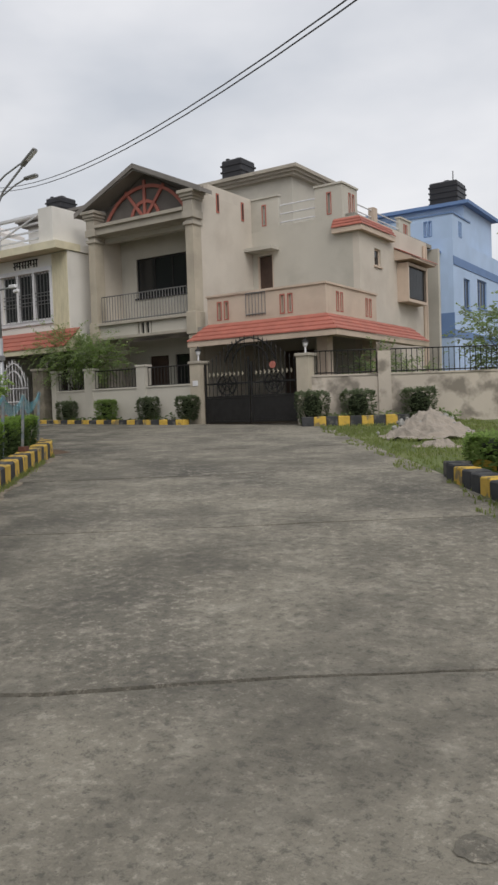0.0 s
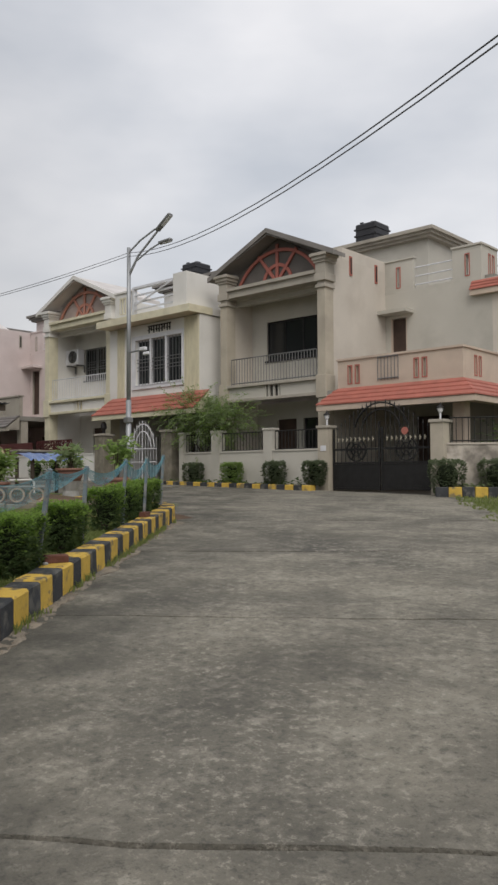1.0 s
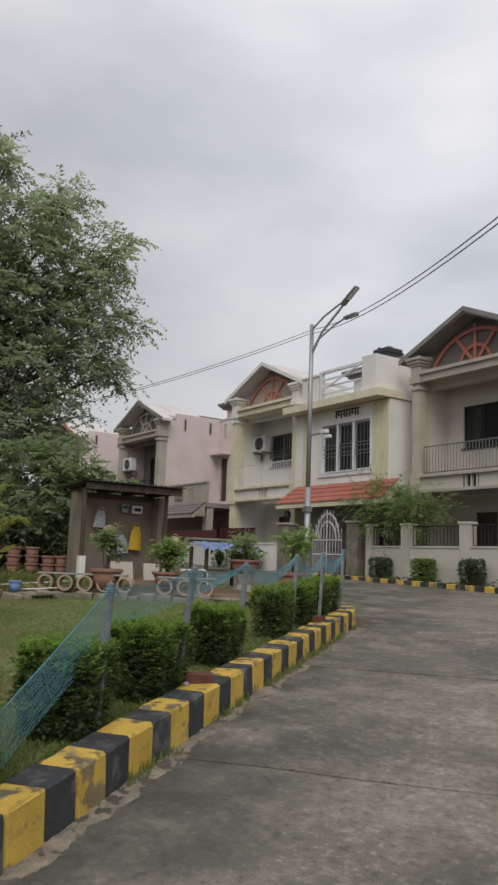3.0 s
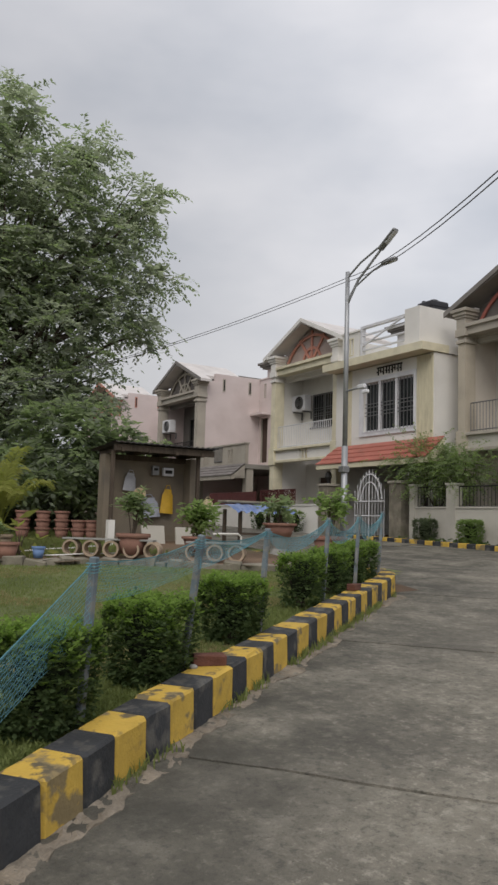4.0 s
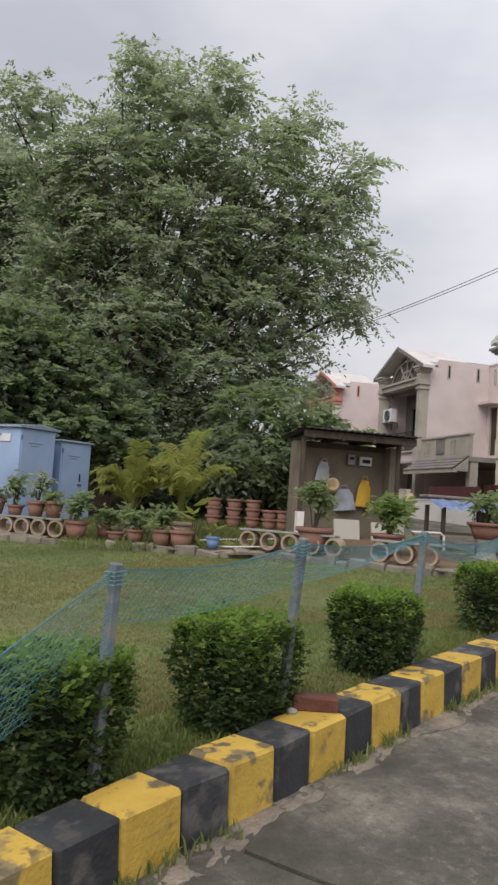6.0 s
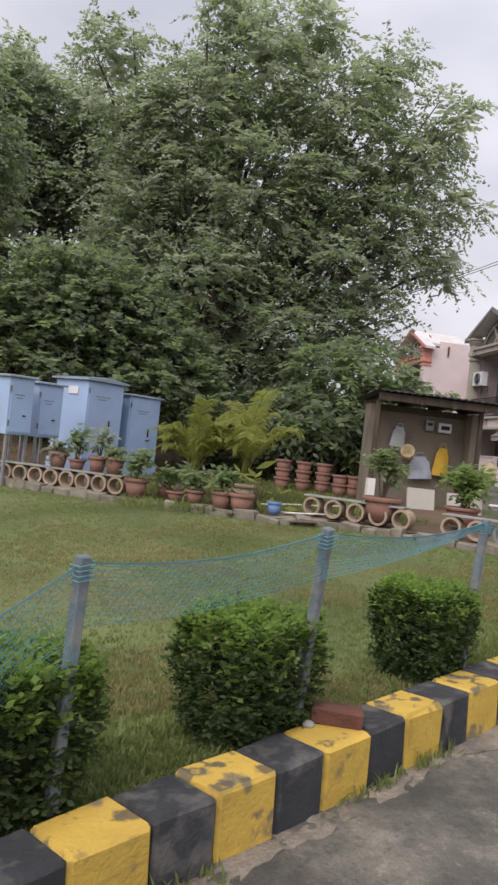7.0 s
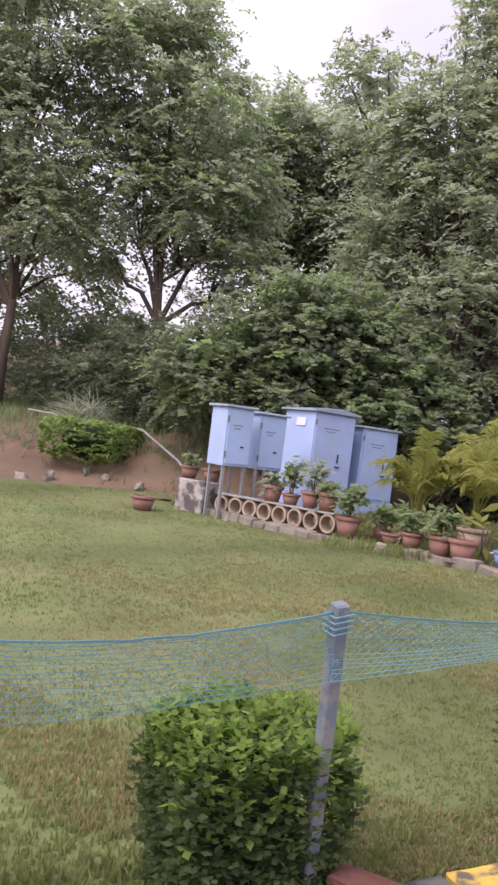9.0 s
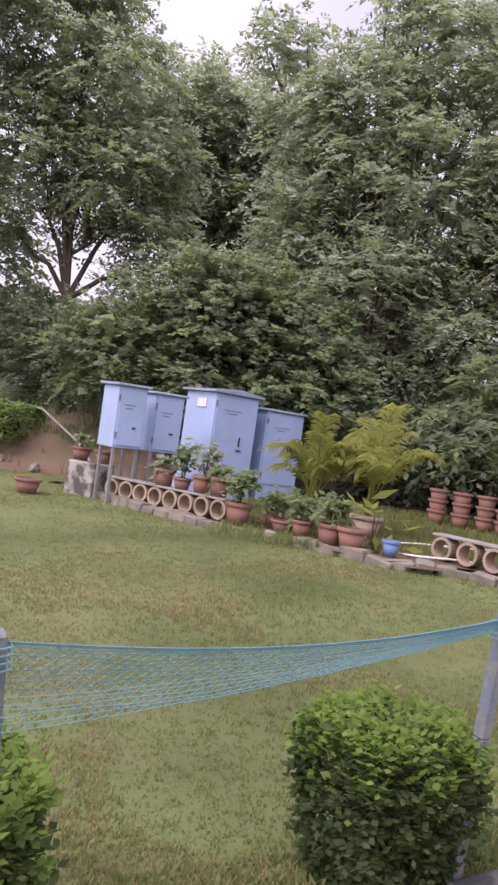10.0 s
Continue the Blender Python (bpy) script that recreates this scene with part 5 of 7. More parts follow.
# near-black fill: shade within the shrubs, put into a colour
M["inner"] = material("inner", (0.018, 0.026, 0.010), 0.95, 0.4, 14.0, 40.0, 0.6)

# shrubs and small painted kerb before the wall
for i, u in enumerate((-18.43, -16.78, -15.15, -13.72)):
    boxy_shrub(u, 18.75, 1.2, 0.54, 0.5, 0.8, "dark clipped shrub before the compound wall" if i != 1 else "pale green clipped shrub before the compound wall", 40 + i, mat=M["leaf_bright"] if i == 1 else M["leaf_under"], count=800, group="shrubs before the wall", leaf=0.05, stem=0.2)
for i, (u, v) in enumerate(((-9.75, 18.78), (-8.75, 19.4), (-7.4, 20.2))):
    boxy_shrub(u, v, 1.02, 0.8, 0.7, 0.95, "dark clipped shrub beside the side wall", 50 + i, mat=M["leaf_under"], count=800, group="shrubs before the wall", leaf=0.05, stem=0.15)
kerb_a = thing("kerb", 0, 0, 0, "low painted kerb at the foot of the compound wall", "kerb", kind="structure")
for i in range(28):
    x = -22.0 + (i + 0.5) * 0.3
    kerb_block(kerb_a, x, 18.4, 1.19 + (-14 - x) * 0.02, 0.0, 0.3, M["kerb_yellow" if i % 2 else "kerb_black"], rng, 0.2)
for i in range(9):
    k = (i + 0.5) * 0.3
    kerb_block(kerb_a, -9.75 + k * 0.85, 18.2 + k * 0.53, 1.16, 32.0, 0.3, M["kerb_yellow" if i % 2 else "kerb_black"], rng, 0.2)
bed_a = raw("planting_bed", [(-22.3, 18.5, 1.25), (-14.2, 18.5, 1.22), (-14.2, WALL_Y, 1.24), (-22.3, WALL_Y, 1.28)], [(0, 1, 2, 3)], M["earth"])
tagged(bed_a, "dark earth planting strip along the wall", "planting bed", kind="structure")


def low_plants(name, n, spot, mat, label, seed, size=0.1):
    rg = random.Random(seed)
    o = [spot(rg) for _ in range(n)]
    dd = [(rg.uniform(-1, 1), rg.uniform(-1, 1), rg.uniform(0.3, 1.2)) for _ in range(n)]
    ob = leaf_mesh(name, o, dd, mat, None, label, 6, size * 2.2, size, size * 0.35, 0.4, seed)
    return tagged(ob, label, "plants", kind="stuff")


low_plants("ground_cover", 260, lambda r: (r.uniform(-22, -14.3), r.uniform(18.55, 19.0), 1.25 + r.uniform(0, 0.2)), M["leaf_hedge"], "low green plants along the wall foot", 61)
low_plants("ground_cover", 260, lambda r: (lambda k, d: (-9.75 + 0.85 * k + 0.53 * d, 18.95 + 0.53 * k - 0.85 * d, 1.12 + r.uniform(0, 0.22)))(r.uniform(0, 3.6), r.uniform(-0.1, 0.4)), M["leaf_mid"], "low green plants along the side wall", 62)


# ---- trees ----
def tree(x, y, z, label, lobes, mats, seed, trunk_r=0.22, fork=2.4, leaflets=10, spray=0.6, length=0.16, width=0.05, density=260, droop=0.55, limbs=10, inner=0.4, category="tree", clump=0.5, fill=0):
    """Trunk, limbs that fork to twigs, and a crown of leaf sprays gathered in clumps round the twig ends."""
    t = thing("tree", x, y, z, label, category)
    rg = np.random.default_rng(seed)
    rd = random.Random(seed)
    bm = bmesh.new()
    lean = Vector((rd.uniform(-0.3, 0.3), rd.uniform(-0.3, 0.3), 0))
    top = Vector((0, 0, fork)) + lean
    tube(bm, [(0, 0, -0.4), (lean.x * 0.2, lean.y * 0.2, fork * 0.5), tuple(top)], [trunk_r * 1.35, trunk_r, trunk_r * 0.85], 10)
    part("trunk", bm, M["bark"], t, smooth=True)
    bm = bmesh.new()
    O, D, S = [], [], []
    for c, r, dens in lobes:
        c = np.array(c, float)
        ends, outs = shell_points(rg, max(3, int(dens * density / 14)), c, r, inner, 0.4, seed)
        hub = Vector(c) * 0.62 + top * 0.38
        hub.z -= r[2] * 0.35
        mid = top.lerp(hub, 0.5) + Vector((rd.uniform(-0.3, 0.3), rd.uniform(-0.3, 0.3), 0.2))
        tube(bm, [tuple(top - Vector((0, 0, 0.2))), tuple(mid), tuple(hub)], [trunk_r * 0.6, trunk_r * 0.45, trunk_r * 0.34], 7, cap=False)
        for q, (e, w) in enumerate(zip(ends, outs)):
            if q % 6 == 0:
                m1 = hub.lerp(Vector(e), 0.5) + Vector((rd.uniform(-0.25, 0.25), rd.uniform(-0.25, 0.25), rd.uniform(0, 0.35)))
                tube(bm, [tuple(hub), tuple(m1), tuple(e)], [trunk_r * 0.26, trunk_r * 0.15, 0.012], 5, cap=False)
            m = 14
            size = clump * rd.uniform(0.7, 1.4)
            jig = rg.normal(0, size * 0.55, (m, 3))
            jig[:, 2] *= 0.6
            O.append(e + jig)
            D.append(w * 0.8 + jig / size + rg.normal(0, 0.35, (m, 3)) + np.array([0, 0, 0.25]))
    part("branching", bm, M["bark"], t)
    if fill:
        inner_at = np.concatenate([np.array(c) + (lambda v: v / np.linalg.norm(v, axis=1, keepdims=True) * rg.random((len(v), 1)) ** 0.4)(rg.normal(0, 1, (int(fill * r[0] * r[1] * r[2]) + 8, 3))) * np.array(r) * 0.78 for c, r, _ in lobes])
        leaf_mesh("inner_foliage", inner_at, rg.normal(0, 1, inner_at.shape), mats[0][0], t, leaflets=7, spray=0.5, length=0.34, width=0.12, droop=0.4, seed=seed + 60)
    O, D = np.concatenate(O), np.concatenate(D)
    pick = np.random.default_rng(seed + 1).random(len(O))
    for i, (mat, lo, hi) in enumerate(mats):
        s = (pick >= lo) & (pick < hi)
        leaf_mesh("crown", O[s], D[s], mat, t, leaflets=leaflets, spray=spray, length=length, width=width, droop=droop, seed=seed + 5 + i)
    return t


MIX_DARK = [(M["leaf_dark"], 0, 0.6), (M["leaf_mid"], 0.6, 1.01)]
MIX_GREY = [(M["leaf_grey"], 0, 0.55), (M["leaf_mid"], 0.55, 0.8), (M["leaf_dark"], 0.8, 1.01)]
MIX_WOOD = [(M["leaf_grey"], 0, 0.45), (M["leaf_mid"], 0.45, 0.75), (M["leaf_dark"], 0.75, 1.01)]
MIX_MID = [(M["leaf_mid"], 0, 0.6), (M["leaf_bright"], 0.6, 0.72), (M["leaf_dark"], 0.72, 1.01)]

def round_lobes(rows, per=1.0):
    """Lobes of a crown from (x, y, z, radius) rows, with a share of leaf clumps that follows their surface."""
    return [((x, y, z), (q, q * 1.05, q * 0.88), per * q * q) for x, y, z, q in rows]


# the tall tree behind the flower beds
tree(-23.2, 6.6, 1.2, "tall feathery-leaved tree with a broad open crown behind the beds",
     round_lobes(((-0.6, -3.3, 10.2, 0.75), (-0.3, -2.5, 8.7, 0.9), (0.0, 0.2, 10.2, 1.55), (0.0, -0.7, 11.5, 0.55), (0.0, -1.2, 8.8, 1.35), (0.4, 2.4, 9.4, 1.25), (0.6, 4.0, 8.3, 0.95), (0.7, 4.1, 6.5, 0.95), (0.4, 2.8, 5.4, 1.4), (0.2, 2.2, 7.4, 1.5),
                  (0.0, 0.5, 6.7, 1.9), (-0.4, -1.9, 7.2, 1.4), (-0.5, -2.4, 5.4, 1.3), (0.6, -0.6, 4.2, 1.6), (0.6, 1.5, 3.5, 1.5), (0.5, 3.5, 4.2, 0.9), (0.9, 5.1, 9.6, 0.55), (0.9, 5.2, 7.5, 0.5), (0.9, 5.0, 5.9, 0.5), (0.5, 3.4, 10.6, 0.6), (0.2, 1.5, 11.6, 0.6), (0.6, -2.2, 3.3, 1.4)), 0.85),
     MIX_GREY, 101, 0.24, 2.6, leaflets=12, spray=0.6, length=0.155, width=0.037, density=400, inner=0.5, clump=0.36, fill=5)
for i, (bx, by, bz, br, bh) in enumerate(((-21.6, 7.6, 1.2, 1.5, 1.5), (-22.0, 8.8, 1.3, 1.4, 1.5), (-24.5, 8.6, 1.3, 1.8, 1.7), (-23.5, -1.4, 2.5, 1.7, 1.7), (-26.5, -9.5, 2.6, 2.4, 2.4), (-27.5, 1.0, 2.6, 2.4, 2.6), (-29.0, 6.0, 2.2, 3.0, 3.4), (-25.6, -3.4, 2.5, 1.8, 1.8), (-31.0, -6.5, 3.4, 3.0, 2.4), (-30.0, 8.6, 1.6, 2.6, 2.4), (-40.0, -3.0, 4.0, 4.0, 3.6), (-41.0, 6.5, 3.0, 4.5, 4.5), (-27.6, -3.6, 2.7, 1.9, 2.4))):
    tree(bx, by, bz - 0.3, "dense dark undergrowth bush beneath the tall trees", [((0, 0, bh * 0.75), (br, br * 1.15, bh * 0.8), br * 0.75), ((br * 0.3, br * 0.8, bh * 0.55), (br * 0.7, br * 0.7, bh * 0.6), br * 0.35)], [(M["leaf_under"], 0, 0.7), (M["leaf_dark"], 0.7, 1.01)], 130 + i, 0.06, 0.4, leaflets=10, spray=0.42, length=0.13, width=0.042, density=560, droop=0.4, clump=0.34, category="bush")
# the bushy tree behind the cabinets
tree(-21.3, 2.9, 1.4, "bushy light-green tree leaning over the blue cabinets",
     round_lobes(((0.4, -1.3, 2.6, 1.2), (0.1, 0.4, 3.0, 1.4), (-0.1, 1.9, 2.8, 1.15), (0.3, -0.2, 3.6, 0.9), (0.0, 1.0, 3.6, 0.85), (0.6, -2.3, 2.1, 0.7), (0.5, 0.6, 1.7, 1.2), (0.5, 2.6, 1.9, 1.0)), 1.1),
     [(M["leaf_mid"], 0, 0.45), (M["leaf_dark"], 0.45, 1.01)], 102, 0.14, 1.0, leaflets=9, spray=0.34, length=0.13, width=0.05, density=560, droop=0.3, inner=0.6, clump=0.3, fill=10)
# the woods on the slope
tree(-23.7, -5.2, 2.5, "dense dark tree on the wooded slope",
     round_lobes(((0.4, -0.1, 9.9, 1.7), (0.1, -0.1, 7.0, 1.7), (0.4, -2.6, 8.2, 1.9), (0.3, -2.7, 5.2, 1.7), (0.2, 0.5, 4.8, 1.3), (-0.3, -1.2, 11.4, 1.8), (0.0, -4.6, 6.5, 1.9), (0.4, -4.4, 10.0, 2.0))),
     MIX_WOOD, 104, 0.13, 2.7, leaflets=11, spray=0.55, length=0.15, width=0.042, density=310, inner=0.55, clump=0.38, fill=3)
tree(-24.9, -1.4, 2.6, "dense dark tree on the wooded slope",
     round_lobes(((0.5, -1.6, 9.4, 1.8), (0.2, 0.0, 8.0, 1.6), (0.4, -1.2, 6.2, 1.5), (0.0, 0.6, 5.7, 1.6), (-0.3, 1.8, 4.2, 1.2), (0.2, -1.7, 4.3, 0.6), (0.3, -0.6, 10.6, 1.2), (-0.4, 1.4, 6.6, 1.1))),
     MIX_WOOD, 103, 0.13, 2.7, leaflets=11, spray=0.55, length=0.15, width=0.042, density=310, inner=0.55, clump=0.38, fill=3)
tree(-32.8, 0.0, 3.2, "grey-green tree rising behind the others on the slope",
     round_lobes(((0.2, -1.2, 10.4, 1.85), (-0.2, 0.6, 9.9, 1.9), (0.0, -0.8, 7.8, 1.85), (-0.5, 1.7, 7.6, 1.7), (0.3, -2.2, 9.0, 1.65), (-0.2, 2.6, 9.4, 1.4))),
     MIX_GREY, 107, 0.22, 3.4, leaflets=9, spray=0.65, length=0.2, width=0.06, density=290, inner=0.55, clump=0.45, fill=5)
tree(-36.0, 4.5, 3.4, "dark tree standing further back on the slope",
     [((0, 0, 7.6), (4.0, 4.2, 3.6), 2.4), ((0.5, -3.0, 6.0), (3.0, 3.0, 3.0), 1.2), ((0, 2.6, 5.5), (3, 3, 3), 1.2)], MIX_DARK, 105, 0.35, 3.0, leaflets=8, spray=0.8, length=0.28, width=0.09, density=520)
tree(-33.0, -12.0, 3.4, "dark tree standing further back on the slope",
     [((0, 0, 7.0), (4.5, 4.5, 4.2), 2.6), ((0.5, 3.0, 5.0), (3.0, 3.0, 2.6), 1.2)], MIX_DARK, 106, 0.35, 3.0, leaflets=8, spray=0.8, length=0.28, width=0.09, density=480)
# small trees by the shed
tree(-20.3, 9.4, 1.2, "young dark-leaved tree beside the shed",
     [((0, -0.2, 2.1), (1.2, 1.3, 1.2), 1.1), ((0.4, 0.7, 1.7), (0.9, 1.0, 0.8), 0.5), ((0.3, -1.0, 1.7), (1.1, 1.0, 1.0), 0.5)], [(M["leaf_dark"], 0, 0.5), (M["leaf_mid"], 0.5, 1.01)], 108, 0.07, 1.0, leaflets=8, spray=0.4, length=0.2, width=0.05, density=650, droop=0.8)
# trees at the houses
tree(-18.7, 19.62, 1.3, "small feathery tree in the front garden",
     [((0, 0, 2.2), (1.1, 0.4, 0.55), 1.2), ((-0.7, -0.1, 2.6), (0.8, 0.4, 0.3), 0.5), ((0.9, 0.0, 2.1), (0.7, 0.4, 0.5), 0.5)], [(M["leaf_mid"], 0, 0.7), (M["leaf_bright"], 0.7, 1.01)], 109, 0.05, 1.2, leaflets=12, spray=0.45, length=0.09, width=0.024, density=480, droop=0.3)
tree(-9.2, 21.7, 1.0, "climbing shrub with small leaves beside the porch",
     [((0, 0, 1.5), (0.45, 0.5, 0.6), 0.6), ((0.3, 2.4, 1.5), (0.5, 0.9, 0.5), 0.5)], MIX_MID, 110, 0.05, 0.8, leaflets=7, spray=0.3, length=0.09, width=0.03, density=420, droop=0.3)
tree(-6.3, 26.5, 0.7, "broad bright-leaved tree beside the side wall",
     [((0, 0, 2.6), (1.8, 2.0, 1.6), 1.6), ((0.9, -0.6, 3.6), (1.4, 1.4, 1.1), 0.9)], MIX_MID, 111, 0.1, 1.2, leaflets=8, spray=0.45, length=0.13, width=0.045, density=520)
tree(-12.5, 58.0, 0.8, "tall tree behind the blue house",
     [((2.0, 0, 9.5), (4.0, 4.0, 4.5), 2.0)], MIX_DARK, 112, 0.3, 4.0, leaflets=8, spray=0.8, length=0.3, width=0.1, density=320)

# clipped shrubs behind the kerb
for i, (a, w, h) in enumerate(((-1.8, 0.46, 0.52), (-0.58, 0.5, 0.55), (0.62, 0.56, 0.54), (2.12, 0.5, 0.52), (4.15, 0.48, 0.55), (5.3, 0.46, 0.52), (6.2, 0.46, 0.52), (7.0, 0.45, 0.5))):
    x, y = place(a - 0.05, 0.45 + 0.036 * a)
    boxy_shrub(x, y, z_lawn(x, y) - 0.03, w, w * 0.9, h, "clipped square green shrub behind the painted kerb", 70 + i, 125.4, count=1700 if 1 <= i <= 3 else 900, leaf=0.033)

# ---- the park's net fence ----
POSTS = [(-1.95, 0.88), (-0.52, 0.93), (0.75, 1.0), (2.28, 0.95), (4.35, 0.97), (5.9, 0.95), (7.4, 0.95)]
post_tops = []
for i, (a, h) in enumerate(POSTS):
    x, y = place(a, 0.29 + 0.036 * a)
    z = z_lawn(x, y)
    pt = thing("fence_post", x, y, z, "weathered square concrete fence post with flaked blue paint", "post", "fence posts", 125.4)
    bm = bmesh.new()
    box(bm, -0.0215, -0.0215, h * 0.56, 0.0215, 0.0215, h, bevel=0.005)
    part("painted_top", bm, M["post_paint"], pt, "flaked blue-grey paint")
    part("shaft", boxes((-0.021, -0.021, -0.15, 0.021, 0.021, h * 0.5599), bevel=0.005), M["post_low"], pt)
    bm = bmesh.new()
    for k in range(4):
        zz = h - 0.03 - 0.017 * k
        tube(bm, [(-0.03, -0.03, zz), (0.03, -0.03, zz + 0.006), (0.03, 0.03, zz), (-0.03, 0.03, zz - 0.006), (-0.03, -0.03, zz)], 0.0022, 4)
    part("tie_wire", bm, M["net"], pt)
    lean = (0, -1.5, -7, -0.5, 1, 0, 1)[i]
    pt.matrix_basis = pt.matrix_basis @ pose(0, 0, 0, (3, 4, 10, 4, 3, 3, 3)[i], lean, 0)
    top = pt.matrix_basis @ Vector((0, 0, h - 0.02))
    post_tops.append(top)


def net_span(a, b, sag, depth0, depth1, strands, seed, bow=0.05):
    """A span of bunched net: long strands that sag between the posts, crossed by slanting ones."""
    rg = random.Random(seed)
    bm = bmesh.new()

    def at(u, v):
        d0 = depth0 + (depth1 - depth0) * u
        p = a.lerp(b, u)
        s = 4 * u * (1 - u)
        open_ = v ** 1.15
        return p + Vector((0, 0, -sag * s - d0 * open_ * (0.22 + 0.78 * (s ** 0.5 if depth0 == depth1 else 1)))) + Vector((0.815, 0.579, 0)) * (-bow * s * v)
    for i in range(strands):
        v = i / (strands - 1)
        w = 0.0012 if i else 0.0042
        pts = [at(k / 14, min(1, max(0, v + rg.uniform(-0.03, 0.03)))) for k in range(15)]
        tube(bm, pts, w, 3, cap=False)
    n = int((b - a).length / 0.032)
    for i in range(n):
        for tilt in (0.16, -0.16):
            u0 = i / n
            pts = []
            for k in range(6):
                v = k / 5
                u = min(1, max(0, u0 + tilt * v + rg.uniform(-0.006, 0.006)))
                pts.append(at(u, v))
            tube(bm, pts, 0.0008, 3, cap=False)
    return bm


net = thing("net", 0, 0, 0, "sagging faded blue-green plastic net tied between fence posts", "net")
spec = [(0.42, 0.34, 0.35, 0.30), (0.05, 0.22, 0.20, 0.22), (0.05, 0.20, 0.03, 0.10), (0.12, 0.14, 0.14, 0.12), (0.16, 0.14, 0.16, 0.14), (0.14, 0.2, 0.2, 0.2)]
for i in range(len(post_tops) - 1):
    a, b = post_tops[i], post_tops[i + 1]
    sg, d0, d1, _ = spec[i]
    if i == 0:
        a = a - Vector((0, 0, 0.62))
        sg = 0.02
    part("net_span", net_span(a, b, sg if i else 0.02, d0, d1, 15, 300 + i), M["net"], net)


# ---- loose brick on the kerb and another further on ----
def brick_thing(x, y, z, rz, label):
    bm = bmesh.new()
    box(bm, -0.115, -0.055, 0, 0.115, 0.055, 0.075, bevel=0.008)
    r = random.Random(int(x * 100))
    for v in bm.verts:
        v.co += Vector((r.uniform(-0.006, 0.006), r.uniform(-0.006, 0.006), r.uniform(-0.004, 0.004)))
    ob = mesh_ob("brick", bm, M["brick"])
    ob.matrix_basis = pose(x, y, z, 0, 0, rz)
    return tagged(ob, label, "brick")


x, y = place(0.88, k_front(0.88) + 0.16)
brick_thing(x, y, z_road(x, y) + 0.262, 72, "loose dark red brick lying on the painted kerb")
x, y = place(5.25, k_front(5.2) + 0.16)
brick_thing(x, y, z_road(x, y) + 0.262, 120, "loose red brick lying further along the kerb")
rock = bmesh.new()
bmesh.ops.create_icosphere(rock, subdivisions=2, radius=0.03)
for v in rock.verts:
    v.co *= 1 + 0.25 * noise.noise(v.co * 20)
    v.co.z *= 0.6
ob = mesh_ob("stone", rock, M["post_concrete"])
x, y = place(0.74, k_front(0.74) + 0.21)
ob.matrix_basis = pose(x, y, z_road(x, y) + 0.275)
tagged(ob, "small grey stone on the kerb beside a post", "stone")


# ---- pots, rings and plants along the flower beds ----
def pot(x, y, z, r, h, label, mat=None, group="flower pots"):
    t = thing("flower_pot", x, y, z, label, "flower pot", group)
    part("pot_body", lathe(bmesh.new(), [(r * 0.68, 0), (r * 0.97, h * 0.84), (r * 0.93, h * 0.84), (r * 0.6, h * 0.5)], 18), mat or M["terracotta"], t, smooth=True)
    part("rim", lathe(bmesh.new(), [(r * 0.9, h * 0.82), (r * 1.07, h * 0.82), (r * 1.1, h * 0.9), (r * 1.07, h), (r * 0.92, h), (r * 0.9, h * 0.82)], 18), mat or M["terracotta"], t)
    part("soil", lathe(bmesh.new(), [(r * 0.1, h * 0.86), (r * 0.93, h * 0.86), (r * 0.93, h * 0.88), (r * 0.1, h * 0.9)], 14), M["earth"], t)
    return t


def pot_plant(x, y, z, h, spread, label, seed, mat, length=0.12, width=0.035, n=60, droop=0.5, stems=5, leaflets=6):
    t = thing("potted_plant", x, y, z, label, "plant")
    r = random.Random(seed)
    rg = np.random.default_rng(seed)
    bm = bmesh.new()
    tips = []
    for i in range(stems):
        e = Vector((r.uniform(-1, 1) * spread * 0.6, r.uniform(-1, 1) * spread * 0.6, h * r.uniform(0.6, 0.95)))
        tube(bm, [(r.uniform(-0.03, 0.03), r.uniform(-0.03, 0.03), -0.03), tuple(e * 0.5), tuple(e)], [0.012, 0.009, 0.004], 5)
        tips.append(e)
    part("stem", bm, M["bark"], t)
    O = np.array([np.array(tips[i % stems]) * r.uniform(0.55, 1.05) + rg.normal(0, spread * 0.22, 3) * np.array([1, 1, 0.5]) for i in range(n)])
    D = rg.normal(0, 1, (n, 3)) + np.array([0, 0, 0.6])
    leaf_mesh("foliage", O, D, mat, t, leaflets=leaflets, spray=length * 1.6, length=length, width=width, droop=droop, seed=seed)
    return t


def clay_ring(x, y, z, rz, r=0.135, depth=0.2):
    bm = bmesh.new()
    n = 20
    prof = [(r, -depth / 2), (r, depth / 2), (r * 0.76, depth / 2), (r * 0.76, -depth / 2)]
    rows_ = [[bm.verts.new((rr * math.cos(2 * math.pi * k / n), d, rr * math.sin(2 * math.pi * k / n))) for k in range(n)] for rr, d in prof]
    for i in range(4):
        a, b = rows_[i], rows_[(i + 1) % 4]
        for k in range(n):
            bm.faces.new((a[k], b[k], b[(k + 1) % n], a[(k + 1) % n]))
    bmesh.ops.recalc_face_normals(bm, faces=bm.faces)
    ob = mesh_ob("clay_ring", bm, M["ring_clay"])
    rr2 = random.Random(int(x * 77))
    ob.matrix_basis = pose(x, y, z + r, rr2.uniform(-3, 3), rr2.uniform(0, 90), rz)
    return tagged(ob, "clay pipe ring set upright as a bed border", "pipe ring", "clay rings of the bed border")


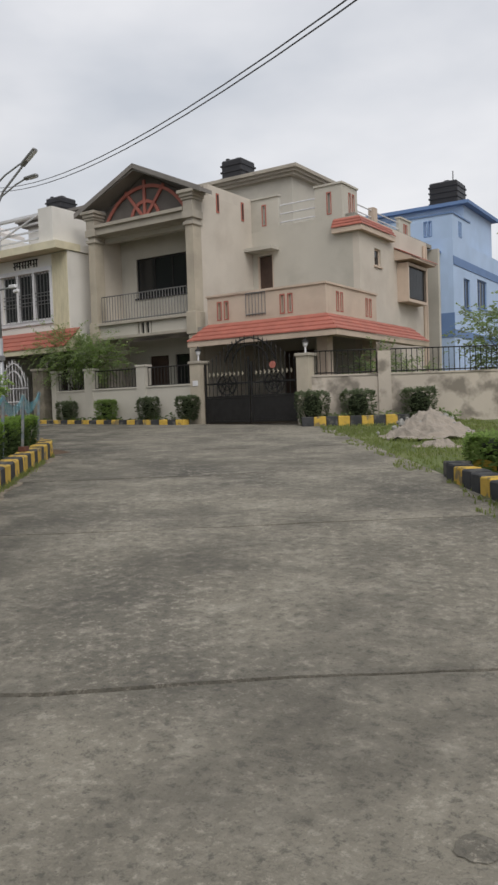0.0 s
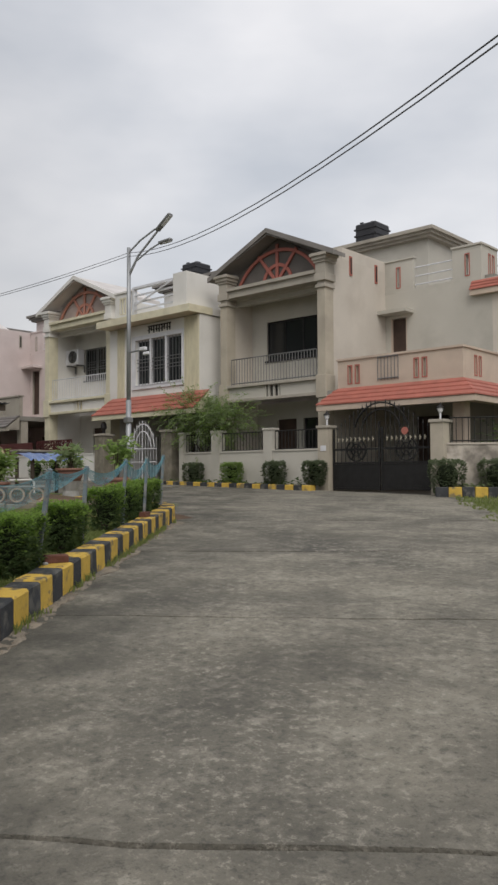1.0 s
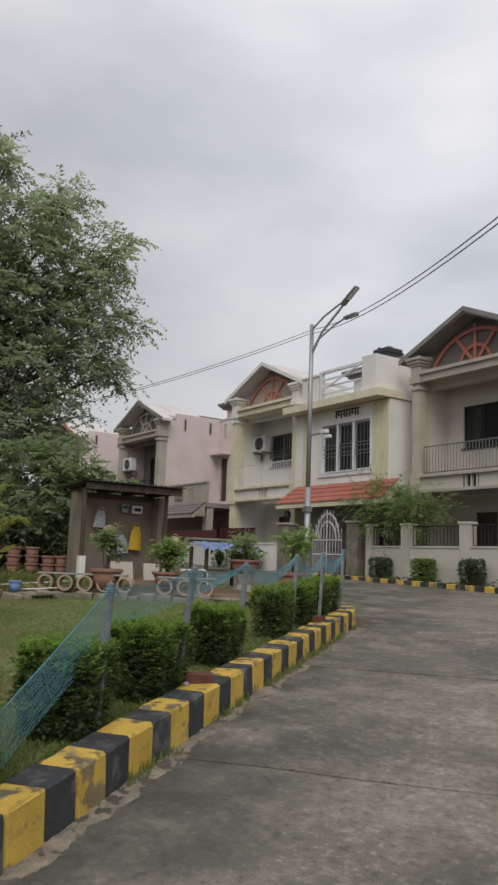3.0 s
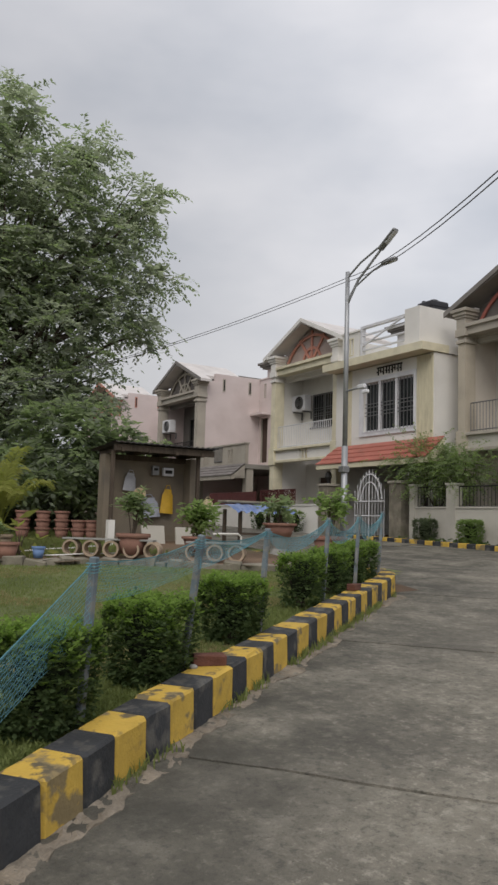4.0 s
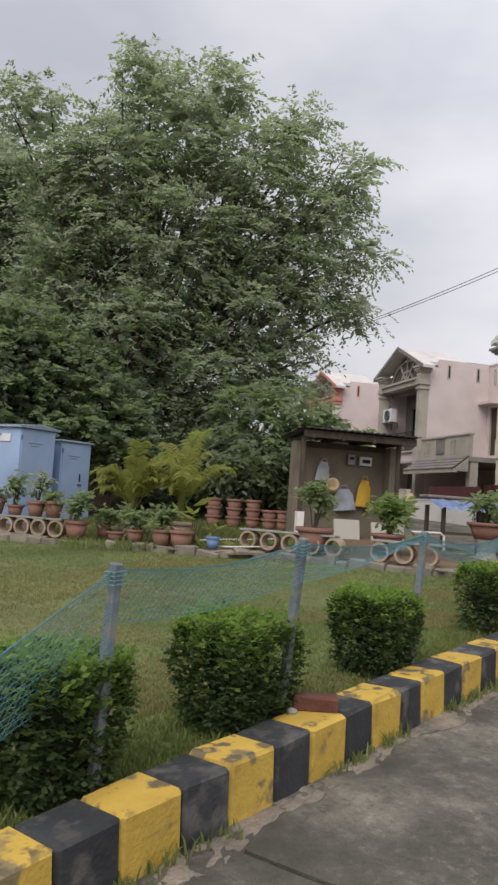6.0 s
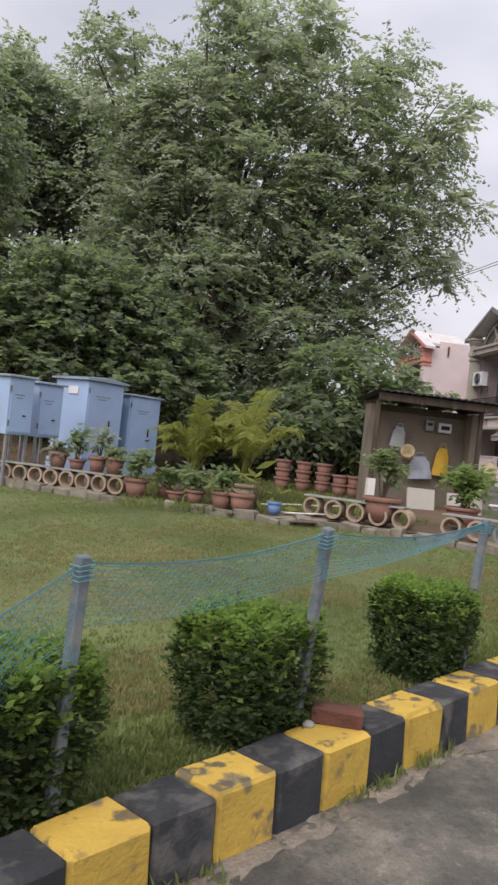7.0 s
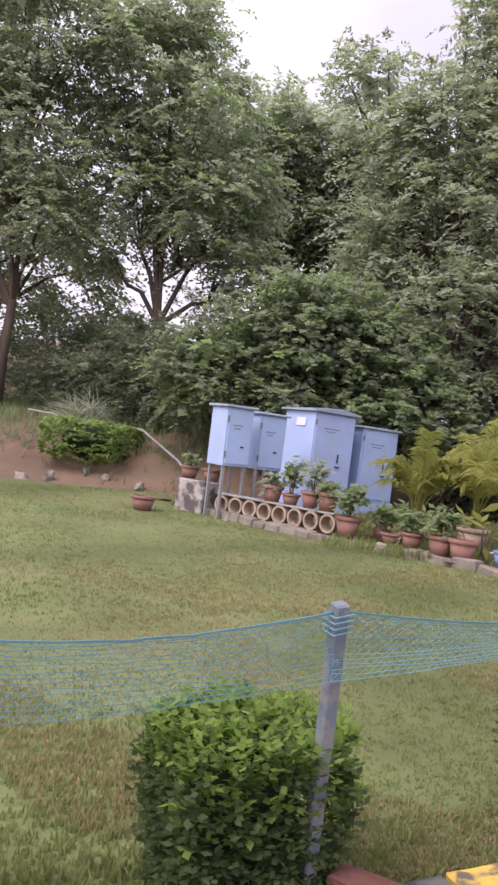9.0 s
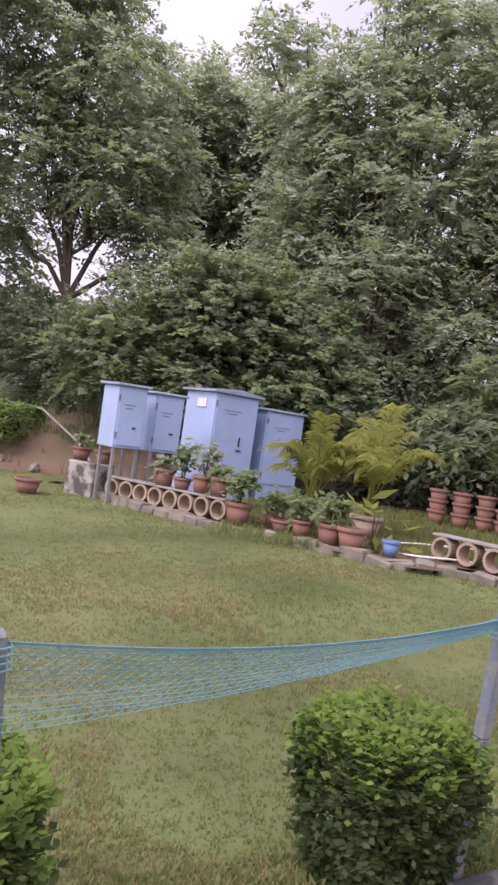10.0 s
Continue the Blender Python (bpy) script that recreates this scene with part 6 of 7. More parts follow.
def ring_row(x0, y0, x1, y1, n, z, skip=()):
    rz = math.degrees(math.atan2(y1 - y0, x1 - x0))
    for i in range(n):
        if i in skip:
            continue
        k = i / (n - 1)
        clay_ring(x0 + (x1 - x0) * k, y0 + (y1 - y0) * k, z(x0 + (x1 - x0) * k, y0 + (y1 - y0) * k), rz)
    return rz


zb = lambda x, y: z_lawn(x, y) + 0.07
rz1 = ring_row(-16.75, 2.75, -15.75, 4.5, 8, zb)
rz2 = ring_row(-14.75, 7.3, -12.95, 9.35, 9, zb, skip=(5,))


def plank(x0, y0, x1, y1, z, label):
    d = math.hypot(x1 - x0, y1 - y0)
    bm = bmesh.new()
    box(bm, 0, -0.11, 0, d, 0.11, 0.028, bevel=0.004)
    ob = mesh_ob("shelf_slab", bm, M["post_concrete"])
    ob.matrix_basis = pose(x0, y0, z, 0, 0, math.degrees(math.atan2(y1 - y0, x1 - x0)))
    return tagged(ob, label, "slab")


plank(-16.80, 2.66, -15.70, 4.59, zb(-16.2, 3.6) + 0.272, "thin grey slab laid along the top of the clay rings")
plank(-14.85, 7.2, -13.85, 8.35, zb(-14.3, 7.8) + 0.272, "thin grey slab laid along the top of the clay rings")
plank(-13.5, 8.75, -12.85, 9.5, zb(-13.2, 9.1) + 0.272, "thin grey slab laid along the top of the clay rings")

# stone edging of the bed, each stone a piece
edge_line = [(-17.15, 2.35), (-16.5, 2.9), (-15.45, 4.3), (-15.1, 5.2), (-14.65, 5.95), (-14.2, 6.6), (-14.25, 7.3), (-13.6, 8.1), (-12.75, 9.0), (-12.3, 9.6), (-12.2, 10.6)]
edging = thing("bed_edging", 0, 0, 0, "low mossy edging of rough stones round the flower bed", "edging", kind="structure")
re_ = random.Random(8)
for (x0, y0), (x1, y1) in zip(edge_line, edge_line[1:]):
    d = math.hypot(x1 - x0, y1 - y0)
    u = 0.0
    while u < d:
        w = re_.uniform(0.16, 0.34)
        k = min(1, (u + w / 2) / d)
        bm = bmesh.new()
        box(bm, -w / 2, -0.09, -0.12, w / 2, 0.09, re_.uniform(0.07, 0.13), bevel=0.02)
        for v in bm.verts:
            v.co += Vector((re_.uniform(-0.015, 0.015), re_.uniform(-0.02, 0.02), re_.uniform(-0.015, 0.015)))
        xx, yy = x0 + (x1 - x0) * k, y0 + (y1 - y0) * k
        ob = part("edge_stone", bm, M["stone"], edging)
        ob.matrix_basis = pose(xx, yy, z_lawn(xx, yy), re_.uniform(-4, 4), re_.uniform(-4, 4), math.degrees(math.atan2(y1 - y0, x1 - x0)) + re_.uniform(-5, 5))
        u += w + 0.01
bed = sheet("flower_bed", [-24 + 0.4 * k for k in range(33)], [0.8 + 0.4 * k for k in range(27)], lambda x, y: z_lawn(x, y) + 0.055 + 0.03 * noise.noise(Vector((x * 2, y * 2, 3))), M["earth"],
            lambda x, y: (y - 2.3) < 9 and (x < -17.3 + 0.85 * (y - 2.3) if y < 4.3 else x < -15.7 + 0.62 * (y - 4.3) if y < 7.4 else x < -14.2 + 0.85 * (y - 7.4)) and not (x < -18.4 and y < 3.0) and y < 11)
tagged(bed, "bare earth flower bed with patches of grass", "flower bed", kind="structure")
tufts("bed_grass", 5000, lambda r: (lambda x, y: (x, y, z_lawn(x, y) + 0.05))(r.uniform(-20, -14.6), r.uniform(4.5, 9)), 0.03, 0.12, M["blade"], "rough grass and weeds among the pots", 16, 0.008)

# concrete block at the bed's end with two pots on it
blk = bmesh.new()
box(blk, -0.3, -0.22, -0.1, 0.3, 0.22, 0.5, bevel=0.02)
ob = mesh_ob("concrete_block", blk, material("stained_concrete", (0.34, 0.32, 0.28), 0.9, 0.25, 3.0, 30.0, 0.4, dirt=(0.07, 0.065, 0.055), dirt_scale=4.5, dirt_amount=0.9, edge=(0.46, 0.56)))
ob.matrix_basis = pose(-17.15, 2.2, z_lawn(-17.15, 2.2), 0, 0, 62)
tagged(ob, "stained grey concrete block at the end of the bed", "block")
zl = z_lawn(-17.3, 2.2)
pot(-17.35, 1.95, zl + 0.5, 0.15, 0.2, "terracotta flower pot on the concrete block")
pot_plant(-17.35, 1.95, zl + 0.69, 0.2, 0.14, "small green pot plant on the concrete block", 201, M["leaf_mid"], 0.1, 0.03, 14)
pot(-17.15, 2.38, zl + 0.5, 0.15, 0.2, "terracotta flower pot on the concrete block")
pot(-16.45, 1.52, z_lawn(-16.45, 1.52), 0.19, 0.22, "wide terracotta bowl standing alone on the lawn")

shelf_z = zb(-16.2, 3.6) + 0.30
for i, (px, py, r, h) in enumerate(((-16.3, 3.54, 0.15, 0.24), (-16.13, 3.84, 0.13, 0.16), (-15.95, 4.15, 0.14, 0.24), (-15.8, 4.41, 0.15, 0.26))):
    pot(px, py, shelf_z, r, h, "terracotta flower pot on the bed border")
    pot_plant(px, py, shelf_z + h * 0.9, (0.12, 0.5, 0.5, 0.15)[i], 0.2, "leafy pot plant on the bed border", 203 + i, M["leaf_mid" if i % 2 else "leaf_grey"], 0.1, 0.03, 40)
for i, (px, py, r, h, ph) in enumerate(((-15.45, 4.75, 0.17, 0.28, 0.5), (-15.65, 5.2, 0.13, 0.22, 0.25), (-15.3, 5.35, 0.15, 0.14, 0.0), (-14.75, 5.95, 0.16, 0.24, 0.35), (-14.55, 6.2, 0.17, 0.25, 0.0), (-15.1, 5.6, 0.14, 0.2, 0.3))):
    z = z_lawn(px, py) + 0.08
    pot(px, py, z, r, h, "terracotta flower pot beside the bed edging")
    if ph:
        pot_plant(px, py, z + h * 0.9, ph, 0.2, "leafy pot plant beside the bed edging", 220 + i, M["leaf_mid"], 0.11, 0.035, 55)


def palm(x, y, z, h, label, seed, fronds=13):
    """Areca palm: a clump of arching fronds with narrow leaflets."""
    t = thing("palm", x, y, z, label, "palm", "potted palms")
    r = random.Random(seed)
    bm = bmesh.new()
    O, D = [], []
    verts, faces = [], []
    for i in range(fronds):
        az = 2 * math.pi * i / fronds + r.uniform(-0.3, 0.3)
        out = r.uniform(0.25, 0.95) * h * 0.6
        top = h * r.uniform(0.55, 1.1)
        fall = r.uniform(0.35, 0.85)
        c = Vector((math.cos(az), math.sin(az), 0))
        b0 = Vector((r.uniform(-0.06, 0.06), r.uniform(-0.06, 0.06), 0))
        pts = []
        for k in range(9):
            u = k / 8
            pts.append(b0 + c * out * u ** 1.5 + Vector((0, 0, top * (1.35 * u - fall * u ** 2.8))))
        tube(bm, [tuple(p) for p in pts], [0.014 - 0.0013 * k for k in range(9)], 5, cap=False)
        for k in range(26):
            u = 0.35 + 0.65 * k / 25
            f = u * 8
            i0 = min(7, int(f))
            p = pts[i0].lerp(pts[i0 + 1], f - i0)
            d = (pts[i0 + 1] - pts[i0]).normalized()
            side = d.cross(Vector((0, 0, 1))).normalized()
            for s in (-1, 1):
                ll = h * 0.2 * (1 - 0.6 * abs(u - 0.6)) * r.uniform(0.8, 1.1)
                e = (side * s + d * 0.75 + Vector((0, 0, 0.15 - 0.3 * r.random()))).normalized()
                m1 = p + e * ll * 0.55
                tip = p + e * ll + Vector((0, 0, -ll * 0.35))
                w = d * 0.015
                q = len(verts)
                verts += [tuple(p - w * 0.5), tuple(p + w * 0.5), tuple(m1 + w), tuple(m1 - w), tuple(tip)]
                faces += [(q, q + 1, q + 2, q + 3), (q + 3, q + 2, q + 4)]
    part("rachis", bm, M["leaf_palm"], t)
    raw("fronds", verts, faces, M["leaf_palm"], t).name = "frond_foliage"
    return t


for i, (px, py, h, r) in enumerate(((-16.1, 5.62, 1.4, 0.26), (-15.85, 6.4, 1.5, 0.22))):
    z = z_lawn(px, py) + 0.06
    pot(px, py, z, r, 0.3, "large weathered clay pot holding a palm", M["ring_clay"])
    palm(px, py, z + 0.26, h, "areca palm with yellow-green arching fronds in a pot", 240 + i, 16)
pot_plant(-14.9, 6.45, z_lawn(-14.9, 6.45) + 0.1, 0.45, 0.22, "broad-leaved yellow-green plant by the palms", 245, M["leaf_palm"], 0.3, 0.045, 10, 0.3, 4, 2)
bk = pot(-14.45, 6.65, z_lawn(-14.45, 6.65) + 0.08, 0.1, 0.18, "small blue plastic pot beside the palms", M["blue_dark"])

# pale hoses lying across the bed
for k, (x0, y0, x1, y1) in enumerate(((-14.55, 6.75, -14.6, 8.3), (-15.4, 6.6, -15.9, 8.2))):
    hose = mesh_ob("garden_hose", tube(bmesh.new(), [(x0 + (x1 - x0) * q / 8 + 0.06 * math.sin(q * 1.3 + k), y0 + (y1 - y0) * q / 8, z_lawn(x0 + (x1 - x0) * q / 8, y0 + (y1 - y0) * q / 8) + 0.11) for q in range(9)], 0.012, 6), M["wall_white"], smooth=True)
    tagged(hose, "pale garden hose lying across the flower bed", "hose", "garden hoses")

# stacked spare pots near the young tree
for i, (px, py, n) in enumerate(((-18.6, 7.6, 3), (-18.35, 7.95, 3), (-18.2, 8.3, 3), (-17.9, 8.55, 2), (-17.8, 8.8, 2))):
    for k in range(n):
        pot(px, py, z_lawn(px, py) + 0.06 + k * 0.17, 0.15, 0.24, "spare terracotta pot in a nested stack", group="stacked pots")

# big bowl planters and bonsai-like shrubs before the shed
for i, (px, py, r, h, ph, sp) in enumerate(((-14.3, 9.35, 0.24, 0.26, 0.62, 0.42), (-14.15, 8.1, 0.26, 0.34, 0.8, 0.3), (-14.2, 11.0, 0.29, 0.26, 0.45, 0.35), (-12.6, 10.9, 0.27, 0.36, 0.85, 0.4))):
    z = z_lawn(px, py) + (0.12 if i != 2 else 0.34)
    pot(px, py, z, r, h, "large terracotta planter before the shed")
    if i == 2:
        part("stand", lathe(bmesh.new(), [(0.2, -0.36), (0.14, -0.2), (0.2, -0.005)], 14), M["post_concrete"], bpy.data.objects[[o.name for o in scene.collection.objects if o.name.startswith("flower_pot")][-1]])
    pot_plant(px, py, z + h * 0.9, ph, sp, ("bushy frangipani-like shrub in a planter", "pink-flowering shrub in a planter", "spreading twisted plant in a bowl planter", "leggy shrub with bright leaves in a planter")[i], 260 + i, M["leaf_bright" if i in (0, 3) else "leaf_mid"], 0.13, 0.035, 130 if i == 0 else 60, 0.4, 8)


# ---- the blue electrical cabinets ----
def cabinet(x, y, z, rz, w, d, h, legs, label, doors=1, plate=False, lean=3.0, roof=0.05):
    """w runs along the door face, d along the side face; the origin is the corner where the side face begins."""
    t = thing("electrical_cabinet", x, y, z, label, "cabinet", "blue electrical cabinets", rz)
    t.matrix_basis = pose(x, y, z, 0, 0, rz) @ pose(0, 0, 0, lean * 0.4, -lean, 0)
    part("body", boxes((0, -d, legs, w, 0, h), bevel=0.008), M["cabinet_blue"], t)
    part("roof", boxes((-roof, -d - roof, h + 0.002, w + roof, roof, h + 0.04), bevel=0.008), M["cabinet_roof"], t)
    if roof > 0.06:
        part("roof_ridge", prism(bmesh.new(), [(-roof, h + 0.0405), (w + roof, h + 0.0405), (w / 2, h + 0.10)], "y", -d - roof, roof), M["cabinet_roof"], t)
    f = -d
    for k in range(doors):
        u0, u1 = 0.02 + (w - 0.04) * k / doors, 0.02 + (w - 0.04) * (k + 1) / doors
        dr = part("door", boxes((u0 + 0.008, f - 0.02, legs + 0.04, u1 - 0.008, f - 0.002, h - 0.04), bevel=0.004), M["cabinet_blue"], t)
        hz = legs + (h - legs) * 0.42
        if w > 0.6:
            part("handle", boxes((u0 + (u1 - u0) * 0.62, f - 0.05, hz, u0 + (u1 - u0) * 0.62 + 0.016, f - 0.021, hz + 0.15), bevel=0.004), M["iron_black"], dr)
        part("latch", boxes((u0 + (u1 - u0) * 0.58, f - 0.045, hz - 0.08, u0 + (u1 - u0) * 0.70, f - 0.021, hz - 0.06), bevel=0.004), M["iron_black"], dr)
        for row in range(2):
            part("lettering", boxes((u0 + (u1 - u0) * (0.2 + 0.06 * row), f - 0.0225, h - 0.275 - row * 0.05, u0 + (u1 - u0) * (0.62 - 0.1 * row), f - 0.0205, h - 0.262 - row * 0.05)), M["iron_grey"], dr)
        for hh in (h - 0.22, legs + 0.14):
            part("hinge", boxes((u0 - 0.010, f - 0.028, hh, u0 + 0.012, f - 0.004, hh + 0.09)), M["iron_grey"], dr)
    if plate:
        part("vent_plate", boxes((-0.02, -d * 0.72, h - 0.26, -0.001, -d * 0.42, h - 0.12), bevel=0.003), M["white_metal"], t, "pale number plate")
    if legs > 0.6:
        for lx in (0.03, w - 0.07):
            for ly in (-d + 0.02, -0.06):
                part("leg", boxes((lx, ly, -0.3, lx + 0.04, ly + 0.04, legs - 0.002)), M["galvanised"], t)
    else:
        part("plinth", boxes((-0.03, -d - 0.03, -0.3, w + 0.03, 0.03, legs - 0.002)), M["cabinet_blue"], t)
    return t


M["cabinet_roof"] = material("cabinet_roof", (0.30, 0.38, 0.46), 0.5, 0.1, 3.0, 40.0, 0.05, dirt=(0.2, 0.2, 0.2), dirt_amount=0.5)
FACE = 135.0
cabinet(-16.78, 2.37, 1.06, FACE, 0.48, 0.46, 1.70, 0.80, "pale blue metal meter cabinet on thin legs, leaning slightly", lean=1.5)
cabinet(-17.45, 2.76, 1.08, FACE, 0.52, 0.44, 1.66, 0.78, "pale blue metal meter cabinet on thin legs, leaning slightly", lean=1.0)
cabinet(-18.75, 3.20, 1.12, FACE, 0.90, 0.86, 1.84, 0.40, "large pale blue metal electrical cabinet with a locked door", plate=True, lean=0.5, roof=0.07)
cabinet(-19.60, 4.02, 1.12, FACE, 0.86, 0.80, 1.70, 0.40, "large pale blue metal electrical cabinet half hidden by leaves", lean=0.5)

# ---- things on the bank ----
boxy_shrub(-20.6, -1.15, z_ground(-20.6, -1.15) - 0.25, 2.1, 1.6, 0.78, "spreading bright green bush at the foot of the bank", 280, mat=M["leaf_bright"], count=900, group="bank bushes", leaf=0.1, stem=0.02, taper=0.9)
bm = bmesh.new()
pp = [(-22.4, -3.6, z_ground(-22.4, -3.6) + 0.1), (-21.7, -1.8, z_ground(-21.7, -1.8) + 0.12), (-21.0, -0.2, z_ground(-21.0, -0.2) + 0.3), (-20.2, 0.9, z_ground(-20.2, 0.9) + 0.15), (-19.3, 1.7, z_ground(-19.3, 1.7) - 0.02)]
tube(bm, pp, 0.024, 8)
ob = mesh_ob("water_pipe", bm, M["post_concrete"])
tagged(ob, "thin grey water pipe running down the bank", "pipe")
t = thing("grass_clump", -21.9, -1.95, z_ground(-21.9, -1.95) - 0.1, "tall drooping grass clump on the bank", "grass clump")
rg = np.random.default_rng(77)
leaf_mesh("foliage", rg.normal(0, 0.12, (160, 3)) * np.array([1, 1, 0.1]), np.stack([rg.normal(0, 0.5, 160), rg.normal(0, 0.5, 160), np.full(160, 1.2)], axis=1), M["leaf_grey"], t, leaflets=3, spray=1.0, length=0.75, width=0.014, droop=0.5, seed=78)
for i in range(5):
    r = random.Random(500 + i)
    b = bmesh.new()
    bmesh.ops.create_icosphere(b, subdivisions=2, radius=r.uniform(0.08, 0.19))
    for v in b.verts:
        v.co *= 1 + 0.9 * noise.noise(v.co * 9 + Vector((i, 0, 0)))
        v.co.z *= 0.7
    px, py = -19.4 + r.uniform(-0.6, 0.4), -1.9 + i * 0.55 + r.uniform(-0.2, 0.2)
    ob = mesh_ob("rock", b, M["stone"])
    ob.matrix_basis = pose(px, py, z_ground(px, py) - 0.1, r.uniform(0, 90), r.uniform(0, 90), 0)
    tagged(ob, "rough brown rock at the foot of the bank", "rock", "rocks at the bank")
tufts("bank_weeds", 900, lambda r: (lambda x, y: (x, y, z_ground(x, y) - 0.12))(r.uniform(-26, -19.4), r.uniform(-9, 3.2)), 0.05, 0.3, M["straw"], "dry weeds and straw on the bank", 17, 0.008)
tufts("bank_grass", 5200, lambda r: (lambda x, y: (x, y, z_ground(x, y) - 0.12))(r.uniform(-30, -20.5), r.uniform(-14, 5)), 0.08, 0.4, M["leaf_mid"], "green weeds on the bank under the trees", 18, 0.012)

# ---- the shed among the pots ----
def z_bed(x, y):
    return z_lawn(x, y) + 0.05


SX, SY = -16.6, 8.7
sz = z_bed(-17, 9.6)
shed = thing("shed", SX, SY, sz, "small lean-to shed of dull plastered wall with dark sheet roof", "shed")
M["shed_wall"] = material("shed_wall", (0.21, 0.175, 0.13), 0.9, 0.12, 1.6, 30.0, 0.3, dirt=(0.11, 0.10, 0.085), dirt_scale=1.6, dirt_amount=0.7)
part("back_wall", boxes((-0.7, 0.0, -0.3, -0.55, 1.95, 1.75)), M["shed_wall"], shed)
part("end_wall", boxes((-0.55, 1.83, -0.3, -0.25, 1.95, 1.75)), M["shed_wall"], shed)
part("end_wall", boxes((-0.55, 0.0, -0.3, -0.4, 0.13, 1.75)), M["shed_wall"], shed)
for px, py in ((0.0, 0.0), (0.0, 1.87)):
    part("post", boxes((px - 0.035, py - 0.035, -0.3, px + 0.035, py + 0.035, 1.78), bevel=0.006), M["bark"], shed, "dark wooden post")
part("post_foot", boxes((-0.06, -0.06, -0.3, 0.07, 0.07, 0.45)), M["wall_white"], shed, "whitewashed post foot")
bm = bmesh.new()
n = 36
top, bot = [], []
for i in range(n + 1):
    v = -0.10 + 2.25 * i / n
    w = 0.010 * math.cos(i * math.pi)
    for x, z in ((0.35, 1.95), (-0.95, 1.85)):
        top.append(bm.verts.new((x, v, z + w)))
        bot.append(bm.verts.new((x, v, z + w - 0.02)))
for i in range(n):
    a, b = 2 * i, 2 * i + 2
    bm.faces.new((top[a], top[a + 1], top[b + 1], top[b]))
    bm.faces.new((bot[a], bot[b], bot[b + 1], bot[a + 1]))
    bm.faces.new((top[a], top[b], bot[b], bot[a]))
part("sheet_roof", bm, M["dark_tin"], shed)
part("roof_beam", boxes((0.16, -0.06, 1.78, 0.26, 2.1, 1.9), (-0.54, 0.14, 1.66, -0.46, 1.82, 1.76)), M["bark"], shed)
for i in range(4):
    v = 0.05 + i * 0.58
    part("rafter", boxes((-0.85, v, 1.76, 0.3, v + 0.06, 1.83)), M["bark"], shed)


def bag(name, x, y, z, w, h, mat, label, seed, cat="bag"):
    """A limp hanging bag with handles, facing the lawn."""
    r = random.Random(seed)
    bm = bmesh.new()
    bmesh.ops.create_grid(bm, x_segments=7, y_segments=8, size=0.5)
    front = list(bm.verts)
    for v in front:
        u, t = v.co.x, v.co.y
        wid = w * (0.78 + 0.3 * (0.5 - t)) * (1 if t < 0.3 else 0.75)
        v.co = Vector((0.05 * (1 - (2 * u) ** 2) * (0.6 - t) + 0.012 * noise.noise(Vector((u * 5 + seed, t * 5, 1))), u * wid, t * h))
    geom = bmesh.ops.duplicate(bm, geom=bm.verts[:] + bm.edges[:] + bm.faces[:])["geom"]
    for v in [g for g in geom if isinstance(g, bmesh.types.BMVert)]:
        v.co.x = -v.co.x * 0.6
    tube(bm, [(0, -w * 0.22, h * 0.5), (0, -w * 0.12, h * 0.66), (0, w * 0.12, h * 0.66), (0, w * 0.22, h * 0.5)], 0.008, 5)
    ob = mesh_ob(name, bm, mat, smooth=True)
    ob.matrix_basis = pose(x, y, z, r.uniform(-6, 6), 0, 0)
    return tagged(ob, label, cat)


M["bag_grey"] = material("bag_grey", (0.42, 0.42, 0.44), 0.6, 0.15, 6.0, 40.0, 0.3, dirt=(0.25, 0.24, 0.24), dirt_scale=6.0)
M["bag_blue"] = material("bag_blue", (0.34, 0.36, 0.42), 0.6, 0.2, 8.0, 40.0, 0.3, dirt=(0.5, 0.5, 0.5), dirt_scale=9.0)
M["bag_yellow"] = material("bag_yellow", (0.55, 0.33, 0.03), 0.5, 0.15, 6.0, 40.0, 0.2)
M["bag_cream"] = material("bag_cream", (0.52, 0.42, 0.27), 0.7, 0.15, 6.0, 40.0, 0.2)
wx = SX - 0.53
bag("hanging_bag", wx + 0.06, SY + 0.58, sz + 1.22, 0.26, 0.36, M["bag_grey"], "grey plastic bag hanging on the shed wall", 1)
bag("hanging_bag", wx + 0.07, SY + 1.03, sz + 0.72, 0.42, 0.40, M["bag_blue"], "large blue-grey printed bag hanging on the shed wall", 2)
bag("hanging_bag", wx + 0.07, SY + 1.42, sz + 0.86, 0.28, 0.50, M["bag_yellow"], "bright yellow cloth bag hanging on the shed wall", 3)
bag("hanging_bag", SX + 0.05, SY + 2.1, sz + 0.80, 0.26, 0.26, M["bag_cream"], "cream woven bag hanging beside the shed post", 4)
mug = mesh_ob("tin_mug", lathe(bmesh.new(), [(0.1, 0), (0.125, 0.22), (0.115, 0.22), (0.09, 0.02)], 14), M["bag_cream"], smooth=True)
mug.matrix_basis = pose(wx + 0.16, SY + 0.74, sz + 0.9, 35, 60, 20)
tagged(mug, "dented cream plastic tub hung on the wall", "tub")
mb = thing("meter_box", wx + 0.02, SY + 1.3, sz + 1.38, "small pale switch box on the shed wall", "switch box")
part("case", boxes((0, 0, 0, 0.08, 0.24, 0.17), bevel=0.01), M["white_metal"], mb)
part("dial", boxes((0.081, 0.04, 0.05, 0.086, 0.2, 0.12)), M["slot_dark"], mb)
mb2 = thing("meter_box", wx + 0.02, SY + 1.06, sz + 1.38, "small grey switch box on the shed wall", "switch box")
part("case", boxes((0, 0, 0, 0.07, 0.15, 0.2), bevel=0.01), M["iron_grey"], mb2)
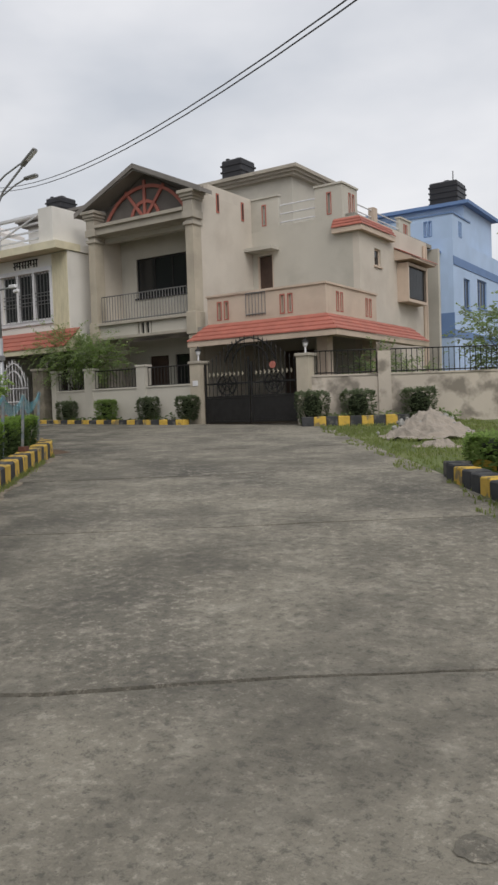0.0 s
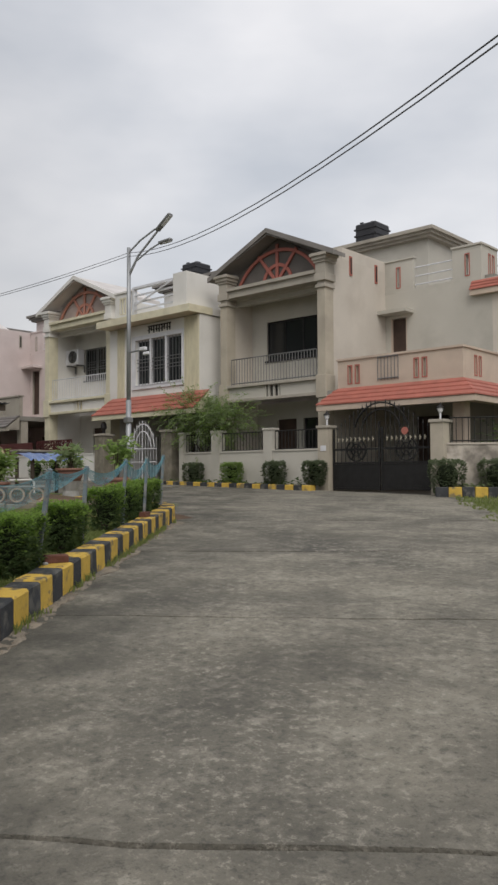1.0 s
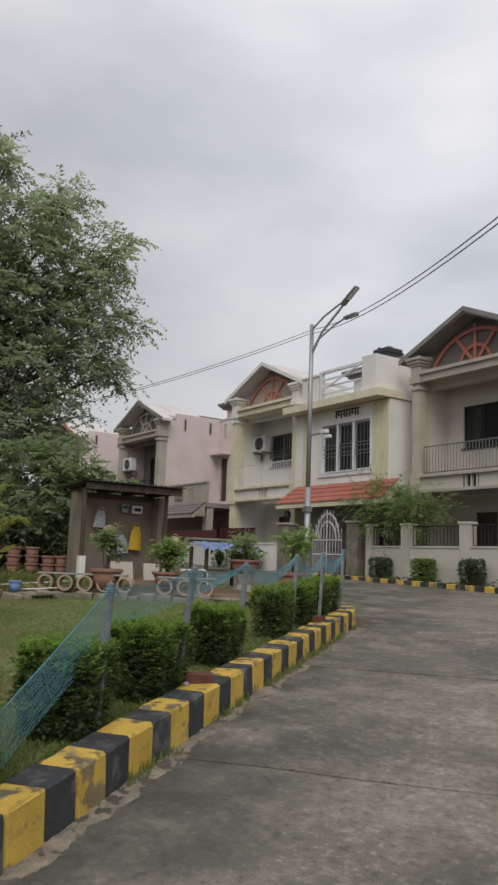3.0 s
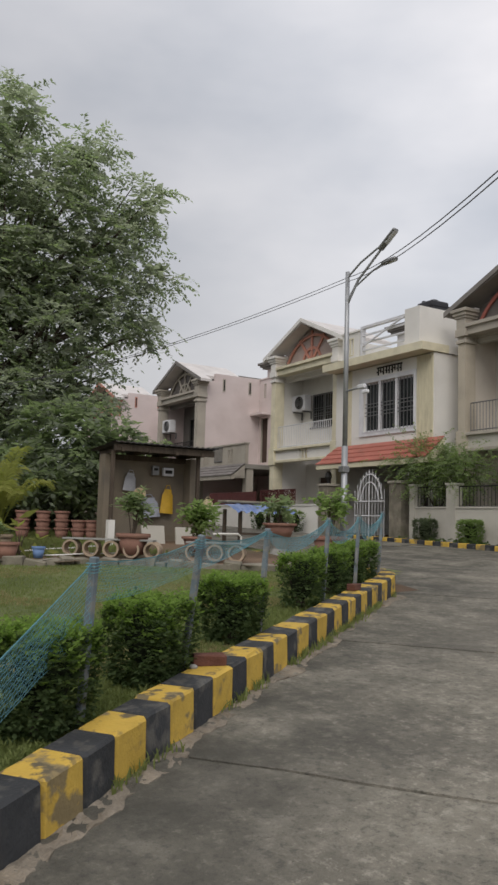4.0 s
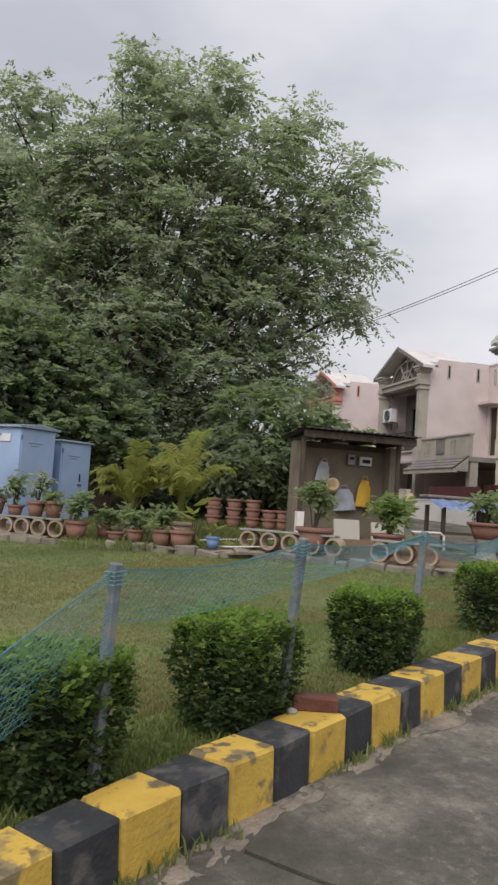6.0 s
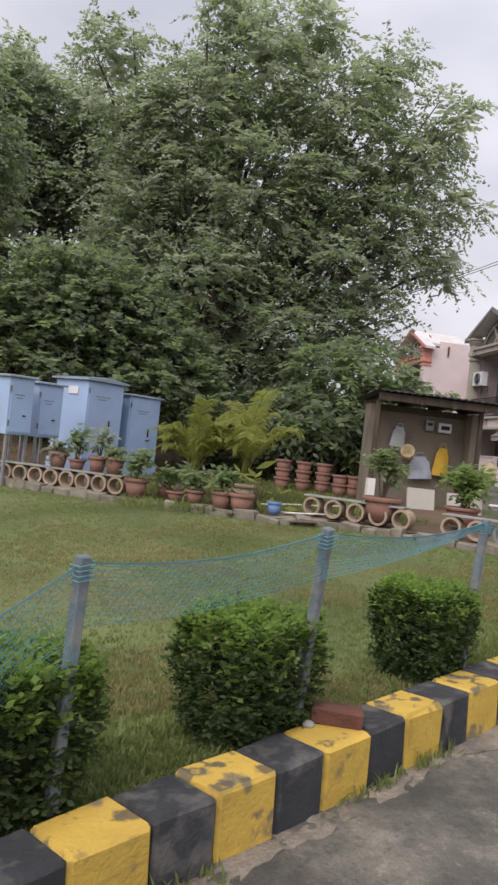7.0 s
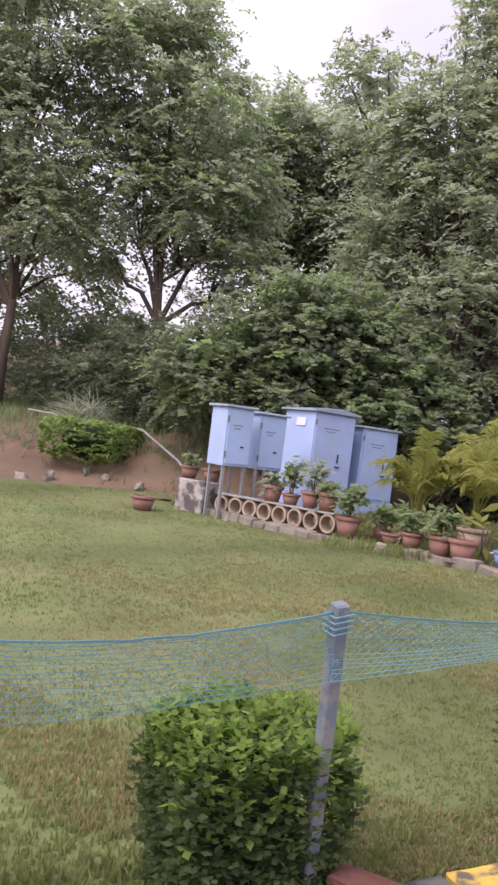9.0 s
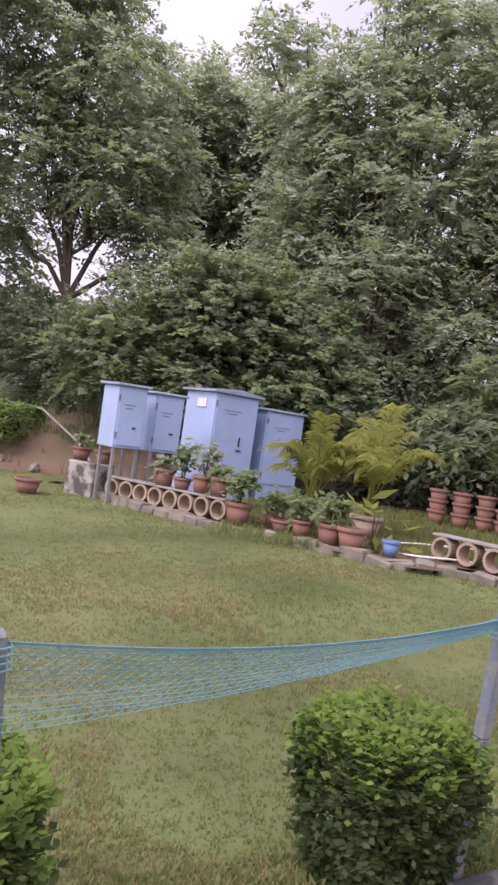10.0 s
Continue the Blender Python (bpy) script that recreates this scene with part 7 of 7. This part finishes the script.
part("dial", boxes((0.071, 0.03, 0.1, 0.075, 0.12, 0.15)), M["slot_dark"], mb2)
# pale slabs leaning below
for i, (dx, dy, w, h, tl) in enumerate(((-0.15, 0.75, 0.5, 0.36, 12), (0.05, 1.4, 0.36, 0.34, 8), (0.12, 1.8, 0.2, 0.46, 4))):
    bm = bmesh.new()
    box(bm, -0.03, 0, -0.05, 0.03, w, h, bevel=0.006)
    ob = mesh_ob("leaning_slab", bm, M["wall_grey"])
    ob.matrix_basis = pose(SX + dx, SY + dy, sz, 0, -tl, 0)
    tagged(ob, "pale stone slab leaning at the foot of the shed", "slab", "leaning slabs")
bm = bmesh.new()
tube(bm, [(0, 0, 0.28), (0, 0.55, 0.29), (0, 0.62, 0.24), (0, 0.63, 0.0)], 0.022, 8)
ob = mesh_ob("drain_pipe", bm, M["wall_white"])
ob.matrix_basis = pose(-15.4, 10.3, z_bed(-15.4, 10.3))
tagged(ob, "bent white plastic pipe beside the planters", "pipe")

# table with a blue sheet beside the shed
tb = thing("work_table", -16.1, 10.95, z_bed(-16.1, 11), "low cluttered stand covered with a blue plastic sheet", "stand")
for px, py in ((0, 0), (0.6, 0), (0, 1.05), (0.6, 1.05)):
    part("leg", boxes((px - 0.03, py - 0.03, -0.2, px + 0.03, py + 0.03, 0.72)), M["bark"], tb)
bm = bmesh.new()
bmesh.ops.create_grid(bm, x_segments=12, y_segments=22, size=0.5)
for v in bm.verts:
    u, t = v.co.x, v.co.y
    v.co = Vector((0.3 + u * 0.95, 0.52 + t * 1.35, 0.82 - 0.22 * max(0, u) ** 1.5 * 2 + 0.03 * math.sin(t * 40) * (0.5 + u) + 0.02 * noise.noise(Vector((u * 6, t * 8, 0)))))
part("blue_sheet", bm, M["tarp"] if "tarp" in M else M.setdefault("tarp", material("tarp", (0.13, 0.19, 0.36), 0.35, 0.15, 3.0, 40.0, 0.1, dirt=(0.35, 0.38, 0.45), dirt_scale=5.0)), tb)
part("old_mat", boxes((-0.15, -0.1, 0.845, 0.25, 1.2, 0.90), bevel=0.015), M["stone"], tb)
part("shelf_board", boxes((0.0, 0.0, 0.22, 0.6, 1.05, 0.26)), M["bark"], tb)


# ---- the street lamp ----
LX, LY = -12.75, 11.31
lz = z_road(LX, LY)
lamp = thing("street_lamp", LX, LY, lz, "tall galvanised street lamp post with two lamp arms", "street lamp")
H = 6.1 - lz
part("pole", tube(bmesh.new(), [(0, 0, -0.3), (0, 0, 2.2)], 0.054, 12), M["galvanised"], lamp, smooth=True)
part("upper_pole", tube(bmesh.new(), [(0, 0, 2.2), (0, 0, H + 0.1)], [0.043, 0.038], 12), M["galvanised"], lamp, smooth=True)
part("collar", lathe(bmesh.new(), [(0.07, 1.05), (0.075, 1.06), (0.075, 1.14), (0.07, 1.15)], 14), M["galvanised"], lamp)
part("clamp", boxes((-0.07, -0.08, 1.75, 0.07, 0.06, 1.86), bevel=0.01), M["iron_grey"], lamp)
arm = part("arm", tube(bmesh.new(), [(0, 0, H - 0.45), (0.25, 0.03, H - 0.1), (0.75, 0.1, H + 0.32)], 0.022, 8), M["galvanised"], lamp)
part("arm_brace", tube(bmesh.new(), [(0, 0, H), (0.3, 0.04, H + 0.2), (0.68, 0.09, H + 0.36)], 0.018, 8), M["galvanised"], lamp)


def lamp_head(parent, p, d, length, w, name="lamp_head"):
    b = bmesh.new()
    box(b, 0, -w / 2, -0.03, length, w / 2, 0.03, bevel=0.018)
    ob = part(name, b, M["iron_grey"], parent)
    ob.matrix_basis = Matrix.Translation(p) @ Vector(d).to_track_quat("X", "Z").to_matrix().to_4x4()
    g = bmesh.new()
    box(g, length * 0.35, -w * 0.36, -0.036, length * 0.95, w * 0.36, -0.031)
    part("lens", g, M["white_metal"], ob)
    return ob


lamp_head(lamp, (0.72, 0.1, H + 0.32), (0.8, 0.1, 0.62), 0.44, 0.13)
arm2 = part("lower_arm", tube(bmesh.new(), [(0, 0, H - 0.5), (0.2, 0.02, H - 0.2), (0.55, 0.07, H - 0.02), (0.8, 0.1, H + 0.06)], 0.016, 8), M["galvanised"], lamp)
lamp_head(lamp, (0.78, 0.1, H + 0.06), (1.0, 0.1, 0.08), 0.32, 0.1)
bm = bmesh.new()
tube(bm, [(0, 0, H - 2.0), (0.35, -0.05, H - 2.0), (0.42, -0.05, H - 2.0)], 0.018, 8)
mount = part("camera_bracket", bm, M["galvanised"], lamp)
cam1 = bmesh.new()
box(cam1, 0.40, -0.09, H - 2.02, 0.58, -0.02, H - 1.95, bevel=0.012)
part("security_camera", cam1, M["white_metal"], lamp, "white security camera")
cam2 = bmesh.new()
box(cam2, 0.55, -0.12, H - 2.12, 0.70, -0.06, H - 2.06, bevel=0.012)
part("security_camera", cam2, M["white_metal"], lamp, "white security camera")
part("junction_box", boxes((-0.09, -0.13, 0.2, 0.13, -0.065, 0.62), bevel=0.008), M["wall_white"], lamp, "pale junction box at the foot")



def cable(name, theta, b, c, length, drop, label):
    d = Vector((math.cos(radians(theta)), math.sin(radians(theta)), 0))
    pts = []
    for k in range(41):
        q = length * k / 40
        pts.append(Vector((LX, LY, 6.1 - drop + b * q + c * q * q)) + d * q)
    ob = mesh_ob(name, tube(bmesh.new(), pts, 0.006, 5), M["cable"])
    return tagged(ob, label, "cable", "overhead cables")


cable("overhead_cable", -30.0, -0.262, 0.00865, 34.0, 0.0, "black overhead cable strung from the lamp post across the road")
cable("overhead_cable", -30.0, -0.260, 0.00865, 34.0, 0.07, "second black overhead cable strung across the road")
cable("overhead_cable", 205.0, -0.25, 0.0122, 10.9, 0.0, "black overhead cable strung from the lamp post to the tree")
cable("overhead_cable", 205.0, -0.245, 0.0122, 10.9, 0.06, "second black overhead cable strung to the tree")
# a second lamp post far along the street
lp2 = thing("street_lamp", -32.5, 12.6, z_road(-32.5, 12.6), "distant grey street lamp post with two arms", "street lamp")
part("pole", tube(bmesh.new(), [(0, 0, -0.3), (0, 0, 5.0)], [0.06, 0.045], 8), M["galvanised"], lp2)
part("arm", tube(bmesh.new(), [(0, 0, 4.6), (0.9, 0.1, 5.3)], 0.025, 6), M["galvanised"], lp2)
part("arm", tube(bmesh.new(), [(0, 0, 4.6), (-0.9, 0.1, 5.3)], 0.025, 6), M["galvanised"], lp2)

# ---- fronts of the white and pink houses ----
wb, db = wall_run("compound_wall", -33.0, 19.15, -23.9, 19.15, 1.45, 1.0, M["wall_white"], "pale compound wall before the white house")
jf = thing("lattice_fence", -27.6, 19.2, 2.452, "dark maroon metal lattice panel on the wall", "fence")
for k in range(2):
    panel = part("lattice_panel", bmesh.new(), M["maroon"], jf)
    bm = bmesh.new()
    u0 = k * 1.15
    for q in ((u0, 0.0, u0 + 1.13, 0.03), (u0, 0.56, u0 + 1.13, 0.6), (u0, 0.03, u0 + 0.03, 0.56), (u0 + 1.1, 0.03, u0 + 1.13, 0.56)):
        box(bm, q[0], 0, q[1], q[2], 0.03, q[3])
    r = random.Random(k + 3)
    for i in range(9):
        for j in range(4):
            arc_bar(bm, u0 + 0.1 + i * 0.117, 0.09 + j * 0.14, 0.062, r.uniform(0, 180), r.uniform(220, 330), 0.0, 0.024, 8)
            flat_bar(bm, u0 + 0.05 + i * 0.117, 0.03 + j * 0.14, u0 + 0.15 + i * 0.117 * 1.0, 0.15 + j * 0.14, 0.0, 0.02, 0.02)
    bm.to_mesh(panel.data)
    bm.free()
sheet_gate = thing("sheet_gate", -31.5, 19.2, 1.5, "plain dark maroon metal gate", "gate")
part("leaf", boxes((0, 0, 0.1, 1.8, 0.04, 1.5), bevel=0.006), M["maroon"], sheet_gate)
part("leaf", boxes((1.83, 0, 0.1, 3.6, 0.04, 1.5), bevel=0.006), M["maroon"], sheet_gate)
for gx in (-23.75, -20.25):
    sp = thing("stone_pier", gx, 19.05, 1.35, "gate pier clad in rough brown stone", "pier", "stone piers")
    part("shaft", boxes((0, 0, -0.4, 0.5, 0.45, 1.75), bevel=0.015), M["stone"], sp)
    part("cap", boxes((-0.04, -0.04, 1.752, 0.54, 0.49, 1.83), bevel=0.01), M["trim_grey"], sp)
    part("lamp_stub", lathe(bmesh.new(), [(0.05, 1.832), (0.05, 1.95), (0.12, 2.05), (0.1, 2.2), (0.03, 2.26)], 10, 0.25, 0.22), M["iron_black"], sp)
wgate = thing("white_gate", -21.95, 19.15, 1.38, "white painted metal gate with an arched spiked top", "gate", rz=0)
wgate.matrix_basis = wgate.matrix_basis @ Matrix.Diagonal((0.6, 1.0, 1.0, 1.0))
for u0, u1, flip in ((0.0, 1.1, 1), (1.15, 2.3, -1)):
    leaf = part("gate_leaf", bmesh.new(), M["white_metal"], wgate)
    bm = bmesh.new()
    for z in (0.1, 0.75, 1.2):
        tube(bm, [(u0, 0, z), (u1, 0, z)], 0.018, 6)
    bm.to_mesh(leaf.data)
    bm.free()
    for i in range(6):
        u = u0 + (u1 - u0) * i / 5
        k = (u - 0.0) / 2.3
        top = 1.45 + 0.62 * math.sin(math.pi * k)
        b = bmesh.new()
        tube(b, [(u, 0, 0.08), (u, 0, top)], 0.012, 5)
        lathe(b, [(0.02, top), (0.022, top + 0.03), (0.003, top + 0.13)], 5, u, 0)
        part("spear_bar", b, M["white_metal"], leaf)
bm = bmesh.new()
arc_bar(bm, 1.15, 1.1, 0.95, 10, 170, 0.0, 0.035, 20)
arc_bar(bm, 1.15, 1.1, 0.7, 10, 170, 0.0, 0.03, 20)
part("top_arch", bm, M["white_metal"], wgate)
wq, dq = wall_run("compound_wall", -42.0, 19.15, -33.4, 19.15, 1.75, 1.1, M["wall_pink"], "pink-grey compound wall before the pink house")
for i, u in enumerate((-26.8, -25.6, -24.6)):
    boxy_shrub(u, 18.7, 1.4, 0.55, 0.5, 0.8, "dark clipped shrub before the pale wall", 90 + i, count=300, group="shrubs before the wall", leaf=0.05, stem=0.2)

# ---- the blue house behind ----
BX, BY, BZ = -10.7, 33.5, 1.5
bh = thing("house", BX, BY, BZ, "bright blue two-storey house with dark blue bands and rooftop tank", "house")
bm = bmesh.new()
hole_wall(bm, "x", 0, 0.22, -9.0, -0.22, 0, 7.0, [(-1.15, -0.75, 4.6, 6.3)])
part("front_wall", bm, M["wall_blue"], bh)
bm = bmesh.new()
hole_wall(bm, "y", -0.22, 0.22, 0, 10.0, 0, 7.0, [(1.4, 2.3, 4.2, 5.5), (3.4, 4.9, 4.4, 5.7)])
part("right_wall", bm, M["wall_blue"], bh)
part("rear_wall", boxes((-9.0, 10.0, 0, 0, 10.2, 7.0)), M["wall_blue"], bh)
part("roof_deck", boxes((-8.9, 0.22, 6.3, -0.22, 10.0, 6.45)), M["concrete"], bh)
window(bh, 1.4, 2.3, 4.2, 5.5, 0.0, 2, M["blue_dark"], axis="y")
window(bh, 3.4, 4.9, 4.4, 5.7, 0.0, 3, M["blue_dark"], axis="y")
part("door_pane", boxes((-1.15, 0.1, 4.6, -0.75, 0.14, 6.3)), M["glass"], bh)
c_blue = dict(par=M["wall_blue"], slotframe=M["blue_dark"], coping=M["blue_dark"])
slotted_parapet(bh, c_blue, "x", 0.0, 0.18, -4.0, 0.0, 7.001, 8.0, [-1.15, -0.95], "roof_parapet")
slotted_parapet(bh, c_blue, "y", -0.18, 0.18, 0.185, 2.4, 7.001, 8.0, [0.9, 1.15], "roof_parapet")
part("band", boxes((-9.0, -0.03, 2.9, 0.03, -0.002, 3.9)), M["blue_dark"], bh)
part("band", boxes((0.002, 0.0, 5.9, 0.03, 10.0, 6.25)), M["blue_dark"], bh)
part("band", boxes((0.002, 0.0, 2.9, 0.03, 10.0, 3.2)), M["blue_dark"], bh)
part("stair_head", boxes((-5.4, 2.6, 6.45, -0.3, 7.0, 8.9)), M["wall_blue"], bh)
part("roof_cap", boxes((-5.7, 2.3, 8.9, 0.0, 7.3, 9.05)), M["blue_dark"], bh)
part("sunshade", boxes((-1.4, -0.5, 6.4, -0.5, -0.002, 6.5)), M["blue_dark"], bh)
tk = part("water_tank", bmesh.new(), M["plastic_black"], bh, "black plastic rooftop water tank")
bm = bmesh.new()
box(bm, -2.0, 3.0, 9.051, -0.7, 4.3, 10.2, bevel=0.05)
for i in range(4):
    box(bm, -2.03, 2.97, 9.2 + i * 0.25, -0.67, 4.33, 9.27 + i * 0.25)
lathe(bm, [(0.22, 10.2), (0.22, 10.3), (0.14, 10.36)], 12, -1.35, 3.6)
tube(bm, [(-1.0, 3.4, 10.2), (-1.0, 3.4, 10.7)], 0.025, 6)
bm.to_mesh(tk.data)
bm.free()

# ---- heap of sand and rubble on the verge ----
def heap(name, x, y, rx, ry, h, mat, label, seed):
    verts, faces = [], []
    n, m = 24, 56
    z0 = z_road(x, y)
    for i in range(n + 1):
        k = i / n
        for j in range(m):
            t = 2 * math.pi * j / m
            rr = k * (1 + 0.22 * noise.noise(Vector((math.cos(t) * 1.3 + seed, math.sin(t) * 1.3, 0))))
            px, py = x + rx * rr * math.cos(t), y + ry * rr * math.sin(t)
            z = h * (1 - k ** 1.5) ** 1.5 * (1 + 0.25 * noise.noise(Vector((px * 2, py * 2, seed)))) + 0.09 * noise.noise(Vector((px * 6, py * 6, seed))) + 0.04 * noise.noise(Vector((px * 15, py * 15, seed)))
            verts.append((px, py, z0 - 0.04 + max(0, z)))
    for i in range(n):
        for j in range(m):
            faces.append((i * m + j, i * m + (j + 1) % m, (i + 1) * m + (j + 1) % m, (i + 1) * m + j))
    ob = raw(name, verts, faces, mat)
    return tagged(ob, label, "heap")


M["sand"] = material("sand", (0.34, 0.30, 0.255), 0.95, 0.25, 4.0, 40.0, 0.9, dirt=(0.24, 0.2, 0.16), dirt_scale=4.0, dirt_amount=0.6)
heap("sand_heap", -5.7, 16.2, 1.1, 1.2, 0.55, M["sand"], "heap of pale sand and rubble on the grass verge", 3)
heap("sand_heap", -4.8, 13.9, 0.5, 0.25, 0.14, M["sand"], "small spill of sand beside the heap", 5)
rr = random.Random(44)
for i in range(26):
    t, k = rr.uniform(0, 6.28), rr.uniform(0.3, 1.15)
    px, py = -5.8 + 1.0 * k * math.cos(t), 16.2 + 1.0 * k * math.sin(t)
    b = bmesh.new()
    bmesh.ops.create_icosphere(b, subdivisions=1, radius=rr.uniform(0.03, 0.08))
    for v in b.verts:
        v.co *= 1 + 0.5 * noise.noise(v.co * 20 + Vector((i, 0, 0)))
    ob = mesh_ob("rubble_stone", b, M["post_concrete"])
    ob.matrix_basis = pose(px, py, z_road(px, py) + max(0, 0.56 * (1 - k)) + 0.01, rr.uniform(0, 90), 0, rr.uniform(0, 90))
    tagged(ob, "broken piece of grey rubble on the sand heap", "rubble", "rubble on the sand heap")
boxy_shrub(-2.75, 10.4, z_road(-2.75, 10.4), 0.8, 0.75, 0.48, "bright yellow-green clipped shrub behind the far kerb", 290, mat=M["leaf_bright"], count=700, group="far shrubs", leaf=0.06, stem=0.05)
boxy_shrub(-1.9, 9.5, z_road(-1.9, 9.5), 0.8, 0.75, 0.48, "bright yellow-green clipped shrub behind the far kerb", 291, mat=M["leaf_bright"], count=700, group="far shrubs", leaf=0.06, stem=0.05)
